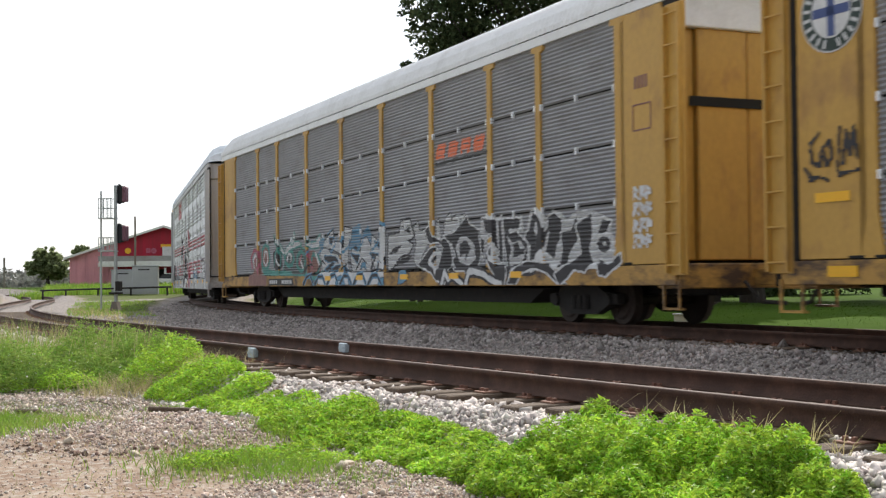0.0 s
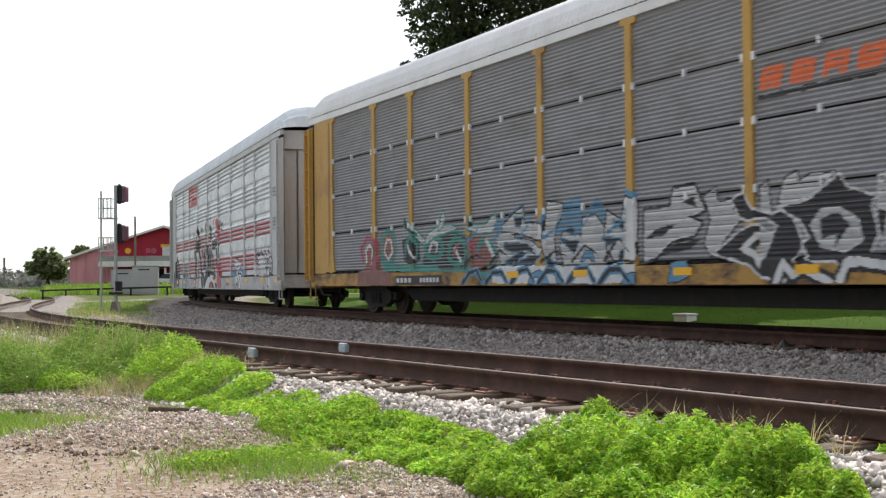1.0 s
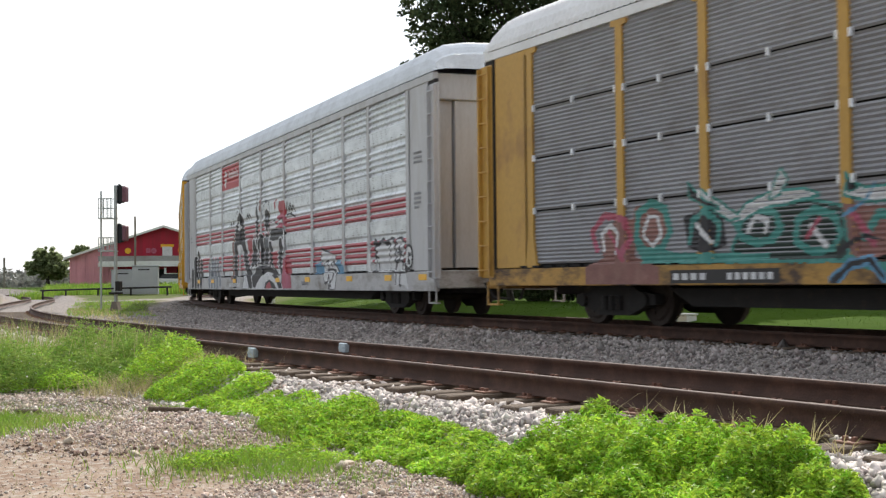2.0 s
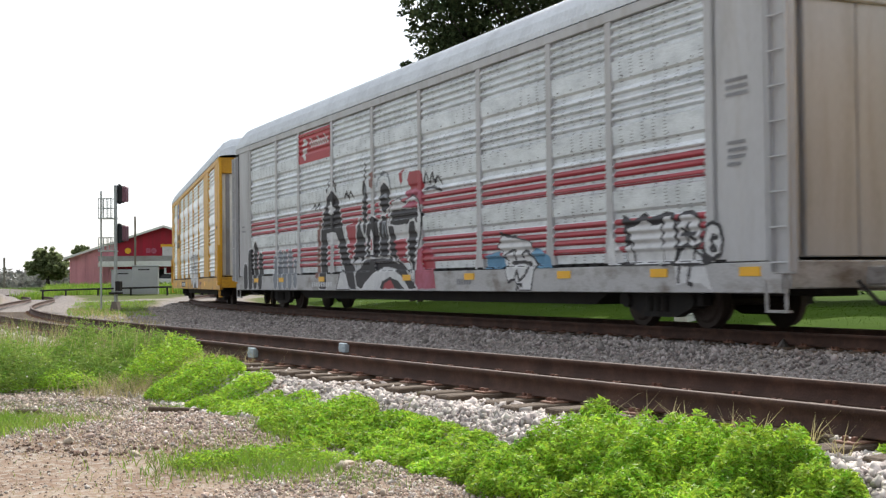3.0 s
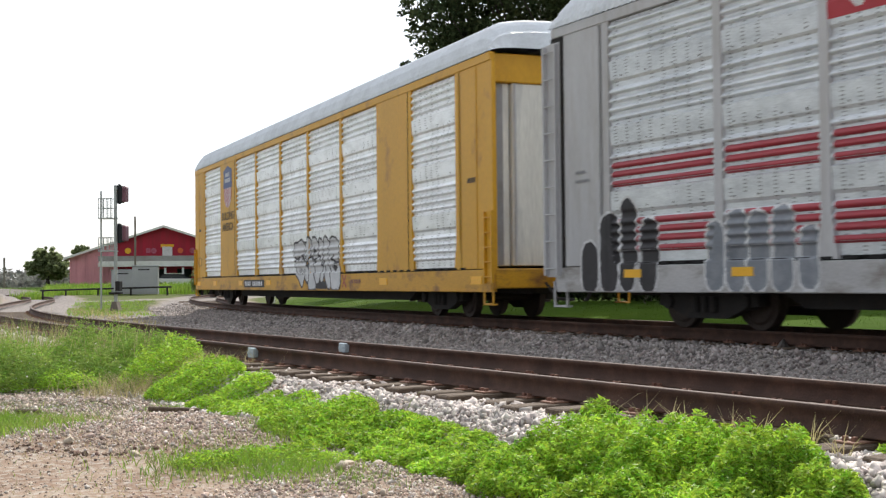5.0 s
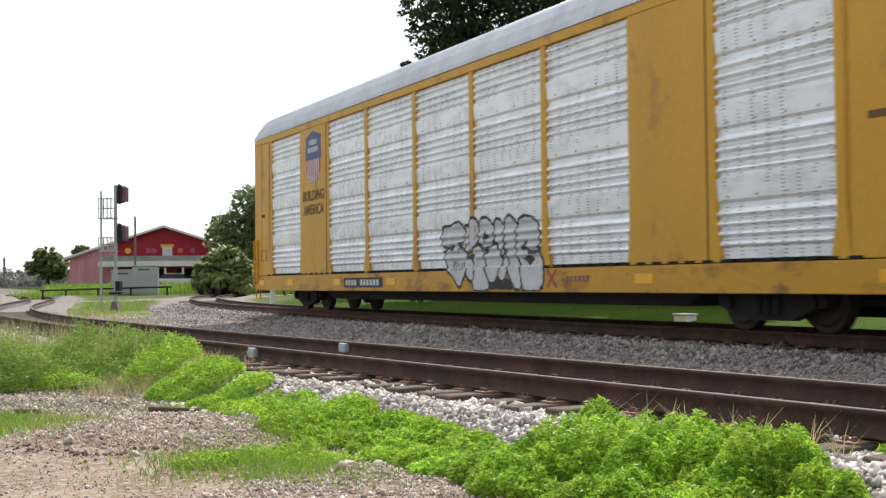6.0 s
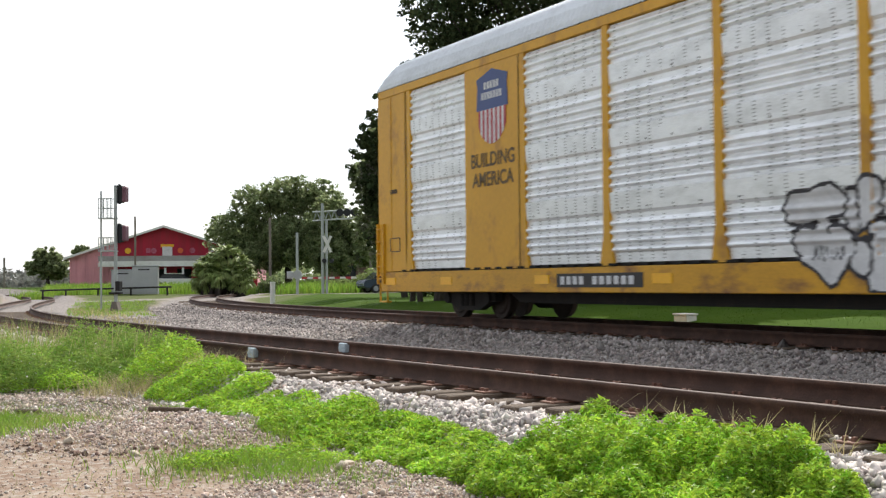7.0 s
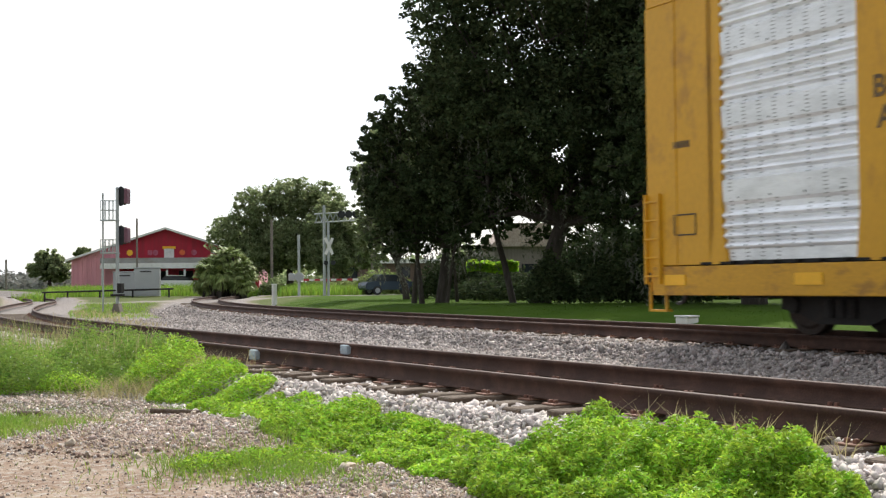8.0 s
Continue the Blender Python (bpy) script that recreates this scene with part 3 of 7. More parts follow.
def autorack(label, paint, panels, roof, kind, sill_z, solid=(), end_paint=None, full_ladder=True):
    """A tri-level autorack freight car; x runs along the car towards its leading end, the near face is -y, z = 0 on the rail."""
    root = thing("autorack_car", label, "freight car", "autorack train")
    end_paint = end_paint or paint
    # core that hides the load, floor to roof
    bm = bmesh.new()
    box(bm, -13.2, 13.2, -1.40, 1.40, 0.86, 5.05)
    part("inner_deck", bm, "black", root)
    bm = bmesh.new()
    box(bm, -13.0, 13.0, -0.35, 0.35, 0.5, 0.9, 0.03)
    prism(bm, [(-8.6, 0.62), (-8.0, 0.34), (8.0, 0.34), (8.6, 0.62)], -1.0, 1.0)
    for x in (-7.2, -3.5, 0.0, 3.5, 7.2):
        box(bm, x - 0.08, x + 0.08, -1.35, 1.35, 0.66, 0.9)
    box(bm, -2.2, -0.6, -0.9, -0.4, 0.42, 0.8, 0.05)
    tube(bm, (0.8, -0.75, 0.62), (2.3, -0.75, 0.62), 0.2, seg=14)
    part("underframe", bm, "dark", root)
    top = 5.15
    for side in (-1, 1):
        bm = bmesh.new()
        y0, y1 = sorted((side * (SIDE - 0.13), side * SIDE))
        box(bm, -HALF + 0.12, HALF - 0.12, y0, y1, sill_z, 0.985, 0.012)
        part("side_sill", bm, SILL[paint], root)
        bm = bmesh.new()
        y0, y1 = sorted((side * (SIDE - 0.05), side * (SIDE + 0.002)))
        x = -12.4
        while x < 12.4:
            box(bm, x, x + 0.26, y0, y1, 1.0, 1.035)
            x += 0.43
        tagged(part("sill_slot", bm, "black", root), kind="stuff")
        bm = bmesh.new()
        y0, y1 = sorted((side * (SIDE - 0.10), side * (SIDE + 0.012)))
        box(bm, -HALF + 0.05, HALF - 0.05, y0, y1, 4.98, top, 0.01)
        part("top_rail", bm, paint if kind != "fine" else roof, root)
        # corner panels with the upright seam
        for end in (-1, 1):
            xa, xb = sorted((end * 12.08, end * HALF))
            bm = bmesh.new()
            y0, y1 = sorted((side * (SIDE - 0.09), side * (SIDE - 0.004)))
            if full_ladder:
                xb2, xa2 = (xb - 0.42, xa) if end > 0 else (xb, xa + 0.42)
                box(bm, xa2, xb2, y0, y1, 1.0, 4.98, 0.008)
                lx = sorted((end * (HALF - 0.30), end * (HALF + 0.16)))
                y2, y3 = sorted((side * (SIDE - 0.05), side * (SIDE + 0.01)))
                box(bm, lx[0], lx[1], y2, y3, 0.82, 4.9, 0.01)
            else:
                box(bm, xa, xb, y0, y1, 1.0, 4.98, 0.008)
                seam = end * 12.95
                y2, y3 = sorted((side * (SIDE - 0.02), side * (SIDE + 0.008)))
                box(bm, seam - 0.012, seam + 0.012, y2, y3, 1.0, 4.98)
            box(bm, *sorted((end * 12.02, end * 12.2)), y0, sorted((side * (SIDE - 0.06), side * (SIDE + 0.004)))[1] if side > 0 else y1, 1.0, 4.98)
            part("corner_panel", bm, paint, root)
            if full_ladder:
                lx = sorted((end * (HALF - 0.28), end * (HALF + 0.14)))
                part("ladder", ladder_bm(lx[0], lx[1], side, 0.85, 4.86, 9), paint, root)
            else:
                lx = sorted((end * (HALF - 0.36), end * (HALF + 0.02)))
                part("ladder", ladder_bm(lx[0], lx[1], side, 0.72, 2.1, 5, 0.05), paint, root)
            bm = bmesh.new()
            sx = end * (HALF - 0.25)
            for dx in (-0.2, 0.2):
                box(bm, sx + dx - 0.02, sx + dx + 0.02, *sorted((side * (SIDE - 0.03), side * SIDE)), 0.32, 0.75)
            box(bm, sx - 0.22, sx + 0.22, *sorted((side * (SIDE - 0.1), side * SIDE)), 0.30, 0.335)
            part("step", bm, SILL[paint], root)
        # posts and panels
        for x in POSTS:
            if any(a - 0.15 < x < b + 0.15 for a, b in solid):
                continue
            part("post", post_bm(x, side, 0.18 if abs(x) < 11 else 0.17, 4.99, True, kind == "fine"), paint, root)
        for a, b in zip(POSTS, POSTS[1:]):
            if any(sa - 0.2 < a and b < sb + 0.2 for sa, sb in solid):
                bm = bmesh.new()
                y0, y1 = sorted((side * (SIDE - 0.06), side * (SIDE - 0.002)))
                prism(bm, [(a - 0.1, 1.6), (a - 0.16, 1.0), (b + 0.26, 1.0), (b + 0.16, 1.6), (b + 0.14, 4.99), (a - 0.1, 4.99)], y0, y1)
                bmesh.ops.recalc_face_normals(bm, faces=bm.faces)
                part("post_panel", bm, paint, root)
                bm = bmesh.new()
                y2, y3 = sorted((side * (SIDE - 0.02), side * (SIDE + 0.006)))
                box(bm, b - 0.06, b - 0.04, y2, y3, 1.0, 4.97)
                part("seam", bm, "dark", root)
                continue
            xa, xb = a + 0.09, b - 0.09
            if kind == "fine":
                for za, zb in ((1.06, 2.0), (2.03, 2.95), (2.98, 3.85), (3.88, 4.97)):
                    part("panel", panel_bm(xa, xb, za, zb, "fine", side), panels, root)
                if side < 0:
                    bm = bmesh.new()
                    for z in (2.015, 2.965, 3.865):
                        for x in (a + 0.12, b - 0.12, (a + b) / 2):
                            box(bm, x - 0.022, x + 0.022, -SIDE - 0.012, -SIDE + 0.05, z - 0.06, z + 0.06, 0.006)
                    tagged(part("latch", bm, "galv", root), kind="stuff")
            else:
                p = part("panel", panel_bm(xa, xb, 1.045, 4.965, "wide", side), panels, root)
                if side < 0:
                    bm = bmesh.new()
                    for zc in (4.15, 3.09, 2.03):
                        for i in range(4):
                            x = xa + (xb - xa) * (i + 0.5) / 4
                            for dz in (-0.10, 0.10):
                                box(bm, x - 0.012, x + 0.012, -SIDE + 0.012, -SIDE + 0.03, zc + dz - 0.012, zc + dz + 0.012)
                    tagged(part("bolt_row", bm, "ink", p), kind="stuff")
    part("roof", roof_bm(HALF + 0.02, top, 5.89), roof, root)
    # ends: bent doors between corner posts
    for end in (-1, 1):
        xs = end * 13.30
        for ya, yb, off in ((-1.38, -0.95, 0.02), (-0.95, 0.0, 0.10), (0.0, 0.95, 0.10), (0.95, 1.38, 0.02)):
            bm = bmesh.new()
            box(bm, *sorted((xs - end * 0.1, xs + end * off)), ya + 0.01, yb - 0.01, 1.05, 4.6, 0.02)
            door = part("end_door", bm, end_paint, root)
            if end_paint == "galvplain" and abs(ya + yb) > 2:
                bm = bmesh.new()
                box(bm, *sorted((xs + end * 0.015, xs + end * 0.035)), ya + 0.13, yb - 0.16, 1.07, 4.58)
                part("wear_strip", bm, "greypanel", door, "dark grey upright strip")
            elif end_paint == "galvplain":
                for yy in (ya + 0.05, yb - 0.09):
                    bm = bmesh.new()
                    box(bm, *sorted((xs + end * 0.09, xs + end * 0.13)), yy, yy + 0.04, 1.06, 4.59)
                    part("door_rib", bm, "greypaint", door)
        bm = bmesh.new()
        box(bm, *sorted((xs - end * 0.1, xs + end * 0.16)), -1.44, 1.44, 4.6, 5.16, 0.02)
        part("end_header", bm, roof if kind == "fine" else paint, root)
        for sy in (-1, 1):
            bm = bmesh.new()
            box(bm, *sorted((xs, end * (HALF - 0.01))), *sorted((sy * 1.40, sy * 1.492)), 0.9, 5.0, 0.01)
            # beside a full ladder the post is coloured dark, as shade in the gap
            part("corner_post", bm, "dark" if full_ladder else paint, root)
        bm = bmesh.new()
        box(bm, *sorted((end * 13.0, end * HALF)), -1.45, 1.45, 0.62, 1.0, 0.02)
        box(bm, *sorted((end * 13.5, end * 14.15)), -0.14, 0.14, 0.66, 0.92, 0.02)
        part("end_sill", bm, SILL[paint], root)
        bm = bmesh.new()
        box(bm, *sorted((end * 14.1, end * 14.60)), -0.12, 0.12, 0.64, 0.94, 0.03)
        tube(bm, (end * 13.9, -0.5, 0.72), (end * 14.2, -0.42, 0.42), 0.03, seg=6)
        tube(bm, (end * 14.2, -0.42, 0.42), (end * 14.55, -0.25, 0.40), 0.03, seg=6)
        part("coupler", bm, "dark", root)
        tr = share("truck", TRUCK_MESH, root, pose(end * 10.05, 0, 0))
        for ax in (-0.89, 0.89):
            WHEELS.append((share("wheelset", WHEEL_MESH, tr, pose(ax, 0, 0.42)), ax))
    return root


def reflectors(car, xs, z, w=0.42, h=0.14):
    for x in xs:
        bm = bmesh.new()
        box(bm, x - w / 2, x + w / 2, -SIDE - 0.014, -SIDE + 0.01, z - h / 2, z + h / 2)
        part("reflector", bm, "reflector", car)


def plate(car, x0, x1, z0, z1, groups):
    """A black number plate with plain pale bars on it."""
    bm = bmesh.new()
    box(bm, x0, x1, -SIDE - 0.005, -SIDE + 0.01, z0, z1)
    p = part("number_board", bm, "ink", car, "black stencil board with pale bars")
    for a, b, n in groups:
        row_of("marking", bars_bm(x0 + a * (x1 - x0), x0 + b * (x1 - x0), z0 + 0.05, z1 - 0.05, n, -SIDE - 0.005), "spraywhite", p)


car_up = autorack("mustard yellow autorack with silver corrugated panels and pale roof", "yellow", "galv", "roofgrey", "wide", 0.55, solid=((-9.2, -7.08), (7.3, 9.3)), end_paint="galvplain", full_ladder=False)
car_silver = autorack("silver grey autorack with red stripes and sprayed lettering", "greypaint", "dullgalv", "roofgrey", "wide", 0.56, full_ladder=True)
car_grey = autorack("faded tan autorack with grey corrugated panels and white roof", "tan", "greypanel", "roofwhite", "fine", 0.67)
car_lead = autorack("faded tan autorack with a round cross emblem and grey panels", "tan", "greypanel", "roofwhite", "fine", 0.67)
CARS = [(car_up, 0), (car_silver, 1), (car_grey, 2), (car_lead, 3)]


# ------------------------------------------------------------------ paint on the cars' near sides
class Spray:
    """A thin layer of paint that follows ribs, posts and sill; drawn stroke over stroke on a fine grid."""

    def __init__(self, kind, x0, x1, z0, z1, cell=0.025):
        self.x, self.z = np.arange(x0, x1 + cell, cell), np.arange(z0, z1 + cell, cell)
        self.X, self.Z = np.meshgrid((self.x[1:] + self.x[:-1]) / 2, (self.z[1:] + self.z[:-1]) / 2, indexing="ij")
        self.ink = np.full(self.X.shape, -1)
        self.kind, self.names = kind, []
        self.ragged = 0.018 * wobble(self.X, self.Z, 9.0) + 0.012 * wobble(self.X + 3, self.Z, 23.0)

    def put(self, mask, colour):
        if colour not in self.names:
            self.names.append(colour)
        self.ink[mask] = self.names.index(colour)

    def seg(self, a, b):
        (ax, az), (bx, bz) = a, b
        dx, dz = bx - ax, bz - az
        t = np.clip(((self.X - ax) * dx + (self.Z - az) * dz) / (dx * dx + dz * dz + 1e-9), 0, 1)
        return np.hypot(self.X - ax - t * dx, self.Z - az - t * dz), t

    def line(self, pts, w, colour, edge=None, rim=0.06, taper=0.0):
        best = np.full(self.X.shape, 9.0)
        for i, (a, b) in enumerate(zip(pts, pts[1:])):
            d, t = self.seg(a, b)
            best = np.minimum(best, d - w * (1 - taper * (i + t) / (len(pts) - 1)))
        best = best + self.ragged * 0.5
        if edge:
            self.put(best < rim, edge)
        self.put(best < 0, colour)

    def oval(self, cx, cz, rx, rz, colour, edge=None, rim=0.06):
        d = (np.hypot((self.X - cx) / rx, (self.Z - cz) / rz) - 1) * min(rx, rz) + self.ragged * 0.4
        if edge:
            self.put(d < rim, edge)
        self.put(d < 0, colour)

    def shape(self, pts, colour, edge=None, rim=0.05, ribbed=False):
        """A filled outline with a rim; ribbed leaves a bare strip in each rib's pitch."""
        xs, zs = [p[0] for p in pts], [p[1] for p in pts]
        i0, i1 = np.searchsorted(self.x, (min(xs) - 0.2, max(xs) + 0.2))
        j0, j1 = np.searchsorted(self.z, (min(zs) - 0.2, max(zs) + 0.2))
        X, Z = self.X[i0:i1, j0:j1], self.Z[i0:i1, j0:j1]
        d, inside = np.full(X.shape, 9.0), np.zeros(X.shape, bool)
        for (ax, az), (bx, bz) in zip(pts, pts[1:] + pts[:1]):
            dx, dz = bx - ax, bz - az
            t = np.clip(((X - ax) * dx + (Z - az) * dz) / (dx * dx + dz * dz + 1e-9), 0, 1)
            d = np.minimum(d, np.hypot(X - ax - t * dx, Z - az - t * dz))
            inside ^= ((az > Z) != (bz > Z)) & (X < ax + (Z - az) * dx / (dz if abs(dz) > 1e-9 else 1e-9))
        d = np.where(inside, -d, d) + self.ragged[i0:i1, j0:j1] * 0.4
        for limit, c in ((rim, edge), (0.0, colour)):
            if c:
                if c not in self.names:
                    self.names.append(c)
                self.ink[i0:i1, j0:j1][d < limit] = self.names.index(c)
        if ribbed:
            self.ink[i0:i1, j0:j1][(d < -0.02) & ((Z - 1.06) / 0.0696 % 1 > 0.66) & (Z > 1.05) & (np.min([np.abs(X - p) for p in POSTS], axis=0) > 0.14)] = -1

    def rect(self, x0, x1, z0, z1, colour):
        self.put((self.X > x0) & (self.X < x1) & (self.Z > z0) & (self.Z < z1), colour)

    def depth(self, x, z):
        prof = []
        if self.kind == "fine":
            for za, zb in ((1.06, 2.0), (2.03, 2.95), (2.98, 3.85), (3.88, 4.97)):
                prof += panel_profile("fine", za, zb)
        else:
            prof = panel_profile("wide", 1.045, 4.965)
        pz, pd = np.array([p[0] for p in prof]), np.array([p[1] for p in prof])
        y = SIDE - 0.055 + np.interp(z, pz, pd)
        for p in POSTS:
            y = np.where(np.abs(x - p) < 0.10 + np.clip((1.55 - z) * 0.2, 0, 0.11), SIDE, y)
        y = np.where(z < 1.04, SIDE + 0.002, y)
        return np.where(np.abs(x) > 12.02, SIDE + 0.006, y)

    def build(self, car, name, label):
        nz = len(self.z)
        gx, gz_ = np.meshgrid(self.x, self.z, indexing="ij")
        v = np.stack([gx, -(self.depth(gx, gz_) + 0.005), gz_], -1).reshape(-1, 3)
        i, j = np.nonzero(self.ink >= 0)
        f = np.stack([i * nz + j, (i + 1) * nz + j, (i + 1) * nz + j + 1, i * nz + j + 1], -1)
        ob = from_arrays(name, v, f, self.names[0])
        for c in self.names[1:]:
            ob.data.materials.append(M[c])
        ob.data.polygons.foreach_set("material_index", self.ink[i, j].astype(np.int32))
        ob.parent = car
        tagged(ob, label)


# grey car: three joined pieces of wild lettering, silver on the sill
sp = Spray("fine", -11.4, 12.4, 0.69, 2.6, 0.02)
sp.shape(((-10.22, 0.98), (-9.34, 1.25), (-8.18, 0.95), (-8.18, 0.68), (-10.23, 0.69)), "spraybrown")
sp.shape(((-9.83, 1.43), (-9.33, 1.78), (-8.85, 1.72), (-8.86, 1.07), (-9.71, 1.00)), "spraybrown")
sp.shape(((-8.97, 1.52), (-8.84, 1.91), (-8.38, 1.96), (-7.98, 1.83), (-7.95, 1.33), (-8.40, 1.12), (-8.86, 1.24)), "spraybrown")
sp.shape(((-7.61, 1.69), (-7.08, 1.82), (-6.68, 1.65), (-6.65, 1.24), (-7.10, 1.13), (-7.52, 1.24)), "sprayblack")
sp.shape(((-6.49, 1.19), (-6.19, 1.68), (-5.00, 1.78), (-4.32, 1.65), (-4.25, 1.00), (-6.40, 1.03)), "deepgreen", "teal", 0.05, ribbed=True)
sp.shape(((-4.32, 1.70), (-3.53, 1.62), (-3.01, 1.33), (-3.09, 1.07), (-4.17, 1.00)), "spraybrown")
sp.shape(((-8.86, 1.30), (-7.73, 1.16), (-5.73, 1.10), (-5.73, 0.97), (-8.63, 1.01)), "teal")
sp.line([(-9.93, 1.26), (-10.08, 1.56), (-9.69, 1.83), (-9.13, 1.73), (-8.97, 1.41), (-9.22, 1.14)], 0.06, "spraypink")
sp.line([(-9.71, 1.26), (-9.78, 1.52), (-9.53, 1.65), (-9.28, 1.51), (-9.34, 1.19)], 0.04, "spraywhite")
sp.line([(-9.58, 1.54), (-9.15, 1.08)], 0.04, "spraypink")
sp.line([(-8.81, 1.40), (-8.78, 1.79), (-8.43, 1.96), (-8.07, 1.84), (-7.94, 1.49), (-8.17, 1.22), (-8.58, 1.20), (-8.81, 1.40)], 0.07, "teal")
sp.line([(-8.62, 1.51), (-8.48, 1.75), (-8.25, 1.72), (-8.17, 1.44), (-8.40, 1.28), (-8.62, 1.45)], 0.035, "spraywhite")
sp.line([(-7.47, 1.31), (-7.40, 1.63), (-7.08, 1.77), (-6.78, 1.55), (-6.85, 1.27)], 0.05, "teal")
sp.line([(-7.30, 1.57), (-6.93, 1.30)], 0.04, "spraywhite")
sp.line([(-6.39, 1.49), (-6.33, 1.66), (-6.00, 1.74), (-5.63, 1.66), (-5.50, 1.46), (-5.67, 1.30), (-6.01, 1.25), (-6.33, 1.36), (-6.39, 1.49)], 0.06, "teal")
sp.line([(-6.18, 1.43), (-6.02, 1.61), (-5.76, 1.56), (-5.82, 1.40)], 0.04, "spraywhite")
sp.line([(-5.22, 1.30), (-5.18, 1.54), (-4.86, 1.66), (-4.52, 1.57), (-4.36, 1.33), (-4.53, 1.14), (-4.93, 1.11), (-5.19, 1.23)], 0.06, "teal")
sp.line([(-4.92, 1.44), (-4.67, 1.19)], 0.05, "spraywhite")
sp.line([(-5.01, 1.30), (-4.79, 1.53)], 0.03, "spraypink")
sp.line([(-4.00, 1.27), (-3.76, 1.55), (-3.38, 1.50), (-3.08, 1.29), (-3.39, 1.07)], 0.06, "teal")
sp.line([(-4.25, 1.00), (-3.70, 0.88), (-3.09, 0.91), (-2.91, 1.11)], 0.06, "teal")
sp.line([(-4.16, 1.55), (-3.85, 1.18)], 0.05, "spraypink")
sp.line([(-3.53, 1.57), (-3.23, 1.25)], 0.05, "spraywhite")
sp.shape(((-6.48, 1.56), (-6.19, 1.81), (-5.71, 1.93), (-5.08, 1.93), (-4.79, 1.86), (-5.35, 1.79), (-5.90, 1.74), (-6.33, 1.58)), "spraywhite", "teal", 0.04, ribbed=True)
sp.shape(((-4.23, 1.97), (-3.99, 1.87), (-3.52, 1.87), (-3.14, 2.08), (-3.07, 1.84), (-3.37, 1.72), (-3.99, 1.73), (-4.28, 1.83)), "spraywhite", "teal", 0.04, ribbed=True)
sp.shape(((-5.71, 1.86), (-5.62, 2.02), (-5.49, 2.23), (-5.38, 2.09), (-5.53, 1.92)), "spraywhite", "teal", 0.04, ribbed=True)
sp.shape(((-7.18, 2.07), (-6.78, 1.86), (-6.38, 1.64), (-6.58, 1.61), (-6.98, 1.82)), "spraywhite", "teal", 0.04, ribbed=True)
sp.shape(((-7.49, 2.19), (-7.25, 1.99), (-6.78, 1.78), (-7.12, 1.86), (-7.46, 1.98)), "sprayblack", "teal", 0.03)
sp.shape(((-4.26, 2.09), (-4.12, 1.90), (-4.22, 1.85)), "sprayblack", "teal", 0.03)
sp.shape(((-3.16, 0.98), (-3.24, 0.72), (1.63, 0.70), (1.64, 1.01), (-3.01, 1.05)), "spraywhite")
sp.shape(((-2.56, 2.05), (-2.05, 2.21), (-1.97, 2.01), (-1.95, 1.81), (-1.37, 1.85), (-1.17, 2.17), (-0.57, 2.13), (-0.06, 2.22), (0.09, 1.87), (0.52, 2.17), (0.72, 1.94), (1.21, 1.76), (1.32, 2.25), (1.67, 2.15), (1.65, 1.53), (-2.93, 1.63)), "sprayblue", ribbed=True)
sp.shape(((-3.22, 1.87), (-2.85, 1.98), (-2.57, 1.70), (-3.07, 1.60)), "sprayblue", ribbed=True)
sp.shape(((-2.85, 1.83), (-2.42, 2.01), (-2.05, 2.14), (-2.03, 1.82), (-1.30, 1.78), (-1.31, 1.50), (-1.69, 1.55), (-2.39, 1.69), (-2.44, 1.57), (-2.84, 1.59)), "spraywhite", "sprayblack", 0.04, ribbed=True)
sp.shape(((-3.07, 1.67), (-2.50, 1.67), (-2.33, 1.55), (-1.82, 1.50), (-1.29, 1.32), (-1.44, 1.20), (-1.96, 1.13), (-2.91, 1.08), (-3.08, 1.42)), "spraywhite", "sprayblack", 0.03, ribbed=True)
sp.shape(((-1.15, 2.17), (-0.63, 2.11), (-0.70, 1.88), (-0.82, 1.77), (-0.94, 1.54), (-0.87, 1.09), (-1.19, 1.19), (-1.30, 1.44), (-1.23, 1.76)), "spraywhite", "sprayblack", 0.04, ribbed=True)
sp.shape(((-0.65, 1.58), (-0.36, 1.67), (-0.02, 1.50), (0.04, 1.82), (0.41, 1.85), (0.72, 1.63), (0.76, 1.05), (-0.60, 1.05), (-0.71, 1.34)), "spraywhite", "sprayblack", 0.04, ribbed=True)
sp.shape(((0.71, 1.54), (0.79, 1.90), (1.21, 1.72), (1.33, 2.11), (1.67, 2.02), (1.64, 1.08), (1.00, 1.09), (0.79, 1.25)), "spraywhite", "sprayblack", 0.04, ribbed=True)
sp.shape(((-2.79, 1.48), (-1.96, 1.45), (-1.70, 1.33), (-2.51, 1.31), (-2.79, 1.39)), "sprayblack", "sprayblue", 0.025)
sp.shape(((-0.56, 1.63), (-0.30, 1.69), (-0.22, 1.55)), "sprayblack", "sprayblue", 0.025)
sp.shape(((-0.73, 1.49), (-0.11, 1.43), (-0.25, 1.23)), "sprayblack", "sprayblue", 0.025)
sp.shape(((0.97, 1.74), (1.30, 1.69), (1.25, 1.58)), "sprayblack", "sprayblue", 0.025)
sp.shape(((0.61, 1.47), (1.20, 1.44), (0.81, 1.35)), "sprayblack", "sprayblue", 0.025)
sp.shape(((-2.38, 1.95), (-2.05, 1.95), (-2.15, 1.79), (-2.36, 1.80)), "sprayblack", "sprayblue", 0.025)
sp.shape(((-2.30, 1.10), (-1.83, 1.21), (-1.32, 1.21), (-1.70, 1.08)), "sprayblack", "sprayblue", 0.025)
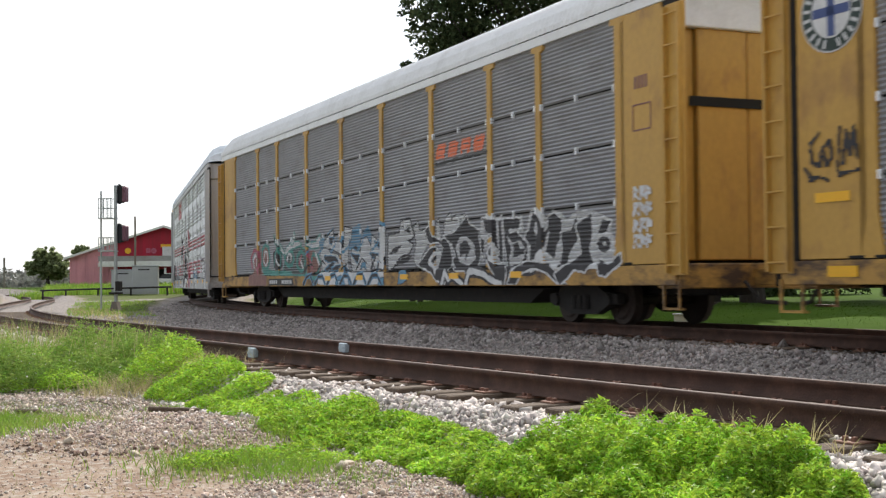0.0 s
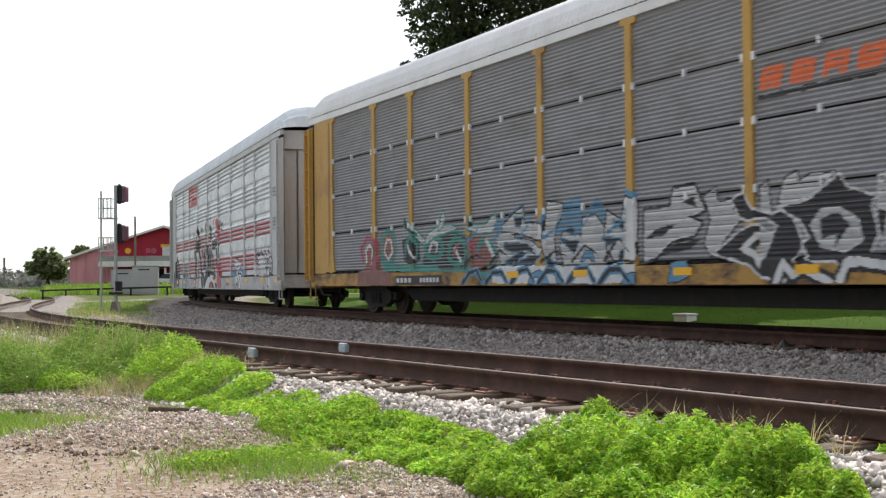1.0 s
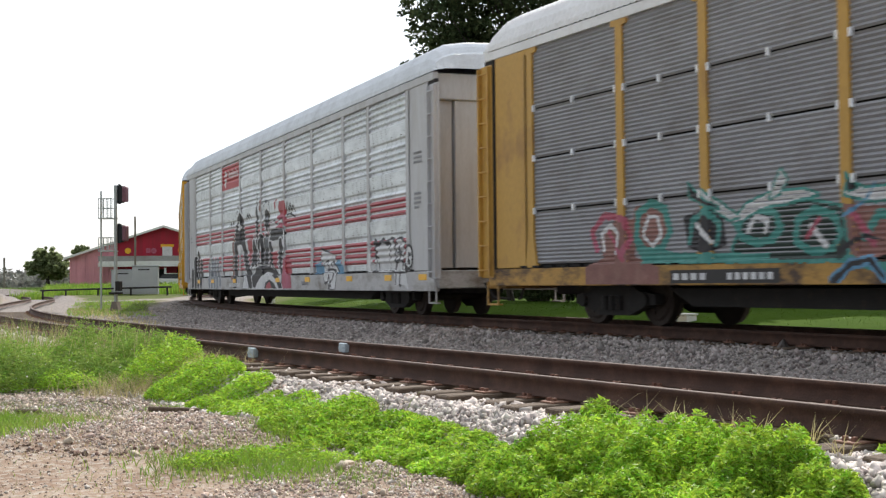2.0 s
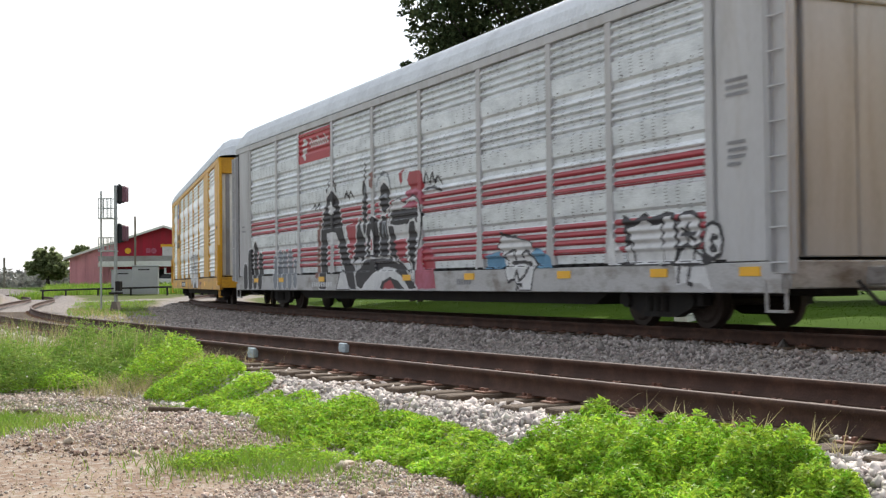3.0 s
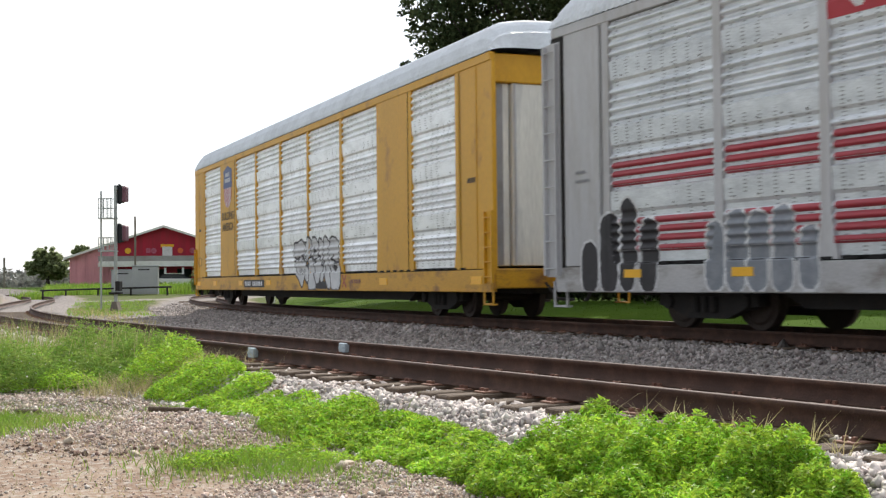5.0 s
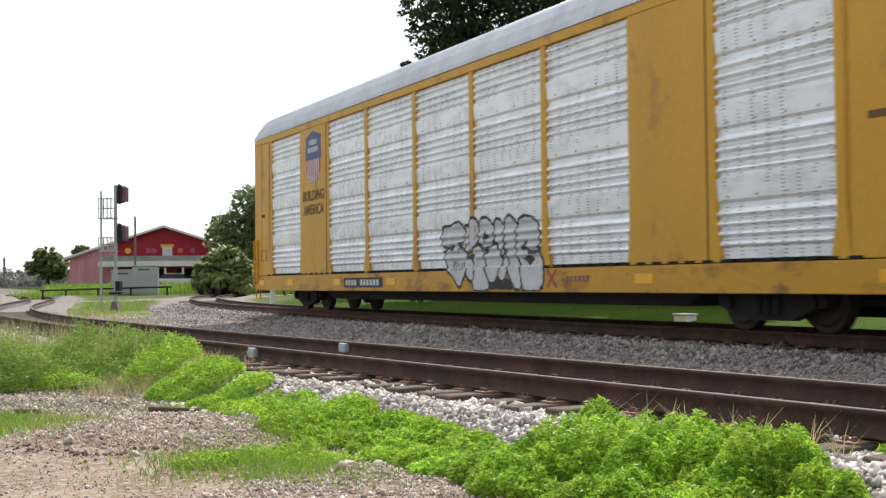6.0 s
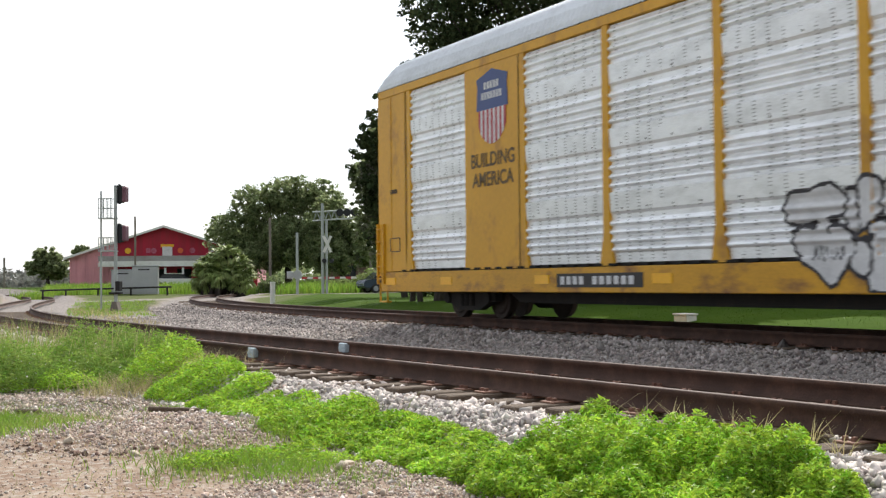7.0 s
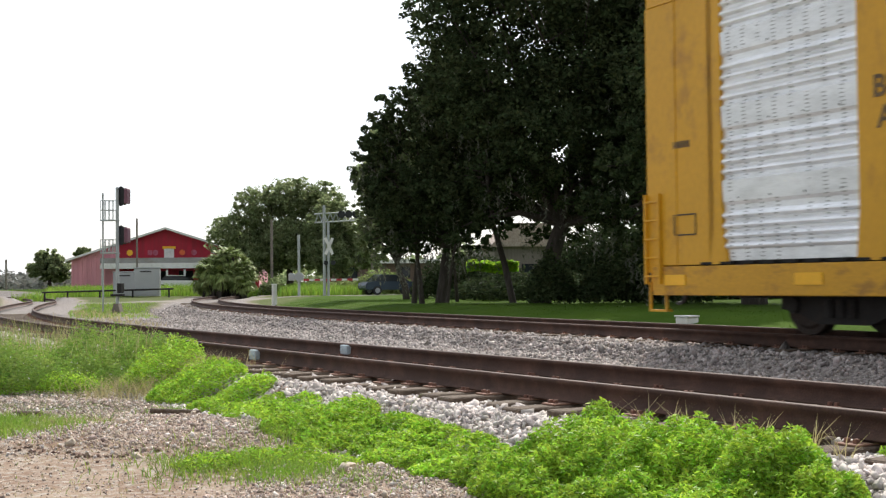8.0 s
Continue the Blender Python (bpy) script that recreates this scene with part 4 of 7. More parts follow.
sp.shape(((-2.79, 1.11), (-2.16, 1.30), (-1.96, 1.27), (-2.51, 1.07)), "sprayblack", "sprayblue", 0.025)
sp.shape(((-1.19, 1.19), (-0.84, 1.02), (-1.08, 0.95)), "sprayblack", "sprayblue", 0.025)
sp.shape(((1.15, 1.23), (1.29, 1.26), (1.31, 1.05), (1.12, 1.06)), "sprayblack", "sprayblue", 0.025)
sp.shape(((-1.82, 0.71), (-1.68, 0.89), (-1.39, 0.95), (-1.14, 0.85), (-1.06, 0.71), (-1.33, 0.71), (-1.40, 0.82), (-1.56, 0.83), (-1.63, 0.71)), "sprayblue", "sprayblack", 0.02)
sp.shape(((-0.04, 1.08), (0.10, 1.27), (0.31, 1.24), (0.39, 1.06), (0.18, 1.15)), "sprayblue", "sprayblack", 0.02)
sp.shape(((1.23, 0.70), (1.42, 0.85), (1.64, 0.88), (1.63, 0.70)), "sprayblue", "sprayblack", 0.02)
sp.shape(((-0.84, 0.87), (-0.61, 0.71), (-0.77, 0.71)), "sprayblue", "sprayblack", 0.02)
sp.shape(((5.01, 1.80), (5.16, 2.11), (5.37, 2.18), (5.43, 2.05), (5.64, 2.12), (6.10, 2.12), (5.83, 1.90), (5.63, 1.83), (5.15, 1.75)), "spraywhite", "sprayblack", 0.03, ribbed=True)
sp.shape(((3.41, 1.98), (3.65, 2.08), (3.73, 1.85), (4.12, 1.92), (4.04, 1.74), (4.27, 1.64), (3.87, 1.35), (3.55, 1.08), (3.39, 1.27), (3.53, 1.63)), "spraywhite", "sprayblack", 0.03, ribbed=True)
sp.shape(((4.65, 2.01), (4.80, 2.09), (4.86, 1.66), (4.64, 1.71)), "spraywhite", "sprayblack", 0.03, ribbed=True)
sp.shape(((1.86, 1.85), (2.55, 1.86), (2.64, 2.14), (3.16, 2.16), (3.40, 1.77), (2.98, 1.70), (3.31, 1.59), (3.14, 1.42), (2.54, 1.34), (2.17, 1.11), (1.84, 1.04)), "spraywhite", "sprayblack", 0.05, ribbed=True)
sp.shape(((1.90, 1.41), (2.18, 1.55), (2.72, 1.62), (2.36, 1.44)), "sprayblack")
sp.shape(((2.17, 1.11), (2.62, 1.29), (3.31, 1.36), (3.05, 1.22)), "sprayblack")
sp.shape(((2.87, 1.92), (3.16, 2.00), (3.20, 1.83)), "sprayblack")
sp.shape(((2.52, 0.72), (2.62, 1.01), (2.96, 1.05), (3.13, 0.86), (2.78, 0.72)), "sprayblue", "sprayblack", 0.02)
sp.shape(((3.63, 1.13), (4.19, 1.42), (4.57, 1.50), (4.85, 1.32), (5.00, 1.48), (4.72, 1.62), (4.42, 1.59), (4.19, 1.65), (4.04, 1.88), (4.28, 1.97), (4.50, 1.72), (4.86, 1.62), (5.15, 1.69), (5.35, 1.47), (5.48, 1.21), (5.27, 0.97), (5.12, 0.71), (4.70, 0.80), (4.40, 0.98)), "sprayblack", "spraywhite", 0.038)
sp.shape(((4.18, 1.18), (4.52, 1.37), (4.71, 1.45), (4.93, 1.36), (4.78, 1.15), (4.65, 0.89), (4.51, 1.05)), "spraywhite", ribbed=True)
sp.shape(((4.41, 1.20), (4.63, 1.32), (4.60, 1.13)), "sprayblack")
sp.shape(((5.01, 1.72), (5.56, 1.77), (5.96, 1.97), (6.16, 2.08), (6.28, 1.91), (6.77, 1.76), (6.70, 1.65), (6.83, 1.33), (6.69, 1.06), (6.25, 0.87), (6.13, 0.99), (5.61, 1.00), (5.48, 1.21), (5.62, 1.29), (5.42, 1.55)), "sprayblack", "spraywhite", 0.038)
sp.shape(((5.62, 1.46), (5.82, 1.65), (6.15, 1.69), (6.52, 1.50), (6.57, 1.22), (6.26, 1.07), (5.81, 1.16)), "spraywhite", ribbed=True)
sp.shape(((5.81, 1.53), (6.15, 1.61), (6.34, 1.43), (6.07, 1.15), (6.11, 1.32), (5.83, 1.27)), "sprayblack")
sp.shape(((6.89, 2.01), (7.63, 1.93), (7.71, 2.00), (7.78, 1.37), (7.77, 1.11), (8.00, 1.00), (7.89, 0.70), (7.65, 0.78), (7.27, 1.05), (7.11, 1.24), (7.05, 1.44), (7.41, 1.50), (7.41, 1.65), (7.00, 1.59), (6.89, 1.17), (6.82, 1.49)), "sprayblack", "spraywhite", 0.038)
sp.shape(((6.83, 1.91), (6.95, 2.02), (7.02, 1.72), (7.41, 1.69), (7.02, 1.55), (6.83, 1.63)), "spraywhite", ribbed=True)
sp.shape(((7.13, 1.40), (7.40, 1.51), (7.54, 1.38), (7.58, 1.21), (7.83, 1.06), (7.66, 1.06), (7.22, 1.16)), "spraywhite", ribbed=True)
sp.shape(((7.23, 1.38), (7.34, 1.40), (7.33, 1.25), (7.25, 1.28)), "sprayblack")
sp.shape(((7.81, 1.94), (8.56, 1.91), (8.58, 1.73), (8.32, 1.71), (8.50, 1.59), (8.93, 1.39), (8.83, 1.19), (8.73, 0.98), (8.44, 0.95), (8.18, 0.70), (8.03, 0.85), (7.98, 1.11), (7.88, 1.44)), "sprayblack", "spraywhite", 0.038)
sp.shape(((7.94, 1.62), (8.20, 1.48), (8.50, 1.52), (8.74, 1.33), (8.64, 1.19), (8.44, 1.06), (8.08, 1.05), (8.04, 1.21), (8.14, 1.35)), "spraywhite", ribbed=True)
sp.shape(((8.20, 1.45), (8.40, 1.49), (8.50, 1.34), (8.69, 1.37), (8.64, 1.26), (8.19, 1.19), (8.24, 1.34)), "sprayblack")
sp.line([(4.98, 0.71), (5.13, 0.97), (5.33, 0.80), (5.54, 0.90), (5.80, 0.79), (6.02, 0.71)], 0.06, "spraywhite", "sprayblack", 0.06, 0)
sp.line([(6.19, 0.71), (6.32, 0.95), (6.63, 0.96), (7.00, 0.90), (7.38, 0.78), (7.76, 0.70)], 0.06, "spraywhite", "sprayblack", 0.06, 0)
sp.line([(8.07, 0.70), (8.23, 0.95), (8.68, 0.97), (9.06, 0.98)], 0.06, "spraywhite", "sprayblack", 0.06, 0)
sp.shape(((8.78, 1.77), (8.95, 2.06), (9.20, 2.10), (9.44, 1.96), (9.59, 1.77), (9.75, 2.02), (10.08, 1.93), (10.27, 1.80), (10.48, 1.91), (10.91, 1.95), (11.20, 1.91), (11.69, 1.76), (11.69, 1.58), (11.90, 1.26), (11.67, 0.96), (10.88, 0.96), (8.76, 0.99)), "spraywhite", ribbed=True)
sp.shape(((8.85, 1.70), (8.99, 1.97), (9.20, 2.00), (9.35, 1.83), (9.46, 1.63), (9.59, 1.73), (9.59, 1.89), (9.82, 1.95), (10.05, 1.83), (10.07, 1.57), (9.88, 1.37), (9.80, 1.15), (9.34, 1.34), (9.10, 1.17), (9.01, 1.06), (8.85, 1.08), (8.91, 1.40), (8.69, 1.56)), "sprayblack", "spraywhite", 0.038)
sp.shape(((8.03, 0.71), (8.34, 1.00), (8.77, 1.12), (9.57, 1.07), (9.90, 0.91), (10.27, 0.69), (10.02, 0.69), (9.57, 0.91), (9.09, 1.01), (8.63, 0.92), (8.35, 0.70)), "sprayblack", "spraywhite", 0.038)
sp.shape(((10.04, 1.59), (10.41, 1.63), (10.55, 1.85), (10.72, 1.67), (10.62, 1.47), (10.32, 1.22), (10.24, 0.97), (9.95, 0.98), (10.11, 1.32)), "sprayblack", "spraywhite", 0.038)
sp.shape(((10.55, 1.70), (11.07, 1.87), (11.11, 1.53), (10.98, 1.29), (11.13, 1.04), (10.91, 0.91), (10.53, 0.95), (10.31, 0.80), (10.05, 0.69), (9.87, 0.87), (10.32, 1.05), (10.75, 1.21), (10.69, 1.46)), "sprayblack", "spraywhite", 0.038)
sp.shape(((11.27, 1.52), (11.43, 1.77), (11.69, 1.72), (11.56, 1.55)), "sprayblack", "spraywhite", 0.038)
sp.shape(((9.04, 1.69), (9.13, 1.85), (9.24, 1.81), (9.27, 1.63), (9.14, 1.57)), "spraywhite", ribbed=True)
sp.shape(((11.24, 1.36), (11.36, 1.48), (11.56, 1.48), (11.68, 1.38), (11.65, 1.27), (11.50, 1.21), (11.32, 1.24)), "sprayblack", "spraywhite", 0.038)
sp.shape(((11.43, 1.39), (11.53, 1.39), (11.53, 1.33), (11.44, 1.32)), "spraywhite", ribbed=True)
sp.shape(((11.31, 1.10), (11.67, 1.01), (12.05, 1.18), (12.06, 1.04), (11.57, 0.84), (11.36, 0.86)), "sprayblack", "spraywhite", 0.04)
sp.line([(7.55, 1.93), (7.61, 1.30)], 0.035, "spraywhite")
sp.line([(8.53, 1.96), (8.53, 1.72), (8.09, 1.70)], 0.035, "spraywhite")
sp.line([(7.74, 2.01), (7.64, 1.95), (6.98, 2.03)], 0.035, "spraywhite")
sp.line([(9.42, 1.25), (9.58, 1.60)], 0.035, "spraywhite")
for k in range(6):
    x0 = -4.5 + 1.02 * k
    sp.line([(x0, 0.72), (x0 + 0.3, 0.93), (x0 + 0.62, 0.98 - 0.05 * (k % 2)), (x0 + 0.86, 0.74)], 0.045, "sprayblack", "sprayblue", 0.04, 0.5)
    sp.line([(x0 + 0.1, 1.1), (x0 + 0.5, 1.28 + 0.08 * (k % 3)), (x0 + 0.9, 1.2)], 0.04, "sprayblack", None, 0, 0.8)
    sp.line([(x0 + 0.2, 1.55), (x0 + 0.55, 1.75 - 0.07 * (k % 2)), (x0 + 0.7, 1.95)], 0.035, "sprayblue", None, 0, 0.7)
sp.build(car_grey, "graffiti", "sprayed lettering in silver, black, blue and teal")
sp = Spray("fine", 4.55, 7.3, 3.1, 3.75)
for k in range(4):
    x0 = 4.7 + k * 0.62
    sp.line([(x0, 3.40), (x0 + 0.08, 3.62), (x0 + 0.44, 3.62)], 0.05, "orange")
    sp.line([(x0 + 0.03, 3.50), (x0 + 0.40, 3.50)], 0.045, "orange")
    sp.line([(x0 + 0.40, 3.60), (x0 + 0.36, 3.40), (x0 + (0.0 if k != 2 else 0.3), 3.40)], 0.045, "orange")
sp.line([(4.65, 3.26), (7.2, 3.30)], 0.035, "ink")
sp.build(car_grey, "emblem", "slanted orange emblem over a black line")
sp = Spray("fine", 12.3, 13.2, 1.1, 2.3)
for k in range(12):
    cx, cz = 12.52 + 0.18 * (k % 3), 1.36 + 0.25 * (k // 3)
    sp.line([(cx - 0.06, cz - 0.09), (cx - 0.05, cz + 0.09), (cx + 0.06, cz + 0.08 - 0.05 * (k % 2)), (cx - 0.02, cz), (cx + 0.07, cz - 0.09 + 0.04 * (k % 3))], 0.026, "spraywhite")
sp.build(car_grey, "scribble", "white sprayed scribble")
plate(car_grey, -7.9, -5.5, 0.70, 0.90, ((0.03, 0.38, 4), (0.55, 0.97, 6)))
reflectors(car_grey, (-2.4, 0.0, 2.9, 5.6, 8.4), 0.88, 0.45, 0.12)
for bx0, bx1, bz0, bz1, n in ((12.45, 12.95, 3.1, 3.5, 0), (12.5, 12.9, 3.75, 3.95, 4)):
    if n:
        row_of("marking", bars_bm(bx0, bx1, bz0, bz1, n, -SIDE + 0.002), "spraybrown", car_grey)
    else:
        bm = bmesh.new()
        for a in (bx0, bx1):
            box(bm, a - 0.012, a + 0.012, -SIDE - 0.003, -SIDE + 0.01, bz0, bz1)
        for a in (bz0, bz1):
            box(bm, bx0, bx1, -SIDE - 0.003, -SIDE + 0.01, a - 0.012, a + 0.012)
        part("marking_frame", bm, "spraybrown", car_grey)
# end markings and the dark slot in the end door
bm = bmesh.new()
box(bm, 13.40, 13.42, -1.1, 0.9, 3.4, 3.55)
part("end_slot", bm, "black", car_grey)

# lead car: round emblem with a blue cross, black scribble
for r, c, y in ((0.53, "spraywhite", 0.0), (0.51, "deepgreen", 0.003), (0.345, "spraywhite", 0.006)):
    part("emblem", disc_bm(-12.62, 4.15, r, r, -SIDE - 0.002 - y), c, car_lead, "round emblem with blue cross")
bm = bmesh.new()
box(bm, -12.94, -12.30, -SIDE - 0.018, -SIDE - 0.012, 4.09, 4.21)
box(bm, -12.68, -12.56, -SIDE - 0.018, -SIDE - 0.012, 3.83, 4.47)
part("emblem_cross", bm, "blue", car_lead)
for k in range(22):
    if k in (0, 11):
        continue
    a = 2 * math.pi * k / 22
    bm = bmesh.new()
    box(bm, -0.022, 0.022, -0.004, 0.0, -0.055, 0.055)
    part("marking", bm, "spraywhite", car_lead, m=pose(-12.62 + 0.43 * math.sin(a), -SIDE - 0.006, 4.15 + 0.43 * math.cos(a), 0, math.degrees(a), 0))
sp = Spray("fine", -13.2, -12.1, 1.5, 3.0)
for pts in (((-12.86, 2.62), (-13.02, 2.50), (-13.0, 2.25), (-12.86, 2.2), (-12.84, 2.36)), ((-12.74, 2.2), (-12.8, 2.42), (-12.68, 2.5), (-12.64, 2.28), (-12.74, 2.2)), ((-12.56, 2.12), (-12.5, 2.66)),
            ((-12.46, 2.2), (-12.4, 2.6), (-12.34, 2.3), (-12.27, 2.66), (-12.22, 2.24)), ((-13.12, 2.18), (-12.98, 2.02)), ((-13.04, 2.02), (-12.86, 2.06), (-12.72, 2.0)), ((-12.52, 2.06), (-12.2, 2.1))):
    sp.line(list(pts), 0.024, "sprayblack")
sp.rect(-12.95, -12.35, 1.72, 1.86, "reflector")
sp.build(car_lead, "scribble", "black sprayed scribble")
reflectors(car_lead, (-12.5, -9.5, -6.5), 0.84, 0.5, 0.14)

# silver car: red emblem panel, tall sprayed letters, a white face-like blob, block letters
sp = Spray("wide", -7.0, -4.35, 4.08, 4.95)
sp.rect(-7.0, -4.36, 4.08, 4.94, "logored")
sp.oval(-6.5, 4.55, 0.22, 0.20, "spraywhite")
sp.rect(-6.75, -6.2, 4.50, 4.56, "logored")
sp.line([(-6.65, 4.35), (-6.45, 4.22)], 0.07, "spraywhite")
for k in range(8):
    sp.rect(-6.05 + 0.19 * k, -5.93 + 0.19 * k, 4.45, 4.66 if k % 3 else 4.74, "spraywhite")
sp.build(car_silver, "emblem", "dark red emblem panel with white marks")
sp = Spray("wide", -13.4, 12.6, 0.58, 3.75, 0.02)
for u, top, c, w in ((-12.5, 1.15, "sprayblack", 0.24), (-10.9, 1.5, "sprayblack", 0.22), (-11.95, 1.6, "sprayblack", 0.24), (-11.45, 1.85, "sprayblack", 0.2), (-9.3, 1.4, "spraygrey", 0.2), (-8.85, 1.55, "spraygrey", 0.2), (-8.4, 1.5, "spraygrey", 0.2), (-7.9, 1.55, "spraygrey", 0.2), (-7.4, 1.3, "spraygrey", 0.17)):
    sp.line([(u, 0.78), (u, top)], w, c, "spraywhite", 0.04)
sp.shape(((-3.22, 2.21), (-2.51, 2.29), (-2.53, 1.46), (-2.95, 1.47)), "redstripe")
sp.shape(((-5.40, 2.43), (-5.07, 2.43), (-5.21, 0.89), (-5.61, 0.89)), "spraybrown")
sp.shape(((0.77, 3.06), (0.94, 3.23), (1.58, 3.21), (1.67, 2.87), (1.56, 2.65), (0.93, 2.83)), "redstripe")
sp.shape(((0.65, 2.82), (1.15, 2.85), (1.63, 2.75), (1.70, 2.46), (0.82, 2.50)), "spraypink")
sp.shape(((0.32, 3.29), (0.53, 3.34), (0.50, 3.08), (0.38, 2.96), (0.32, 3.12)), "redstripe")
sp.shape(((1.33, 1.45), (1.74, 1.56), (2.14, 1.43), (2.23, 1.03), (2.35, 0.61), (1.20, 0.61)), "spraypink")
sp.shape(((1.64, 1.49), (2.04, 1.41), (2.15, 1.08), (1.73, 1.03), (1.53, 1.24)), "redstripe")
sp.shape(((-1.60, 3.39), (-1.29, 3.42), (-1.35, 3.02), (-1.60, 3.07)), "spraybrown")
sp.shape(((-2.69, 0.75), (-2.40, 1.10), (-1.86, 1.30), (-1.08, 1.42), (-0.35, 1.40), (0.23, 1.27), (0.67, 1.05), (1.00, 0.84), (1.31, 0.61), (-2.14, 0.60)), "sprayblack", "spraywhite", 0.05)
sp.shape(((-2.14, 0.60), (-1.82, 0.78), (-1.34, 0.97), (-0.72, 1.13), (-0.12, 1.09), (0.45, 0.90), (0.88, 0.61)), "spraywhite")
sp.shape(((-0.90, 0.61), (-0.72, 0.80), (-0.24, 0.88), (0.22, 0.79), (0.60, 0.61)), "sprayblack")
sp.shape(((-0.70, 0.61), (-0.55, 0.75), (-0.22, 0.81), (0.06, 0.61)), "redstripe")
sp.shape(((-5.28, 0.60), (-5.18, 1.92), (-5.00, 2.56), (-4.67, 3.02), (-4.26, 3.17), (-3.89, 2.99), (-3.63, 2.48), (-3.32, 1.79), (-2.96, 1.29), (-2.73, 1.17), (-2.47, 0.60), (-2.86, 0.60), (-3.25, 0.87), (-3.48, 1.14), (-3.77, 1.62), (-3.97, 2.06), (-4.37, 2.08), (-4.69, 2.06), (-4.73, 0.60)), "sprayblack", "spraywhite", 0.06)
sp.shape(((-4.61, 2.70), (-4.45, 2.89), (-4.29, 2.88), (-4.08, 2.65), (-4.21, 2.54), (-4.49, 2.55)), "spraywhite")
sp.shape(((-4.63, 2.03), (-3.97, 2.02), (-3.77, 1.77), (-4.63, 1.77)), "spraywhite")
sp.shape(((-3.91, 0.60), (-3.60, 1.06), (-3.25, 0.99), (-2.97, 0.60)), "spraywhite", "sprayblack", 0.04)
sp.line([(-4.70, 3.15), (-4.53, 3.42)], 0.03, "sprayblack")
sp.line([(-3.95, 3.12), (-4.16, 3.41)], 0.03, "sprayblack")
sp.shape(((-2.76, 1.23), (-2.61, 1.58), (-2.49, 1.93), (-2.29, 2.37), (-2.16, 2.09), (-1.95, 1.85), (-1.85, 1.44), (-2.12, 1.27), (-2.40, 1.34)), "sprayblack", "spraywhite", 0.06)
sp.shape(((-2.59, 1.32), (-2.20, 1.39), (-2.26, 1.12), (-2.57, 1.04)), "spraywhite", "sprayblack", 0.03)
sp.shape(((-1.98, 1.91), (-2.07, 2.62), (-2.06, 3.03), (-1.91, 3.36), (-1.79, 3.06), (-1.75, 2.59), (-1.81, 2.02)), "sprayblack", "spraywhite", 0.05)
sp.line([(-1.92, 3.25), (-1.85, 3.65)], 0.035, "sprayblack")
sp.line([(-2.01, 2.85), (-1.87, 3.07), (-1.77, 2.80)], 0.03, "spraygrey")
sp.shape(((-1.78, 1.38), (-1.79, 2.02), (-1.62, 2.30), (-1.36, 2.36), (-1.06, 2.23), (-0.94, 1.86), (-0.96, 1.36)), "sprayblack", "spraywhite", 0.05)
sp.shape(((-1.62, 1.43), (-1.58, 1.89), (-1.45, 2.06), (-1.30, 1.88), (-1.31, 1.42)), "spraywhite")
sp.shape(((-1.54, 1.55), (-1.50, 1.80), (-1.35, 1.79), (-1.36, 1.54)), "redstripe")
sp.shape(((-0.91, 1.39), (-0.94, 2.09), (-0.81, 2.31), (-0.61, 2.35), (-0.43, 2.17), (-0.40, 1.34)), "sprayblack", "spraywhite", 0.05)
sp.line([(-0.75, 1.86), (-0.69, 2.17), (-0.55, 2.16), (-0.53, 1.85)], 0.04, "spraygrey")
sp.line([(-1.09, 3.06), (-0.91, 3.30), (-0.59, 3.36), (-0.31, 3.20), (-0.22, 2.93)], 0.03, "spraygrey")
sp.shape(((-0.95, 2.79), (-0.87, 3.01), (-0.62, 3.11), (-0.36, 2.97), (-0.27, 2.74), (-0.37, 2.50), (-0.64, 2.38), (-0.88, 2.56)), "sprayblack", "spraywhite", 0.07)
sp.line([(-0.82, 2.78), (-0.63, 2.82), (-0.41, 2.72)], 0.04, "spraygrey")
sp.shape(((-0.37, 2.37), (-0.13, 2.61), (0.20, 2.68), (0.60, 2.54), (1.04, 2.70), (1.42, 2.56), (1.60, 2.24), (1.56, 1.80), (1.33, 1.45), (1.16, 0.73), (0.96, 1.05), (0.68, 1.37), (0.12, 1.28), (-0.22, 1.61)), "spraywhite", "sprayblack", 0.03)
sp.shape(((-0.23, 2.42), (1.39, 2.40), (1.34, 2.07), (0.48, 2.07), (-0.21, 2.07)), "sprayblack")
sp.shape(((-0.38, 2.06), (-0.05, 2.04), (0.04, 1.71), (0.16, 1.22), (-0.25, 1.40)), "sprayblack", "spraywhite", 0.05)
sp.shape(((-0.03, 1.72), (0.71, 1.75), (0.66, 1.37), (0.19, 1.30)), "redstripe")
sp.shape(((0.76, 1.79), (0.94, 2.10), (1.18, 2.13), (1.27, 1.77), (1.18, 1.35), (1.04, 0.94), (0.83, 1.36)), "sprayblack", "spraywhite", 0.05)
sp.line([(1.46, 2.53), (1.61, 2.16), (1.54, 1.75), (1.35, 1.45)], 0.03, "sprayblack")
sp.shape(((0.48, 2.44), (0.78, 2.57), (1.14, 2.58), (1.35, 2.49), (1.33, 2.41)), "spraypink")
sp.line([(1.71, 2.92), (1.84, 3.14), (2.00, 2.89), (2.18, 3.11), (2.27, 2.90), (2.47, 3.02), (2.62, 2.84)], 0.03, "sprayblack")
sp.line([(-5.91, 2.77), (-5.73, 2.89), (-5.60, 2.75), (-5.39, 2.90), (-5.23, 2.73)], 0.03, "sprayblack")
sp.line([(-3.35, 2.92), (-3.15, 3.05), (-3.06, 2.90), (-2.86, 3.06), (-2.72, 2.88)], 0.03, "sprayblack")
sp.line([(1.77, 2.78), (2.17, 2.80), (2.61, 2.71)], 0.03, "sprayblack")
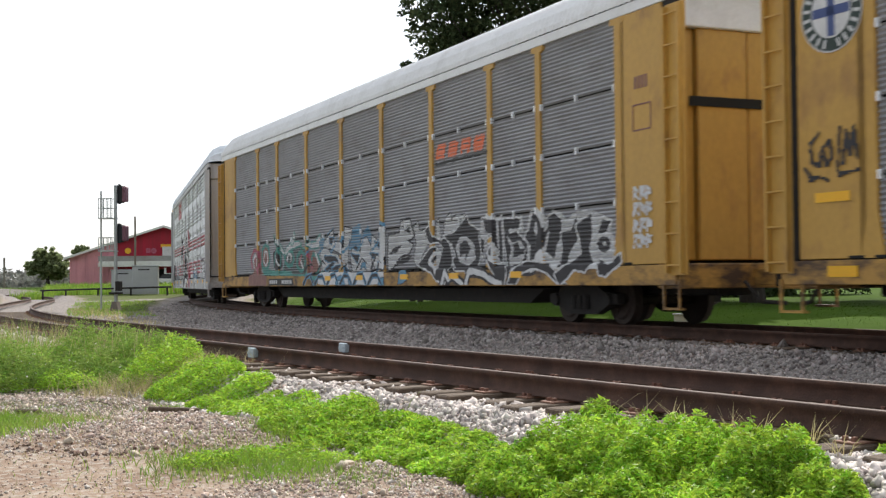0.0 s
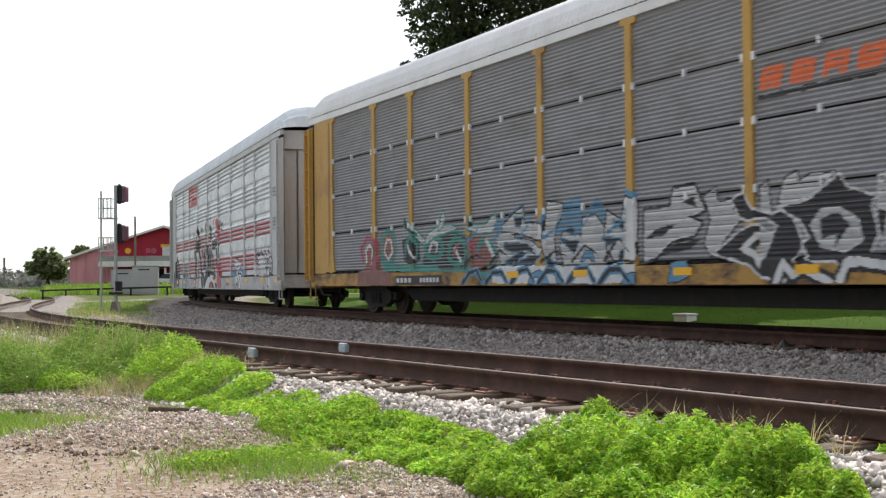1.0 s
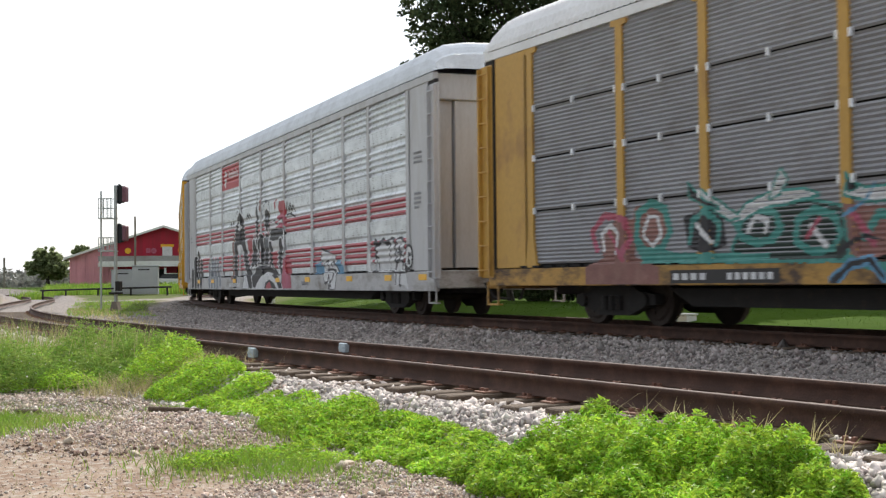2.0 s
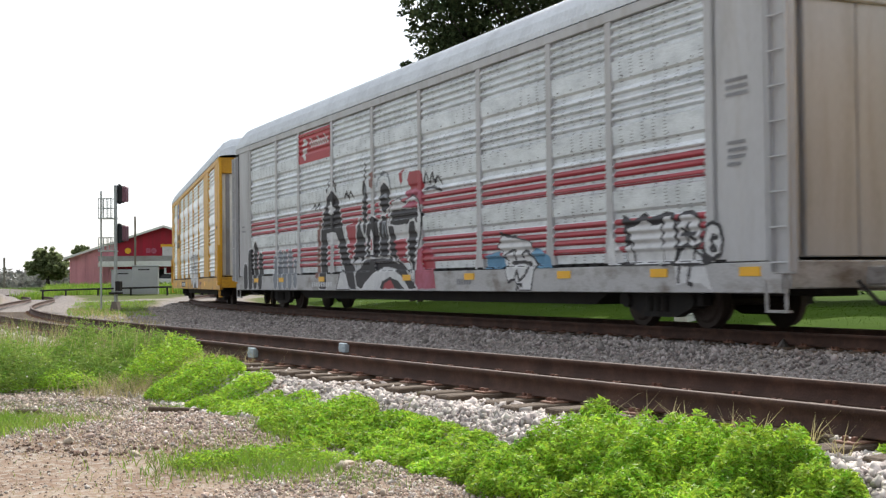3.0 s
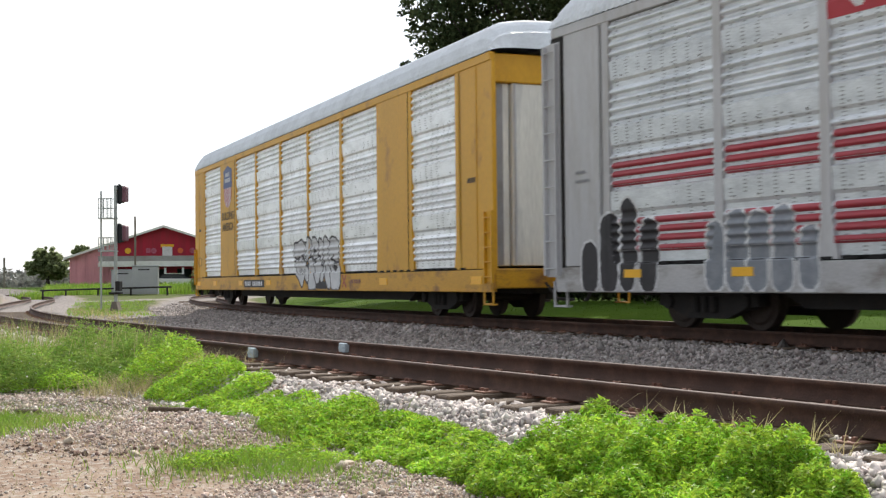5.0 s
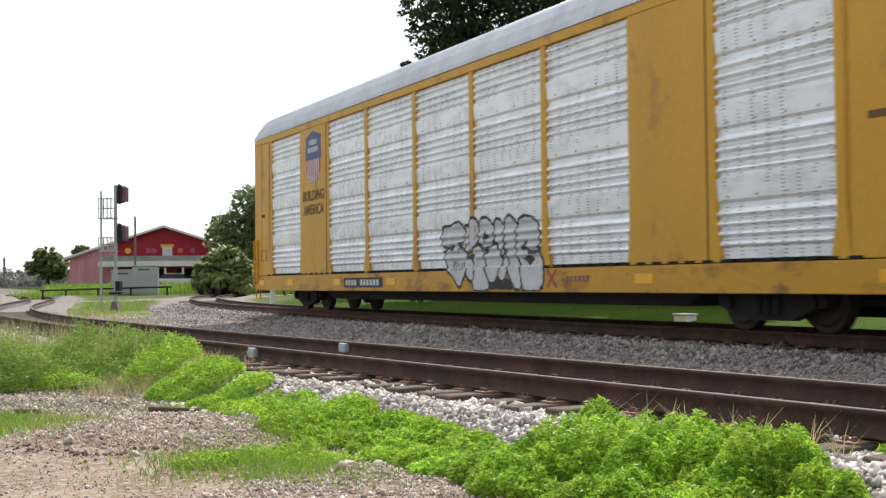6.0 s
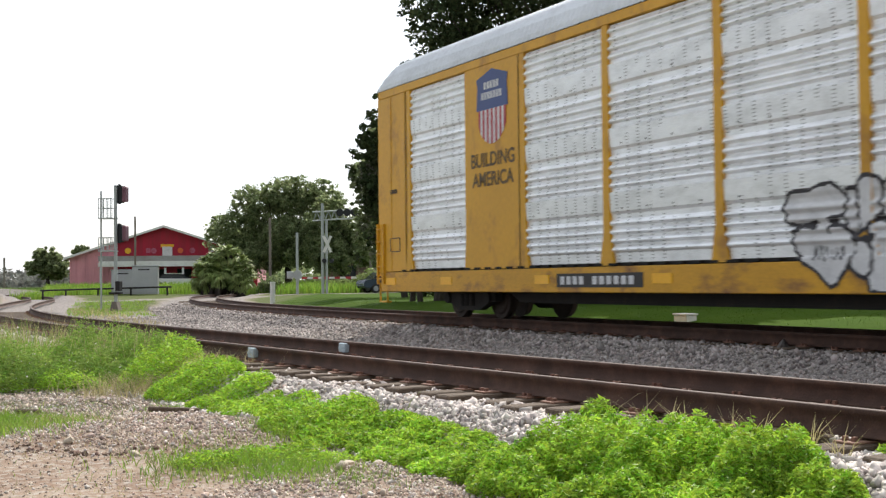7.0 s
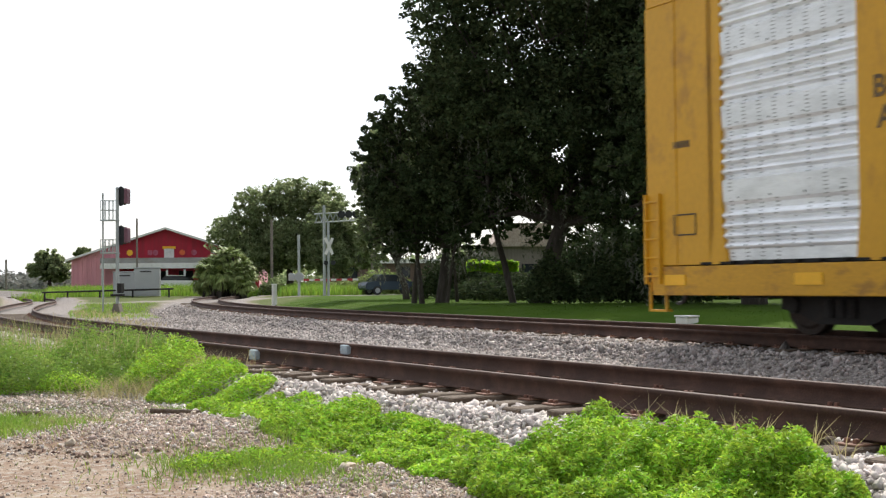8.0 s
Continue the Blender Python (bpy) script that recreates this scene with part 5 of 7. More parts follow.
sp.shape(((4.69, 1.26), (5.23, 1.33), (5.45, 1.19), (5.53, 1.01), (4.76, 1.00)), "sprayblue")
sp.shape(((6.60, 1.29), (6.70, 1.36), (6.96, 1.31), (7.33, 1.18), (7.40, 0.98), (6.89, 0.99), (6.70, 1.12)), "sprayblue")
sp.shape(((5.20, 1.46), (5.37, 1.50), (5.37, 1.65), (5.61, 1.61), (5.96, 1.56), (6.38, 1.50), (6.60, 1.43), (6.64, 1.32), (6.57, 1.24), (6.66, 1.15), (6.84, 1.05), (6.69, 0.96), (6.58, 0.60), (6.15, 0.60), (5.95, 0.80), (5.70, 0.74), (5.59, 0.97), (5.67, 1.14), (5.47, 1.23), (5.38, 1.37)), "spraywhite", "sprayblack", 0.025)
sp.line([(5.37, 1.67), (5.61, 1.62), (5.96, 1.58)], 0.028, "sprayblack")
sp.line([(5.53, 1.23), (5.67, 1.31), (5.92, 1.34), (5.93, 1.14)], 0.028, "sprayblack")
sp.line([(6.23, 1.21), (6.30, 1.31), (6.46, 1.29), (6.60, 1.20), (6.80, 1.04)], 0.028, "sprayblack")
sp.line([(5.78, 1.10), (6.30, 1.11), (6.54, 1.06)], 0.028, "sprayblack")
sp.line([(5.73, 0.74), (5.95, 0.80), (6.05, 0.97), (6.13, 0.76), (6.36, 0.86), (6.50, 1.00)], 0.028, "sprayblack")
sp.line([(6.04, 0.60), (6.07, 0.70), (6.23, 0.68)], 0.028, "sprayblack")
sp.shape(((9.63, 1.80), (9.99, 1.70), (10.28, 1.82), (10.41, 1.73), (10.70, 1.76), (10.90, 1.80), (11.11, 1.75), (11.14, 0.97), (9.75, 0.99), (9.72, 1.45)), "sprayblack")
sp.shape(((9.79, 1.58), (10.07, 1.63), (10.36, 1.69), (10.47, 1.59), (10.74, 1.62), (10.76, 0.99), (10.01, 1.01), (9.95, 1.35)), "spraywhite")
sp.shape(((10.79, 1.62), (10.85, 1.72), (11.00, 1.72), (11.07, 1.61), (11.11, 1.31), (11.06, 1.01), (10.79, 0.99)), "spraywhite", "sprayblack", 0.03)
sp.shape(((9.75, 1.28), (9.89, 1.35), (9.98, 1.02), (9.78, 1.03)), "spraywhite")
sp.shape(((11.17, 1.56), (11.29, 1.71), (11.51, 1.73), (11.67, 1.66), (11.73, 1.50), (11.72, 1.29), (11.52, 1.23), (11.21, 1.22)), "spraywhite", "sprayblack", 0.06)
sp.shape(((11.13, 1.00), (11.21, 1.18), (11.43, 1.24), (11.59, 1.17), (11.84, 0.99)), "spraywhite", "sprayblack", 0.04)
sp.shape(((11.12, 0.95), (11.88, 0.94), (12.06, 0.58), (11.71, 0.71), (11.17, 0.68)), "spraywhite")
sp.shape(((11.86, 1.33), (11.94, 1.50), (12.08, 1.55), (12.21, 1.50), (12.28, 1.31), (12.23, 1.14), (12.07, 1.07), (11.91, 1.15)), "spraywhite", "sprayblack", 0.06)
sp.shape(((11.70, 1.21), (11.83, 1.17), (11.99, 1.05), (12.11, 1.02), (11.90, 0.96)), "sprayblack")
sp.line([(11.45, 1.59), (11.41, 1.32)], 0.03, "sprayblack")
sp.line([(11.27, 1.43), (11.61, 1.43)], 0.03, "sprayblack")
sp.line([(11.30, 1.51), (11.58, 1.34)], 0.03, "sprayblack")
sp.line([(12.02, 1.32), (12.18, 1.36)], 0.03, "sprayblack")
sp.line([(12.08, 1.40), (12.07, 1.28)], 0.03, "sprayblack")
sp.line([(12.02, 1.20), (12.10, 1.24), (12.15, 1.18), (12.07, 1.15), (12.02, 1.20)], 0.03, "sprayblack")
sp.line([(11.06, 1.06), (11.21, 1.22), (11.43, 1.28), (11.57, 1.21), (11.45, 0.71), (11.55, 0.68)], 0.03, "sprayblack")
sp.line([(11.23, 0.93), (11.21, 0.72)], 0.03, "sprayblack")
sp.shape(((9.22, 1.23), (9.35, 1.60), (9.45, 1.36), (9.62, 1.22), (9.65, 0.99), (9.27, 1.00)), "spraywhite")
bands = Spray("wide", -13.4, 12.6, 0.58, 3.75, 0.02)
for zc in (2.61, 2.465, 2.32, 1.695, 1.55, 1.405, 1.26):
    bands.put((np.abs(bands.Z - zc) < 0.05) & (np.abs(bands.X) < 11.92) & (np.min([np.abs(bands.X - p) for p in POSTS], axis=0) > 0.13) & (sp.ink < 0), "redstripe")
bands.build(car_silver, "stripe", "dull red painted stripes along the ribs")
sp.build(car_silver, "graffiti", "tall black and white sprayed letters with pink patches")
for u, z, n, w in ((-5.9, 0.66, 9, 1.7), (3.4, 0.70, 6, 0.7), (12.42, 3.52, 9, 0.5), (12.42, 3.42, 8, 0.5), (12.42, 3.32, 9, 0.5), (12.45, 2.64, 8, 0.4), (12.45, 2.54, 9, 0.42), (12.45, 2.44, 8, 0.4), (12.45, 2.34, 6, 0.3), (-12.9, 2.55, 4, 0.3), (-12.9, 2.4, 6, 0.42)):
    row_of("marking", bars_bm(u, u + w, z, z + (0.12 if z < 1 else 0.055), n, -SIDE - 0.008), "spraywhite" if z < 0.67 else "greypanel", car_silver)
reflectors(car_silver, (-11.3, -8.7, -5.1, 0.75, 4.0, 7.8, 10.7, 12.9), 0.86, 0.45, 0.13)

# yellow car: shield, slogan, bubble letters
y0 = -SIDE - 0.002
outline = [(-8.78, 4.1), (-8.74, 4.55), (-8.78, 4.72), (-8.45, 4.80), (-8.15, 4.88), (-7.85, 4.80), (-7.52, 4.72), (-7.56, 4.55), (-7.52, 4.1)]
bm = bmesh.new()
prism(bm, outline, y0 - 0.006, y0)
shield = part("shield_emblem", bm, "blue", car_up, "blue shield emblem with red and white stripes")
n = 13
for k in range(n):
    xa, xb = -8.70 + 1.1 * k / n, -8.70 + 1.1 * (k + 1) / n
    lo = [4.1 - 0.68 * math.sqrt(max(0.02, 1 - ((q + 8.15) / 0.62) ** 2)) for q in (xa, xb)]
    bm = bmesh.new()
    prism(bm, [(xa, lo[0]), (xb, lo[1]), (xb, 4.1), (xa, 4.1)], y0 - 0.006, y0)
    bmesh.ops.recalc_face_normals(bm, faces=bm.faces)
    part("shield_stripe", bm, "spraywhite" if k % 2 else "logored", shield)
for z, nb, w in ((4.50, 5, 0.62), (4.30, 7, 0.84)):
    row_of("marking", bars_bm(-8.15 - w / 2, -8.15 + w / 2, z, z + 0.14, nb, y0 - 0.006), "spraywhite", shield)
lettering("BUILDING", car_up, -8.16, 3.0, 0.27, y0 - 0.003, "faded_ink", stretch=1.02, label="black painted slogan")
lettering("AMERICA", car_up, -8.16, 2.62, 0.27, y0 - 0.003, "faded_ink", stretch=1.02, label="black painted slogan")
plate(car_up, -5.85, -3.25, 0.64, 0.88, ((0.05, 0.36, 4), (0.44, 0.93, 6)))
reflectors(car_up, (-6.35, -2.75, 7.6, 12.9, -13.0, -10.2), 0.78, 0.5, 0.16)
sp = Spray("wide", -0.3, 4.9, 0.57, 2.4, 0.02)
sp.shape(((2.14, 0.66), (2.39, 0.77), (2.64, 0.81), (2.83, 0.74), (3.03, 0.82), (3.28, 0.60), (2.29, 0.60)), "sprayblack")
sp.shape(((4.23, 0.67), (4.41, 0.86), (4.39, 0.61), (4.17, 0.60)), "sprayblack")
sp.shape(((1.14, 1.87), (1.29, 1.88), (1.36, 1.64), (1.35, 1.33), (1.23, 1.34), (1.13, 1.50)), "spraywhite", "sprayblack", 0.055)
sp.shape(((1.37, 1.95), (1.47, 2.01), (1.66, 1.99), (1.76, 1.84), (1.76, 1.62), (1.61, 1.48), (1.43, 1.38), (1.36, 1.60), (1.33, 1.82)), "spraywhite", "sprayblack", 0.055)
sp.shape(((1.56, 1.41), (1.71, 1.47), (1.89, 1.40), (1.96, 1.23), (2.00, 0.97), (2.12, 0.84), (2.23, 0.71), (2.20, 0.60), (1.56, 0.60), (1.52, 0.80), (1.58, 1.02)), "spraywhite", "sprayblack", 0.055)
sp.shape(((1.22, 0.98), (1.30, 1.20), (1.45, 1.23), (1.55, 1.11), (1.55, 0.85), (1.44, 0.78), (1.25, 0.88)), "spraywhite", "sprayblack", 0.055)
sp.shape(((0.00, 1.73), (0.09, 1.88), (0.46, 1.89), (0.65, 1.95), (0.86, 1.96), (1.01, 1.88), (1.12, 1.74), (1.05, 1.59), (0.85, 1.53), (0.61, 1.52), (0.31, 1.48), (0.08, 1.51)), "spraywhite", "sprayblack", 0.055)
sp.shape(((0.16, 1.35), (0.36, 1.41), (0.57, 1.40), (0.67, 1.32), (0.80, 1.33), (0.89, 1.41), (1.08, 1.40), (1.23, 1.28), (1.25, 1.12), (1.16, 0.94), (0.98, 0.72), (0.87, 0.66), (0.75, 0.76), (0.59, 0.88), (0.35, 1.00), (0.19, 1.14)), "spraywhite", "sprayblack", 0.055)
sp.shape(((1.78, 1.88), (1.91, 1.99), (2.12, 1.99), (2.29, 1.91), (2.39, 1.74), (2.39, 1.55), (2.27, 1.46), (1.97, 1.44), (1.83, 1.51), (1.74, 1.67)), "spraywhite", "sprayblack", 0.055)
sp.shape(((2.08, 1.31), (2.27, 1.41), (2.43, 1.46), (2.56, 1.43), (2.68, 1.29), (2.72, 1.08), (2.64, 0.92), (2.44, 0.76), (2.30, 0.74), (2.16, 0.88), (2.04, 1.10), (2.00, 1.23)), "spraywhite", "sprayblack", 0.055)
sp.shape(((2.42, 1.84), (2.53, 1.94), (2.69, 1.93), (2.77, 1.82), (2.78, 1.58), (2.81, 1.27), (2.70, 1.33), (2.56, 1.50), (2.43, 1.59)), "spraywhite", "sprayblack", 0.055)
sp.shape(((2.81, 1.20), (2.91, 1.27), (2.98, 1.08), (2.98, 0.96), (2.87, 0.81), (2.74, 0.77), (2.64, 0.88), (2.72, 1.04)), "spraywhite", "sprayblack", 0.055)
sp.shape(((2.83, 1.82), (2.93, 1.94), (3.06, 1.98), (3.21, 1.94), (3.32, 1.82), (3.33, 1.55), (3.33, 1.27), (3.47, 1.07), (3.55, 0.87), (3.56, 0.71), (3.46, 0.61), (3.32, 0.63), (3.16, 0.79), (3.01, 1.00), (3.01, 1.16), (2.94, 1.32), (2.85, 1.53)), "spraywhite", "sprayblack", 0.055)
sp.shape(((3.34, 1.75), (3.46, 1.90), (3.68, 1.95), (3.91, 1.92), (4.09, 1.82), (4.20, 1.66), (4.21, 1.43), (4.11, 1.31), (4.30, 1.22), (4.39, 1.08), (4.38, 0.74), (4.23, 0.60), (3.64, 0.60), (3.59, 0.79), (3.51, 1.03), (3.35, 1.23), (3.33, 1.43)), "spraywhite", "sprayblack", 0.055)
sp.shape(((0.61, 1.59), (0.80, 1.59), (0.79, 1.32), (0.60, 1.32)), "spraywhite")
sp.shape(((0.80, 1.55), (1.08, 1.57), (0.94, 1.45)), "sprayblack")
sp.shape(((0.41, 1.49), (0.58, 1.52), (0.59, 1.43)), "sprayblack")
sp.shape(((1.33, 1.25), (1.65, 1.32), (1.61, 1.22), (1.47, 1.19)), "sprayblack")
sp.shape(((2.02, 1.41), (2.27, 1.45), (2.13, 1.29), (2.05, 1.33)), "sprayblack")
sp.shape(((3.51, 1.34), (3.62, 1.47), (3.72, 1.53), (3.71, 1.35), (3.59, 1.33)), "sprayblack")
sp.line([(3.72, 1.36), (3.84, 1.29), (4.11, 1.29), (4.21, 1.36)], 0.04, "sprayblack")
sp.shape(((3.44, 1.16), (3.72, 1.23), (3.92, 1.22), (4.01, 1.15), (3.83, 1.04), (3.69, 1.13), (3.56, 1.17)), "sprayblack")
sp.line([(2.03, 1.73), (2.04, 1.54)], 0.035, "sprayblack")
sp.line([(1.91, 1.62), (2.15, 1.64)], 0.035, "sprayblack")
sp.line([(0.55, 1.16), (0.56, 1.00)], 0.018, "sprayblack")
sp.line([(0.65, 1.16), (0.66, 1.02)], 0.018, "sprayblack")
sp.line([(0.74, 1.15), (0.76, 1.00)], 0.018, "sprayblack")
sp.line([(0.84, 1.15), (0.85, 1.02)], 0.018, "sprayblack")
sp.line([(0.93, 1.15), (0.94, 1.00)], 0.018, "sprayblack")
sp.line([(1.03, 1.15), (1.04, 1.01)], 0.018, "sprayblack")
sp.build(car_up, "graffiti", "white bubble letters outlined in black spray paint")
sp = Spray("wide", 4.4, 5.0, 0.6, 0.98)
sp.line([(4.55, 0.65), (4.85, 0.95)], 0.03, "redstripe")
sp.line([(4.85, 0.65), (4.55, 0.95)], 0.03, "redstripe")
sp.build(car_up, "chalk_mark", "dull red cross mark")
row_of("marking", bars_bm(5.2, 6.0, 0.74, 0.84, 6, y0), "spraybrown", car_up)
for x, z in ((-13.1, 2.75), (12.4, 2.7)):
    row_of("marking", bars_bm(x + 0.1, x + 0.5, z, z + 0.1, 6, y0 + 0.003), "ink", car_up)
bm = bmesh.new()
for a in (-13.0, -12.5):
    box(bm, a - 0.01, a + 0.01, y0 - 0.004, y0 + 0.01, 1.45, 1.75)
for a in (1.45, 1.75):
    box(bm, -13.0, -12.5, y0 - 0.004, y0 + 0.01, a - 0.01, a + 0.01)
part("marking_frame", bm, "ink", car_up)


# ------------------------------------------------------------------ scattered pieces
RNG = np.random.default_rng(7)
CUBE = np.array([(-1, -1, -1), (1, -1, -1), (1, 1, -1), (-1, 1, -1), (-1, -1, 1), (1, -1, 1), (1, 1, 1), (-1, 1, 1)], float)
CUBE_F = np.array([(0, 3, 2, 1), (4, 5, 6, 7), (0, 1, 5, 4), (1, 2, 6, 5), (2, 3, 7, 6), (3, 0, 4, 7)])


def turns(n):
    """n random rotation matrices."""
    qn = RNG.normal(size=(n, 4))
    qn /= np.linalg.norm(qn, axis=1)[:, None]
    w, x, y, z = qn.T
    return np.stack([1 - 2 * (y * y + z * z), 2 * (x * y - z * w), 2 * (x * z + y * w), 2 * (x * y + z * w), 1 - 2 * (x * x + z * z), 2 * (y * z - x * w), 2 * (x * z - y * w), 2 * (y * z + x * w), 1 - 2 * (x * x + y * y)], -1).reshape(n, 3, 3)


def stones(name, x, y, size, material, label, sink=0.25, lift=0.0):
    """Broken stones lying on the ground at the given places."""
    n = len(x)
    z = ground_z(x, y)
    r = size * RNG.lognormal(0, 0.38, n)
    v = CUBE[None] * RNG.uniform(0.45, 1.0, (n, 8, 3)) * np.array([1.0, 0.75, 0.55]) * r[:, None, None]
    v = np.einsum("nij,nkj->nki", turns(n), v)
    v += np.stack([x, y, z + r * (0.5 - sink) + lift], -1)[:, None]
    f = CUBE_F[None] + 8 * np.arange(n)[:, None, None]
    ob = from_arrays(name, v.reshape(-1, 3), f.reshape(-1, 4), material)
    return tagged(ob, label, "gravel", kind="stuff")


def along(path, n, s0, s1, o0, o1, bias=1.0):
    """n random places beside a path; bias above 1 crowds them towards the near end."""
    s = s1 - (s1 - s0) * RNG.random(n) ** bias
    o = RNG.uniform(o0, o1, n)
    px, py, a = (np.interp(s, SS, c) for c in path)
    return px - np.cos(a) * o, py - np.sin(a) * o


def leaves(name, pts, size, material, label, category, up=0.55, kind="stuff", long=2.0, parent=None, droop=0.0):
    """A mass of small folded leaves centred at pts."""
    n = len(pts)
    d = RNG.normal(size=(n, 3))
    d[:, 2] = np.abs(d[:, 2]) * up - droop
    d /= np.linalg.norm(d, axis=1)[:, None]
    side = np.cross(d, RNG.normal(size=(n, 3)))
    side /= np.linalg.norm(side, axis=1)[:, None] + 1e-9
    nor = np.cross(side, d)
    ln = size * RNG.uniform(0.6, 1.3, n)[:, None]
    wd = ln / long
    tip, base = pts + d * ln, pts - d * ln
    a, b = pts + side * wd + nor * wd * 0.35, pts - side * wd + nor * wd * 0.35
    v = np.stack([base, a, tip, b], 1).reshape(-1, 3)
    i = 4 * np.arange(n)[:, None]
    f = np.concatenate([i + np.array([0, 1, 2]), i + np.array([0, 2, 3])], 1).reshape(-1, 3)
    ob = from_arrays(name, v, f, material)
    if parent:
        ob.parent = parent
        if label:
            tagged(ob, label)
        return ob
    return tagged(ob, label, category, kind=kind)


def blades(name, x, y, height, material, label, width=0.006, lean=0.35, category="grass"):
    """Tapered grass blades, each bent once."""
    n = len(x)
    z = ground_z(x, y)
    h = height * RNG.uniform(0.45, 1.15, n)
    a = RNG.uniform(0, 2 * np.pi, n)
    b = RNG.uniform(0, 2 * np.pi, n)
    l = lean * h * RNG.uniform(0.2, 1.3, n)
    p = np.stack([x, y, z - 0.02], -1)
    w = np.stack([np.cos(a), np.sin(a), 0 * a], -1) * width
    mid = p + np.stack([np.cos(b) * l * 0.3, np.sin(b) * l * 0.3, h * 0.55], -1)
    top = p + np.stack([np.cos(b) * l, np.sin(b) * l, h], -1)
    v = np.stack([p - w, p + w, mid + w * 0.8, mid - w * 0.8, top], 1).reshape(-1, 3)
    i = 5 * np.arange(n)[:, None]
    f = np.concatenate([i + np.array([0, 1, 2]), i + np.array([0, 2, 3]), i + np.array([3, 2, 4])], 1).reshape(-1, 3)
    ob = from_arrays(name, v, f, material)
    return tagged(ob, label, category, kind="stuff")


def mound(cx, cy, rx, ry, h, n, shell=0.55):
    """Points through a leafy mound standing on the ground, thickest near its uneven surface."""
    k = int(n * 1.6)
    u = RNG.uniform(-1, 1, (k, 2))
    u = u[(u ** 2).sum(1) < 1][:n]
    x, y = cx + rx * u[:, 0], cy + ry * u[:, 1]
    r2 = (u ** 2).sum(1)
    top = h * np.sqrt(1 - r2 * 0.93) * (0.80 + 0.17 * wobble(x, y, 4.5) + 0.16 * wobble(x, y, 15.0))
    t = RNG.random(len(x)) ** shell
    return np.stack([x, y, ground_z(x, y) + np.maximum(top, 0.02) * t], -1)


# ------------------------------------------------------------------ ties, plates, ballast
def build_ties():
    bm = bmesh.new()
    box(bm, -0.115, 0.115, -1.32, 1.32, -0.17, 0.0, 0.012)
    tie_me = mesh_of("tie", bm, "tie")
    bm = bmesh.new()
    box(bm, -0.09, 0.09, -0.17, 0.17, 0.0, 0.016, 0.004)
    for dy in (-0.11, 0.11):
        box(bm, -0.05, -0.025, dy - 0.018, dy + 0.018, 0.014, 0.045)
        box(bm, 0.025, 0.05, dy - 0.018, dy + 0.018, 0.014, 0.045)
    plate_me = mesh_of("tie_plate", bm, "plate")
    rr = random.Random(3)
    for root, path, top, s0, s1 in ((track_siding, SIDING, Z_SIDING, -46, 9), (track_main, MAIN, Z_MAIN, -52, 22)):
        s = s0
        while s < s1:
            x, y, a = on(path, s + rr.uniform(-0.04, 0.04))
            slide = rr.uniform(-0.06, 0.09)
            t = share("tie", tie_me, root, pose(x - math.cos(a) * slide, y - math.sin(a) * slide, top - 0.196 + rr.uniform(-0.012, 0.006), rr.uniform(-0.7, 0.7), 0, math.degrees(a) - 90 + rr.uniform(-1.5, 1.5)))
            if root is track_siding or s > -30:
                for off in (-0.755, 0.755):
                    share("tie_plate", plate_me, t, pose(0, off, 0.0))
            s += 0.53
    # bolted joint bars, one pair painted pale blue
    for s, off, colour in ((-9.65, 0.755, "jointpaint"), (-10.0, -0.755, "jointpaint")):
        x, y, a = on(SIDING, s, off)
        bm = bmesh.new()
        box(bm, -0.10, 0.10, -0.085, 0.085, -0.155, -0.022, 0.01)
        for k in (-0.06, 0.06):
            tube(bm, (k, -0.10, -0.09), (k, 0.10, -0.09), 0.018, seg=6)
        p = part("joint_bar", bm, colour, track_siding, "pale blue painted bolted joint bar")
        p.matrix_basis = pose(x, y, Z_SIDING, 0, 0, math.degrees(a) - 90)


build_ties()

x, y = along(SIDING, 52000, -34, 3.5, 0.9, 2.6, 1.6)
stones("ballast", x, y, 0.021, "stone", "pale limestone ballast stones on the near shoulder of the track")
x, y = along(SIDING, 13000, -30, 3.5, -0.62, 0.62, 1.5)
stones("ballast", x, y, 0.025, "stone", "pale limestone ballast stones between the rails")
x, y = along(SIDING, 80000, -40, 6, -6.2, -0.9, 1.25)
stones("ballast", x, y, 0.023, "bluestone", "grey and brown ballast stones between the two tracks")
x, y = along(MAIN, 26000, -46, 6, 0.9, 2.9, 1.2)
stones("ballast", x, y, 0.025, "bluestone", "grey ballast stones along the main line")


def bare(x, y):
    """The trodden wheel track where hardly a stone lies."""
    return smooth01((10.15 + 0.10 * wobble(x, y, 1.2) - 0.12 * (x + 2) - y) / 0.25) * smooth01((-1.35 + 0.25 * np.sin(y * 2.3) - x) / 0.5)


def strewn(n, x0, x1, y0, y1, left):
    """n random places on the dirt, few of them on the bare wheel track."""
    x, y = RNG.uniform(x0, x1, n), RNG.uniform(y0, y1, n)
    k = RNG.random(n) > bare(x, y) * (1 - left)
    return x[k], y[k]


x, y = strewn(42000, -6.6, 0.9, 7.4, 17.5, 0.03)
k = wobble(x, y, 0.8) > -0.55
stones("rubble", x[k], y[k], 0.0105, "rubble", "brown and pale rubble strewn over the dirt", 0.12)
x, y = strewn(13000, -6.6, 1.2, 7.4, 17.5, 0.06)
stones("rubble", x, y, 0.0105, "stone", "fine pale stones trodden into the dirt", 0.12)
x, y = strewn(16000, -4.8, 0.4, 7.2, 11.5, 0.35)
stones("rubble", x, y, 0.0065, "rubble", "coarse grit and chips over the bare dirt", 0.1)
x, y = strewn(260, -6.0, 0.4, 7.6, 16.5, 0.1)
stones("rubble", x, y, 0.028, "rubble", "dark brown clods and chips on the dirt", 0.3)
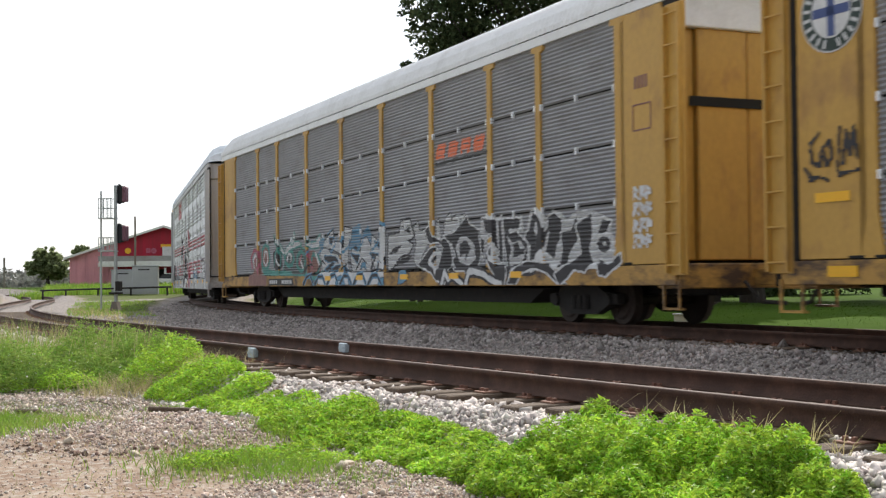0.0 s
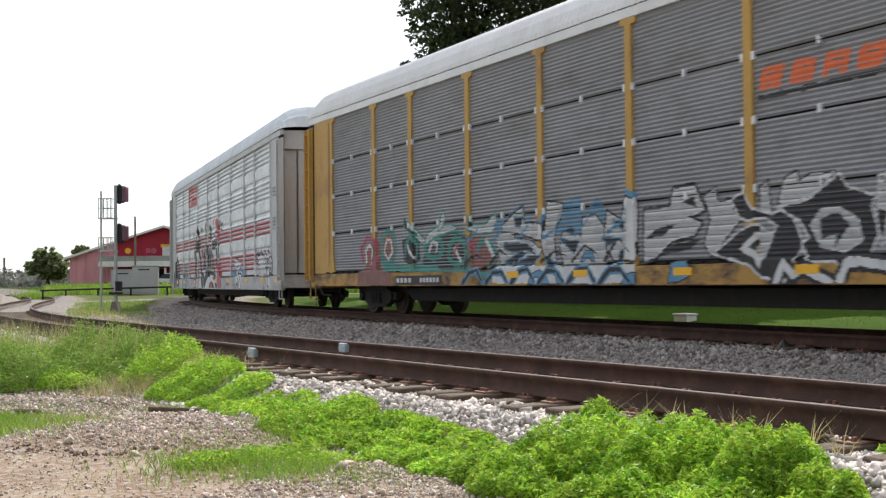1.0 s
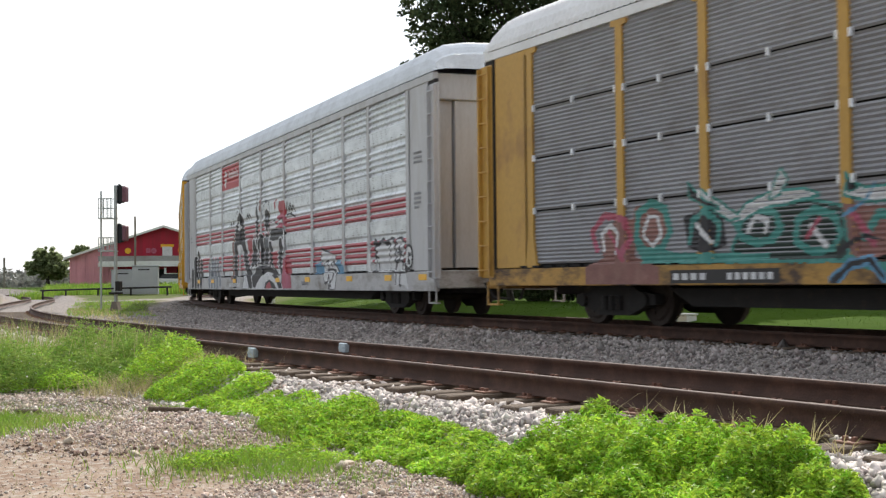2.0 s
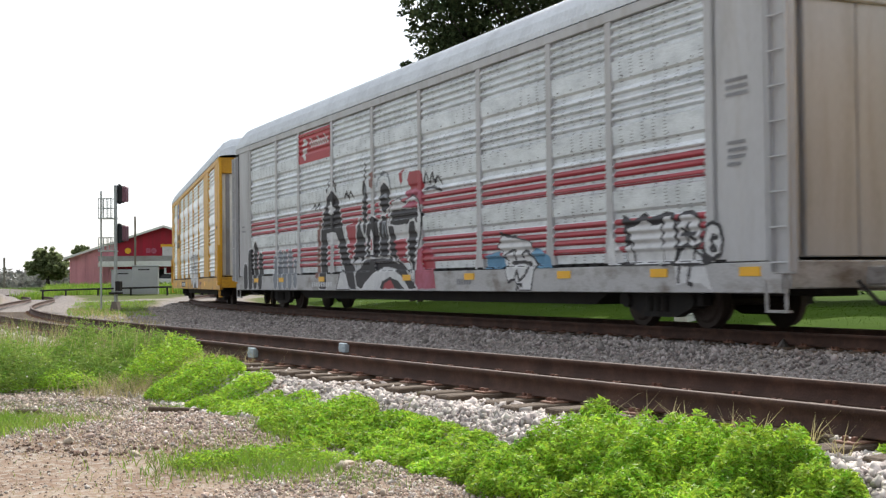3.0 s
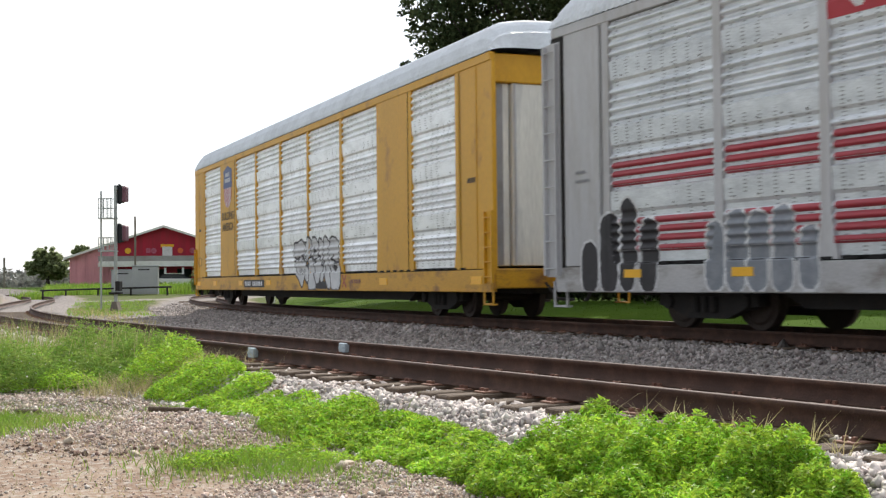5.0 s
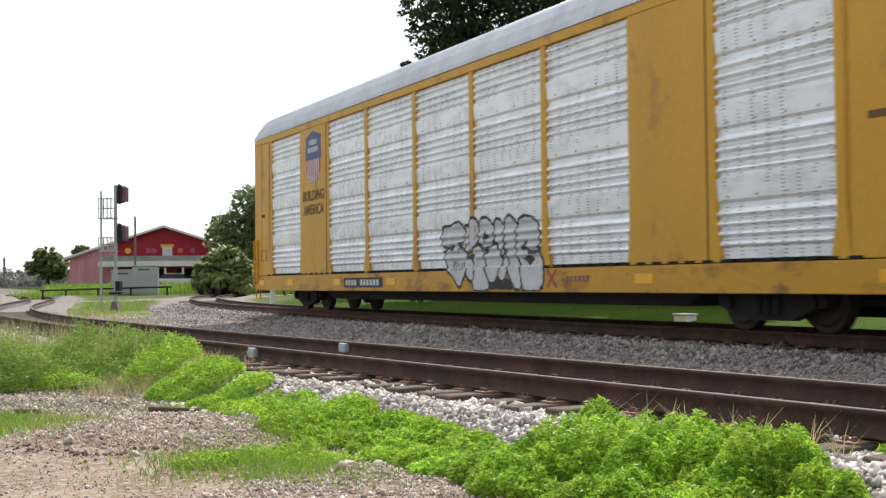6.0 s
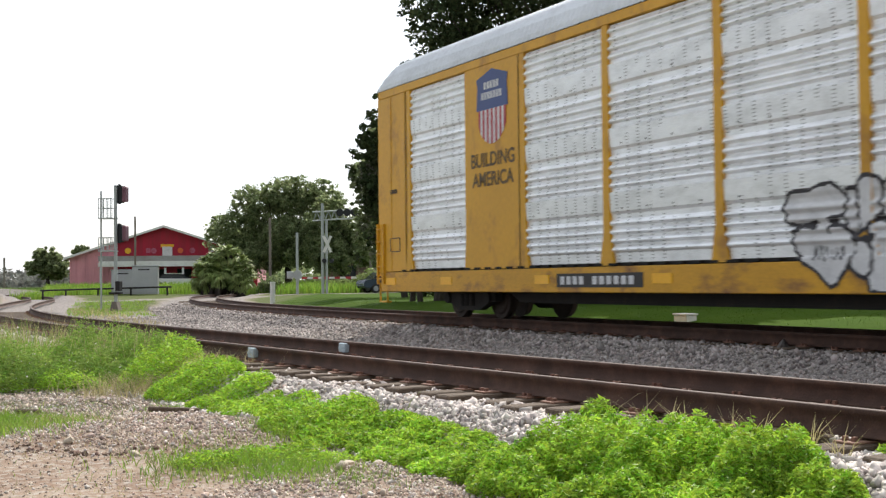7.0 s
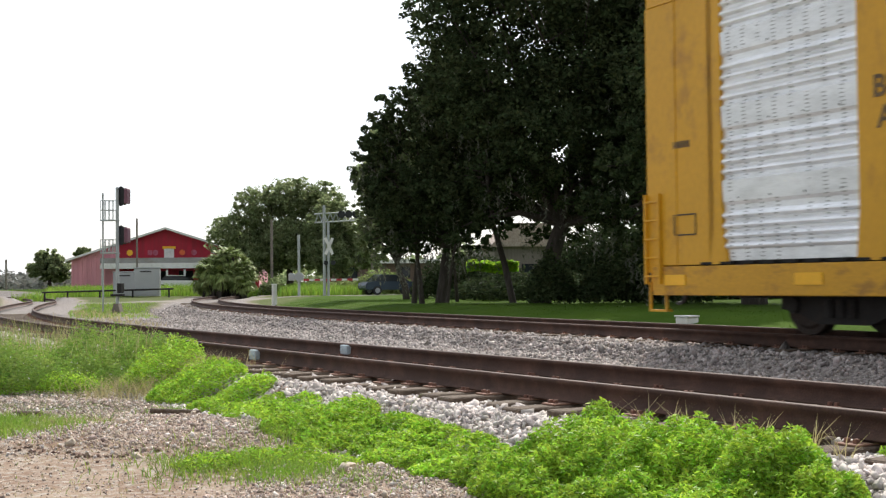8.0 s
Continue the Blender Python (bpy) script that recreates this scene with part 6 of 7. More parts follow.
x = RNG.uniform(-4.4, -1.5, 220)
y = 10.22 - 0.12 * (x + 2) + 0.05 * np.sin(x * 5) + RNG.normal(0, 0.05, 220)
stones("rubble", x, y, 0.017, "clod", "dark earth clods along the edge of a wheel rut", 0.3)


def big_rock(x, y, r, material, label, name="rock"):
    bm = bmesh.new()
    bmesh.ops.create_icosphere(bm, subdivisions=2, radius=r)
    rr = random.Random(int(x * 100))
    for v in bm.verts:
        v.co *= 0.8 + 0.35 * rr.random()
        v.co.z *= 0.6
    ob = new(name, mesh_of(name, bm, material))
    ob.location = (x, y, gz(x, y) + r * 0.35)
    tagged(ob, label, "rock")


big_rock(1.72, 9.1, 0.11, "white", "large pale limestone lump beside the rail")
big_rock(-0.72, 9.5, 0.05, "rubble", "brown stone lying in the gravel")
big_rock(-0.5, 9.6, 0.045, "rubble", "brown stone lying in the gravel")
for bx, by, ln, tr in ((-2.9, 13.6, 0.27, 14), (-4.3, 13.1, 0.13, 35)):
    bm = bmesh.new()
    box(bm, -ln, ln, -0.035, 0.035, 0.0, 0.05, 0.012)
    ob = new("wood_scrap", mesh_of("wood_scrap", bm, "tie"))
    ob.matrix_basis = pose(bx, by, gz(bx, by) + 0.01, 3, 4, tr)
    tagged(ob, "dark weathered wood scrap on the dirt", "wood scrap")

# ------------------------------------------------------------------ weeds and grass near the viewer
WEEDS = ((0.55, 8.15, 0.42, 0.55, 0.36, 5200), (0.92, 8.35, 0.5, 0.6, 0.52, 8200), (1.35, 7.9, 0.5, 0.5, 0.46, 7000), (1.75, 7.35, 0.45, 0.45, 0.38, 6000), (1.98, 6.85, 0.28, 0.35, 0.30, 3600), (1.15, 7.45, 0.6, 0.4, 0.30, 6000),
         (1.55, 6.95, 0.5, 0.4, 0.26, 4000), (2.0, 7.75, 0.12, 0.12, 0.2, 500), (2.72, 7.7, 0.1, 0.1, 0.16, 300), (1.08, 9.1, 0.16, 0.2, 0.3, 900))
for i, (cx, cy, rx, ry, h, n) in enumerate(WEEDS):
    leaves("weed_bush", mound(cx, cy, rx, ry, h * 0.96, int(n * 2.1)), 0.023, "leaf", "bright green leafy weed bush beside the track", "weeds", long=3.4)
for cx, cy, rx, ry, h, n in ((-1.15, 11.6, 0.55, 0.6, 0.30, 4600), (-0.65, 10.9, 0.45, 0.45, 0.2, 2600), (-0.25, 10.1, 0.45, 0.5, 0.16, 2600), (0.12, 9.3, 0.4, 0.45, 0.16, 2400), (-1.75, 12.8, 0.5, 0.5, 0.16, 2000), (-0.95, 11.1, 0.4, 0.4, 0.24, 2600), (-0.42, 10.45, 0.4, 0.4, 0.22, 2600), (0.0, 9.65, 0.4, 0.4, 0.22, 2600), (0.32, 8.8, 0.3, 0.4, 0.26, 2400), (-1.5, 12.3, 0.35, 0.4, 0.22, 1800), (-2.1, 13.4, 0.4, 0.4, 0.2, 1600), (-3.0, 15.3, 0.6, 0.7, 0.40, 4600), (-2.4, 14.2, 0.5, 0.5, 0.22, 2600), (-3.7, 16.6, 0.55, 0.8, 0.62, 4600)):
    leaves("weed_bush", mound(cx, cy, rx, ry, h * 1.0, int(n * 1.9)), 0.024, "leaf", "bright green leafy weeds at the edge of the gravel", "weeds", long=3.2)
for cx, cy, rx, ry, h, n in ((-5.6, 17.4, 0.8, 0.9, 0.66, 7200), (-6.5, 18.0, 0.9, 0.9, 0.75, 6600), (-4.7, 17.5, 0.6, 0.7, 0.58, 5200), (-7.3, 20.0, 1.4, 1.3, 0.72, 6200), (-5.4, 19.4, 0.9, 1.0, 0.66, 5200), (-4.3, 18.6, 0.5, 0.7, 0.62, 3200), (-5.2, 18.2, 0.35, 0.35, 0.98, 1500), (-6.3, 17.6, 0.3, 0.3, 0.9, 1300), (-4.6, 18.0, 0.3, 0.3, 0.85, 1300), (-7.2, 18.6, 0.4, 0.4, 0.95, 1600)):
    leaves("weed_bush", mound(cx, cy, rx, ry, h * RNG.uniform(0.85, 1.15), int(n * 1.5)), 0.026, "leaf2", "dull green weeds with long grass among them", "weeds", long=3.2)
for cx, cy, rx, ry, h, n in ((-1.35, 9.95, 0.4, 0.35, 0.16, 1500), (-1.8, 9.65, 0.3, 0.22, 0.12, 800), (-0.95, 9.75, 0.3, 0.25, 0.12, 700), (-1.15, 10.15, 0.22, 0.22, 0.2, 600), (-4.9, 16.7, 0.5, 0.35, 0.34, 2600), (-5.9, 16.8, 0.4, 0.3, 0.3, 1800)):
    leaves("weed_bush", mound(cx, cy, rx, ry, h, n), 0.021, "leaf", "low green weeds spreading over the dirt", "weeds", long=3.2)
flowers = np.concatenate([mound(cx, cy, rx, ry, h, 90) for cx, cy, rx, ry, h in ((-5.6, 17.3, 0.8, 0.9, 0.70), (-4.7, 17.4, 0.6, 0.7, 0.62), (-6.5, 17.9, 0.9, 0.9, 0.78))])
leaves("wild_flowers", flowers, 0.014, "white", "tiny white flowers among the weeds", "flowers", long=1.2)
x, y = RNG.uniform(-10.5, -3.9, 3600), RNG.uniform(17.6, 26, 3600)
k = (y > 17 + 0.25 * np.sin(x * 3)) & (track_dist(SIDING, x, y) > 1.9)
blades("long_grass", x[k], y[k], 0.72, "grass", "long green and yellow grass by the track", 0.006)
x, y = RNG.uniform(-9.5, -4.1, 1900), RNG.uniform(17.6, 23, 1900)
k = track_dist(SIDING, x, y) > 1.7
blades("dry_grass", x[k], y[k], 0.88, "straw", "dry seeding grass stems among the weeds", 0.004)
x, y = RNG.uniform(-26, -8, 9000), RNG.uniform(26, 60, 9000)
k = (track_dist(SIDING, x, y) > 2.0) | ((track_dist(SIDING, x, y) < -2.4) & (track_dist(MAIN, x, y) > 4.5) & (y > 34))
blades("rough_grass", x[k], y[k], 0.22, "straw", "thin dry grass on the verge", 0.012)
x, y = RNG.uniform(-25, -10, 16000), RNG.uniform(48, 84, 16000)
k = (track_dist(SIDING, x, y) < -2.2) & (track_dist(MAIN, x, y) > 3.2) & (road_cover(x, y) < 0.3) & (wobble(x, y, 0.35) > -0.5)
blades("rough_grass", x[k], y[k], 0.16, "grass", "short rough grass round the signal", 0.012)
for cx, cy, r, n, h, m_ in ((-4.5, 11.9, 0.95, 5200, 0.13, "grass"), (-3.9, 12.4, 0.5, 1200, 0.08, "straw"), (-4.2, 9.2, 0.7, 1800, 0.08, "grass"), (-1.6, 9.75, 0.8, 1500, 0.13, "grass"), (-1.1, 9.2, 0.5, 900, 0.1, "grass"), (-2.3, 8.7, 0.9, 350, 0.05, "straw"), (-3.2, 10.6, 1.0, 500, 0.05, "straw"), (-0.6, 8.8, 0.6, 250, 0.08, "grass"), (-3.0, 13.9, 0.3, 300, 0.1, "grass"), (-1.2, 11.2, 0.6, 300, 0.2, "grass"), (-3.6, 16.2, 0.9, 1500, 0.3, "straw")):
    g = RNG.normal(size=(n, 2)) * r * 0.5
    blades("grass_tuft", cx + g[:, 0], cy + g[:, 1], h, m_, "thin grass growing through the dirt", 0.004, 0.9)
for s, off in ((-1.1, 1.15), (-0.7, 1.2), (-0.2, 1.12), (0.15, 1.2), (0.55, 1.15), (0.9, 1.25), (-1.4, 1.2), (-0.45, 1.3)):
    px, py, _ = on(SIDING, s, off)
    g = RNG.normal(size=(14, 2)) * 0.02
    blades("dry_weed", px + g[:, 0], py + g[:, 1], 0.26, "straw", "dry spreading weed stalk beside the rail", 0.004, 0.9, "weeds")
# lawn and verge beyond the main line
x, y = along(MAIN, 26000, -46, 12, -16, -2.7, 1.0)
k = (x > -9.5) & (y < 84)
blades("lawn", x[k], y[k], 0.05, "lawn", "mown green lawn behind the tracks", 0.008)
x, y = RNG.uniform(-34, -6.5, 14000), RNG.uniform(99, 114, 14000)
blades("tall_grass", x, y, 0.8, "grass", "tall green grass in front of the red building", 0.03)
x, y = RNG.uniform(-12, -6.2, 4000), RNG.uniform(90, 104, 4000)
blades("tall_grass", x, y, 0.8, "grass", "tall green grass beside the crossing road", 0.03)


# ------------------------------------------------------------------ trees
def limb_tube(bm, pts, r0, r1, seg=7):
    pts = [Vector(p) for p in pts]
    rings = []
    for i, p in enumerate(pts):
        d = (pts[min(i + 1, len(pts) - 1)] - pts[max(i - 1, 0)]).normalized()
        q = d.to_track_quat("Z", "Y")
        r = r0 + (r1 - r0) * i / (len(pts) - 1)
        rings.append([bm.verts.new(p + q @ Vector((r * math.cos(a), r * math.sin(a), 0))) for a in (2 * math.pi * k / seg for k in range(seg))])
    for a, b in zip(rings, rings[1:]):
        for k in range(seg):
            bm.faces.new((a[k], a[(k + 1) % seg], b[(k + 1) % seg], b[k]))


def tree(name, label, x, y, height, trunk_h, r, lobes, n, leaf, material, seed, trunk_r=0.3, moss=0, lean=(0, 0), stems=()):
    """A tapered trunk with limbs that reach into the lobes of an uneven crown. lobes: (dx, dy, z, rx, rz)."""
    rr = random.Random(seed)
    base = Vector((x, y, gz(x, y) - 0.1))
    root = thing(name, label, "tree")
    root.location = base
    bm = bmesh.new()
    fork = Vector((lean[0], lean[1], trunk_h))
    limb_tube(bm, [(0, 0, 0), (fork.x * 0.3 + 0.06, fork.y * 0.3, trunk_h * 0.4), (fork.x * 0.7, fork.y * 0.7 + 0.05, trunk_h * 0.75), fork], trunk_r * 1.25, trunk_r * 0.8, 10)
    for sx, sy, tx in stems:
        limb_tube(bm, [(sx, sy, 0), (sx + tx * 0.3, sy, trunk_h * 0.5), (sx + tx * 0.7, sy * 0.8, trunk_h), (sx + tx, sy * 0.5, trunk_h * 1.9)], trunk_r * rr.uniform(0.4, 0.65), trunk_r * 0.25, 8)
    for dx, dy, z, rx, rz in lobes:
        end = Vector((dx, dy, z))
        m1 = fork.lerp(end, 0.4) + Vector((rr.uniform(-0.4, 0.4), rr.uniform(-0.4, 0.4), 0.35))
        limb_tube(bm, [fork, m1, end], trunk_r * 0.55, trunk_r * 0.12)
        for _ in range(4):
            e2 = end + Vector((rr.uniform(-1, 1) * rx * 0.8, rr.uniform(-1, 1) * rx * 0.8, rr.uniform(-0.5, 0.8) * rz))
            limb_tube(bm, [m1.lerp(end, rr.random()), m1.lerp(e2, 0.6) + Vector((0, 0, 0.2)), e2], trunk_r * 0.2, trunk_r * 0.05, 5)
    bmesh.ops.recalc_face_normals(bm, faces=bm.faces)
    part("trunk", bm, "bark", root)
    vol = np.array([l[3] ** 2 * l[4] for l in lobes])
    pts = []
    for l, share_n in zip(lobes, (n * vol / vol.sum()).astype(int)):
        dx, dy, z, rx, rz = l
        clumps = max(10, int(share_n / 34))
        d = RNG.normal(size=(clumps, 3))
        d /= np.linalg.norm(d, axis=1)[:, None]
        c = d * (RNG.random(clumps) ** 0.4)[:, None] * np.array([rx, rx, rz]) * 0.95
        cr = RNG.uniform(0.07, 0.20, clumps) * rx
        who = RNG.integers(0, clumps, share_n)
        off = RNG.normal(size=(share_n, 3))
        off *= (RNG.random(share_n) ** 0.33)[:, None] / np.linalg.norm(off, axis=1)[:, None]
        p = c[who] + off * cr[who][:, None] * np.array([1, 1, 0.75])
        pts.append(p + np.array([dx, dy, z]))
    crown = leaves("crown", np.concatenate(pts), leaf, material, "", "", up=0.8, long=1.7, parent=root)
    if moss:
        k = RNG.integers(0, len(lobes), moss)
        lb = np.array([(l[0], l[1], l[2], l[3], l[4]) for l in lobes])[k]
        a = RNG.uniform(0, 2 * np.pi, moss)
        q = np.sqrt(RNG.random(moss)) * 0.9
        p = np.stack([lb[:, 0] + np.cos(a) * q * lb[:, 3], lb[:, 1] + np.sin(a) * q * lb[:, 3], lb[:, 2] - lb[:, 4] * np.sqrt(1 - q * q) * 0.85], -1)
        ln = RNG.uniform(0.4, 1.5, moss)
        st = np.repeat(np.arange(moss), 14)
        tt = RNG.random(len(st))
        m_pts = p[st] + np.stack([RNG.normal(0, 0.09, len(st)) * (1 - tt), RNG.normal(0, 0.09, len(st)) * (1 - tt), -tt * ln[st]], -1)
        leaves("moss", m_pts, 0.10, "moss", "grey hanging moss", "", up=0.1, long=4.5, parent=root, droop=1.2)
    return root


# the two mossy oaks behind the main line and their smaller neighbours
tree("oak_tree", "large dark green oak hung with grey moss behind the track", 3.7, 49.5, 15, 3.2, 7,
     tuple((dx + 1.6, dy, z, rx, rz) for dx, dy, z, rx, rz in ((-3.9, -0.5, 8.6, 2.6, 2.4), (-4.6, 0, 11.4, 2.5, 2.4), (-1.5, -1.5, 6.4, 2.8, 2.0), (0.5, 0.5, 9.0, 4.0, 3.0), (3.5, 0, 7.0, 3.2, 2.6), (4.5, 1, 10.5, 3.6, 2.8), (0.5, 0, 12.6, 4.2, 2.6), (-4.6, 1.5, 5.4, 1.9, 1.6), (1.6, -1.0, 4.4, 1.9, 1.4), (4.6, -0.6, 4.2, 2.0, 1.7), (2.6, 2.0, 5.6, 2.6, 2.0), (-2.6, -0.6, 5.0, 1.9, 1.2), (3.6, -1.2, 2.9, 1.4, 1.5), (-0.3, -0.9, 4.7, 1.5, 1.2), (1.2, -0.7, 5.6, 1.5, 1.2), (0.6, 0.8, 3.9, 1.4, 1.0), (-1.0, 1.6, 3.4, 1.7, 1.2), (-3.6, 0.6, 13.4, 2.4, 2.0), (-4.0, 0.4, 3.4, 1.5, 1.5))), 160000, 0.095, "treeleaf", 1, 0.34, 260, (0.9, 0), ((-1.0, 0.5, -1.1),))
tree("oak_tree", "tall dark oak with several thin trunks on the lawn", -0.2, 52.5, 12, 2.4, 5,
     ((-1.6, 0, 4.4, 1.7, 1.6), (-2.7, 0.5, 6.0, 1.2, 1.6), (0.6, -0.3, 4.6, 2.2, 1.9), (-0.6, 0.6, 3.2, 1.4, 1.0), (1.9, 0.4, 5.0, 1.6, 1.2), (-2.2, 0.2, 3.0, 1.0, 1.1), (1.0, -0.4, 2.6, 1.0, 0.8), (1.0, 0, 7.4, 2.6, 2.4), (0.9, 0, 9.0, 1.8, 1.5), (2.6, 0, 5.2, 2.2, 1.8), (-1.2, -0.4, 2.5, 0.9, 0.9), (-1.7, 0.3, 7.8, 1.3, 1.4), (-2.5, 0.3, 6.5, 1.1, 1.1), (-2.1, 0.3, 5.0, 1.1, 1.2), (-0.6, 0, 9.2, 1.2, 1.3)), 105000, 0.085, "treeleaf", 2, 0.2, 200, (0.3, 0), ((-1.1, 0.4, 0.3), (-0.75, -0.2, -0.35), (0.28, -0.8, 0.5), (0.72, 0.5, -0.3)))
tree("oak_tree", "dark mossy oak close behind the track", 10.5, 43.0, 14, 3.6, 6,
     ((-3.2, 0, 5.2, 2.2, 1.7), (-2.0, 0.5, 8.2, 2.8, 2.4), (1.0, 0, 6.4, 3.2, 2.4), (3.0, 0, 9.2, 3.2, 2.6), (-0.5, 0, 11.2, 3.4, 2.6), (5.5, 0.0, 5.4, 2.8, 2.0), (-4.4, 0.4, 3.4, 1.5, 1.5), (-1.2, 1.0, 4.0, 2.0, 1.4), (2.2, 0, 3.8, 2.0, 1.5), (-3.4, -0.6, 2.2, 1.0, 1.2), (-0.2, -0.5, 2.6, 1.2, 1.1)), 95000, 0.095, "treeleaf", 3, 0.36, 200, (-0.5, 0))
# this sapling takes the haze-lightened leaf colour too
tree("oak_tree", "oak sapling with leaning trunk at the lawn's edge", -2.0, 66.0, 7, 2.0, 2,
     ((-0.8, 0, 4.3, 1.6, 1.5), (0.9, 0, 4.9, 1.8, 1.7), (-1.4, 0.4, 6.4, 1.6, 1.5), (0.2, 0, 7.6, 2.0, 1.6), (-0.9, 0, 8.4, 1.3, 1.2), (-1.6, -0.4, 3.2, 1.2, 1.4), (-1.9, 0.2, 4.6, 1.0, 1.2)), 34000, 0.10, "hazeleaf", 4, 0.16, 60, (-0.5, 0))
# crown made denser to throw more shade on the lawn
tree("oak_tree", "thick dark oak shading the hedge", 17.0, 46.0, 14, 3.4, 6,
     ((-3.5, 0, 5.4, 2.6, 2.0), (-2.2, 0.5, 9.0, 3.2, 2.6), (2.0, 0, 7.0, 3.6, 2.6), (3.5, 0, 10.2, 3.2, 2.6), (0, 0, 6.0, 3.4, 2.4), (0.5, -0.5, 11.5, 3.4, 2.2)), 60000, 0.15, "treeleaf", 14, 0.36, 60)
# added oak with its trunk out of view; its crown blocks sun from the lawn
tree("oak_tree", "unseen oak added to shade the lawn", 14.2, 37.0, 12, 3.4, 5,
     ((-2.6, 0, 6.0, 2.4, 1.9), (1.8, 0, 6.4, 2.8, 2.2), (-0.6, 0.5, 9.0, 3.0, 2.4), (3.0, 0.5, 9.0, 2.6, 2.2), (0, 0.5, 5.2, 2.6, 1.8), (-3.6, 0.8, 8.4, 2.2, 2.0), (4.6, 0, 6.0, 2.4, 2.0), (-5.4, 0.4, 6.4, 2.4, 1.8), (-5.0, 1.4, 8.4, 2.6, 2.0), (-2.6, -1.2, 4.6, 1.8, 1.3), (-3.8, -0.6, 6.6, 2.2, 1.6), (-6.6, 1.8, 7.2, 1.8, 1.5)), 110000, 0.13, "treeleaf", 15, 0.34, 40)
# far row behind the crossing, leaf colour lightened to stand for haze
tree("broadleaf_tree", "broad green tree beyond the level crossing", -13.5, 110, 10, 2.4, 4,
     ((-4.9, 0, 4.9, 2.4, 2.2), (-2.6, 0, 7.2, 2.5, 2.3), (0.2, 0, 8.1, 2.5, 2.1), (0.6, -1, 4.2, 3.2, 2.6), (-2.4, -0.5, 3.4, 2.8, 2.2), (2.8, 0, 7.7, 2.3, 2.1)), 60000, 0.12, "hazeleaf", 5, 0.3)
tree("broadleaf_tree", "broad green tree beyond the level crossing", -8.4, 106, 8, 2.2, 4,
     ((-1.2, 0, 4.0, 2.2, 2.2), (1.0, 0, 4.6, 2.0, 1.9), (-1.0, 0, 6.6, 1.8, 1.9), (2.2, 0.4, 3.4, 1.7, 1.7), (-0.6, -0.5, 3.0, 2.4, 1.9), (-1.6, 0, 5.6, 1.9, 1.8)), 36000, 0.12, "hazeleaf", 6, 0.28)
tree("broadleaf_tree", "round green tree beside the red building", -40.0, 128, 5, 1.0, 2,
     ((-0.8, 0, 2.2, 1.6, 1.3), (0.9, 0, 2.1, 1.7, 1.3), (0.0, 0, 3.2, 1.5, 1.1)), 11000, 0.16, "hazeleaf", 7, 0.22)
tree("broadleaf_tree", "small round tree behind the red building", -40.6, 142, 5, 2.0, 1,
     ((0.0, 0, 3.9, 1.2, 1.1), (0.9, 0, 3.3, 0.9, 0.8)), 3600, 0.16, "hazeleaf", 8, 0.16)
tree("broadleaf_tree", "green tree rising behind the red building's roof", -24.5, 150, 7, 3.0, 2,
     ((0, 0, 4.9, 2.2, 1.9), (2.6, 0, 5.0, 2.2, 1.8)), 6000, 0.25, "hazeleaf", 9, 0.22)


def shrub(name, label, x, y, rx, h, n, leaf, material, category="shrub"):
    pts = mound(x, y, rx, rx * 0.8, h, n, 0.5)
    leaves(name, pts, leaf, material, label, category, kind="", long=2.0)


shrub("shrub", "dense green shrub in front of the far trees", -13.6, 100, 1.2, 1.4, 2200, 0.13, "hazeleaf")
shrub("shrub", "tangled green shrub behind the lawn", -4.8, 96, 2.4, 1.9, 9000, 0.12, "palmleaf")
shrub("shrub", "tangled green shrub behind the lawn", -7.4, 97, 2.2, 1.1, 6000, 0.12, "palmleaf")
shrub("hedge", "dark clipped hedge under the oaks", 4.2, 60.0, 4.2, 1.45, 12000, 0.10, "treeleaf", "hedge")
shrub("hedge", "dark clipped hedge under the oaks", 11.5, 56.0, 4.0, 2.0, 12000, 0.11, "treeleaf", "hedge")
shrub("hedge", "dark tangled undergrowth behind the oaks", 1.2, 67.0, 3.0, 2.6, 12000, 0.11, "treeleaf", "hedge")
shrub("hedge", "dark tangled undergrowth behind the oaks", 9.0, 64.0, 4.2, 4.6, 26000, 0.11, "treeleaf", "hedge")
shrub("hedge", "dark tangled undergrowth behind the oaks", 15.5, 60.0, 4.6, 4.8, 24000, 0.11, "treeleaf", "hedge")
shrub("shrub", "dark shrub at the foot of the oak", 4.0, 47.8, 0.95, 2.1, 6000, 0.08, "treeleaf")
shrub("shrub", "dark shrub at the foot of the oak", 6.3, 47.6, 1.3, 1.8, 7000, 0.08, "treeleaf")
shrub("shrub", "dark shrub at the foot of the oak", 8.4, 47.0, 1.5, 1.3, 3000, 0.09, "treeleaf")
x, y = RNG.uniform(1.0, 3.2, 6000), RNG.uniform(55.3, 56.6, 6000)
leaves("climber_top", np.stack([x, y, 1.32 + 0.34 * RNG.random(6000) + 0.1 * wobble(x, y, 2)], -1), 0.09, "leaf", "sunlit bright green climber along the hedge top", "climber", kind="", long=1.6)


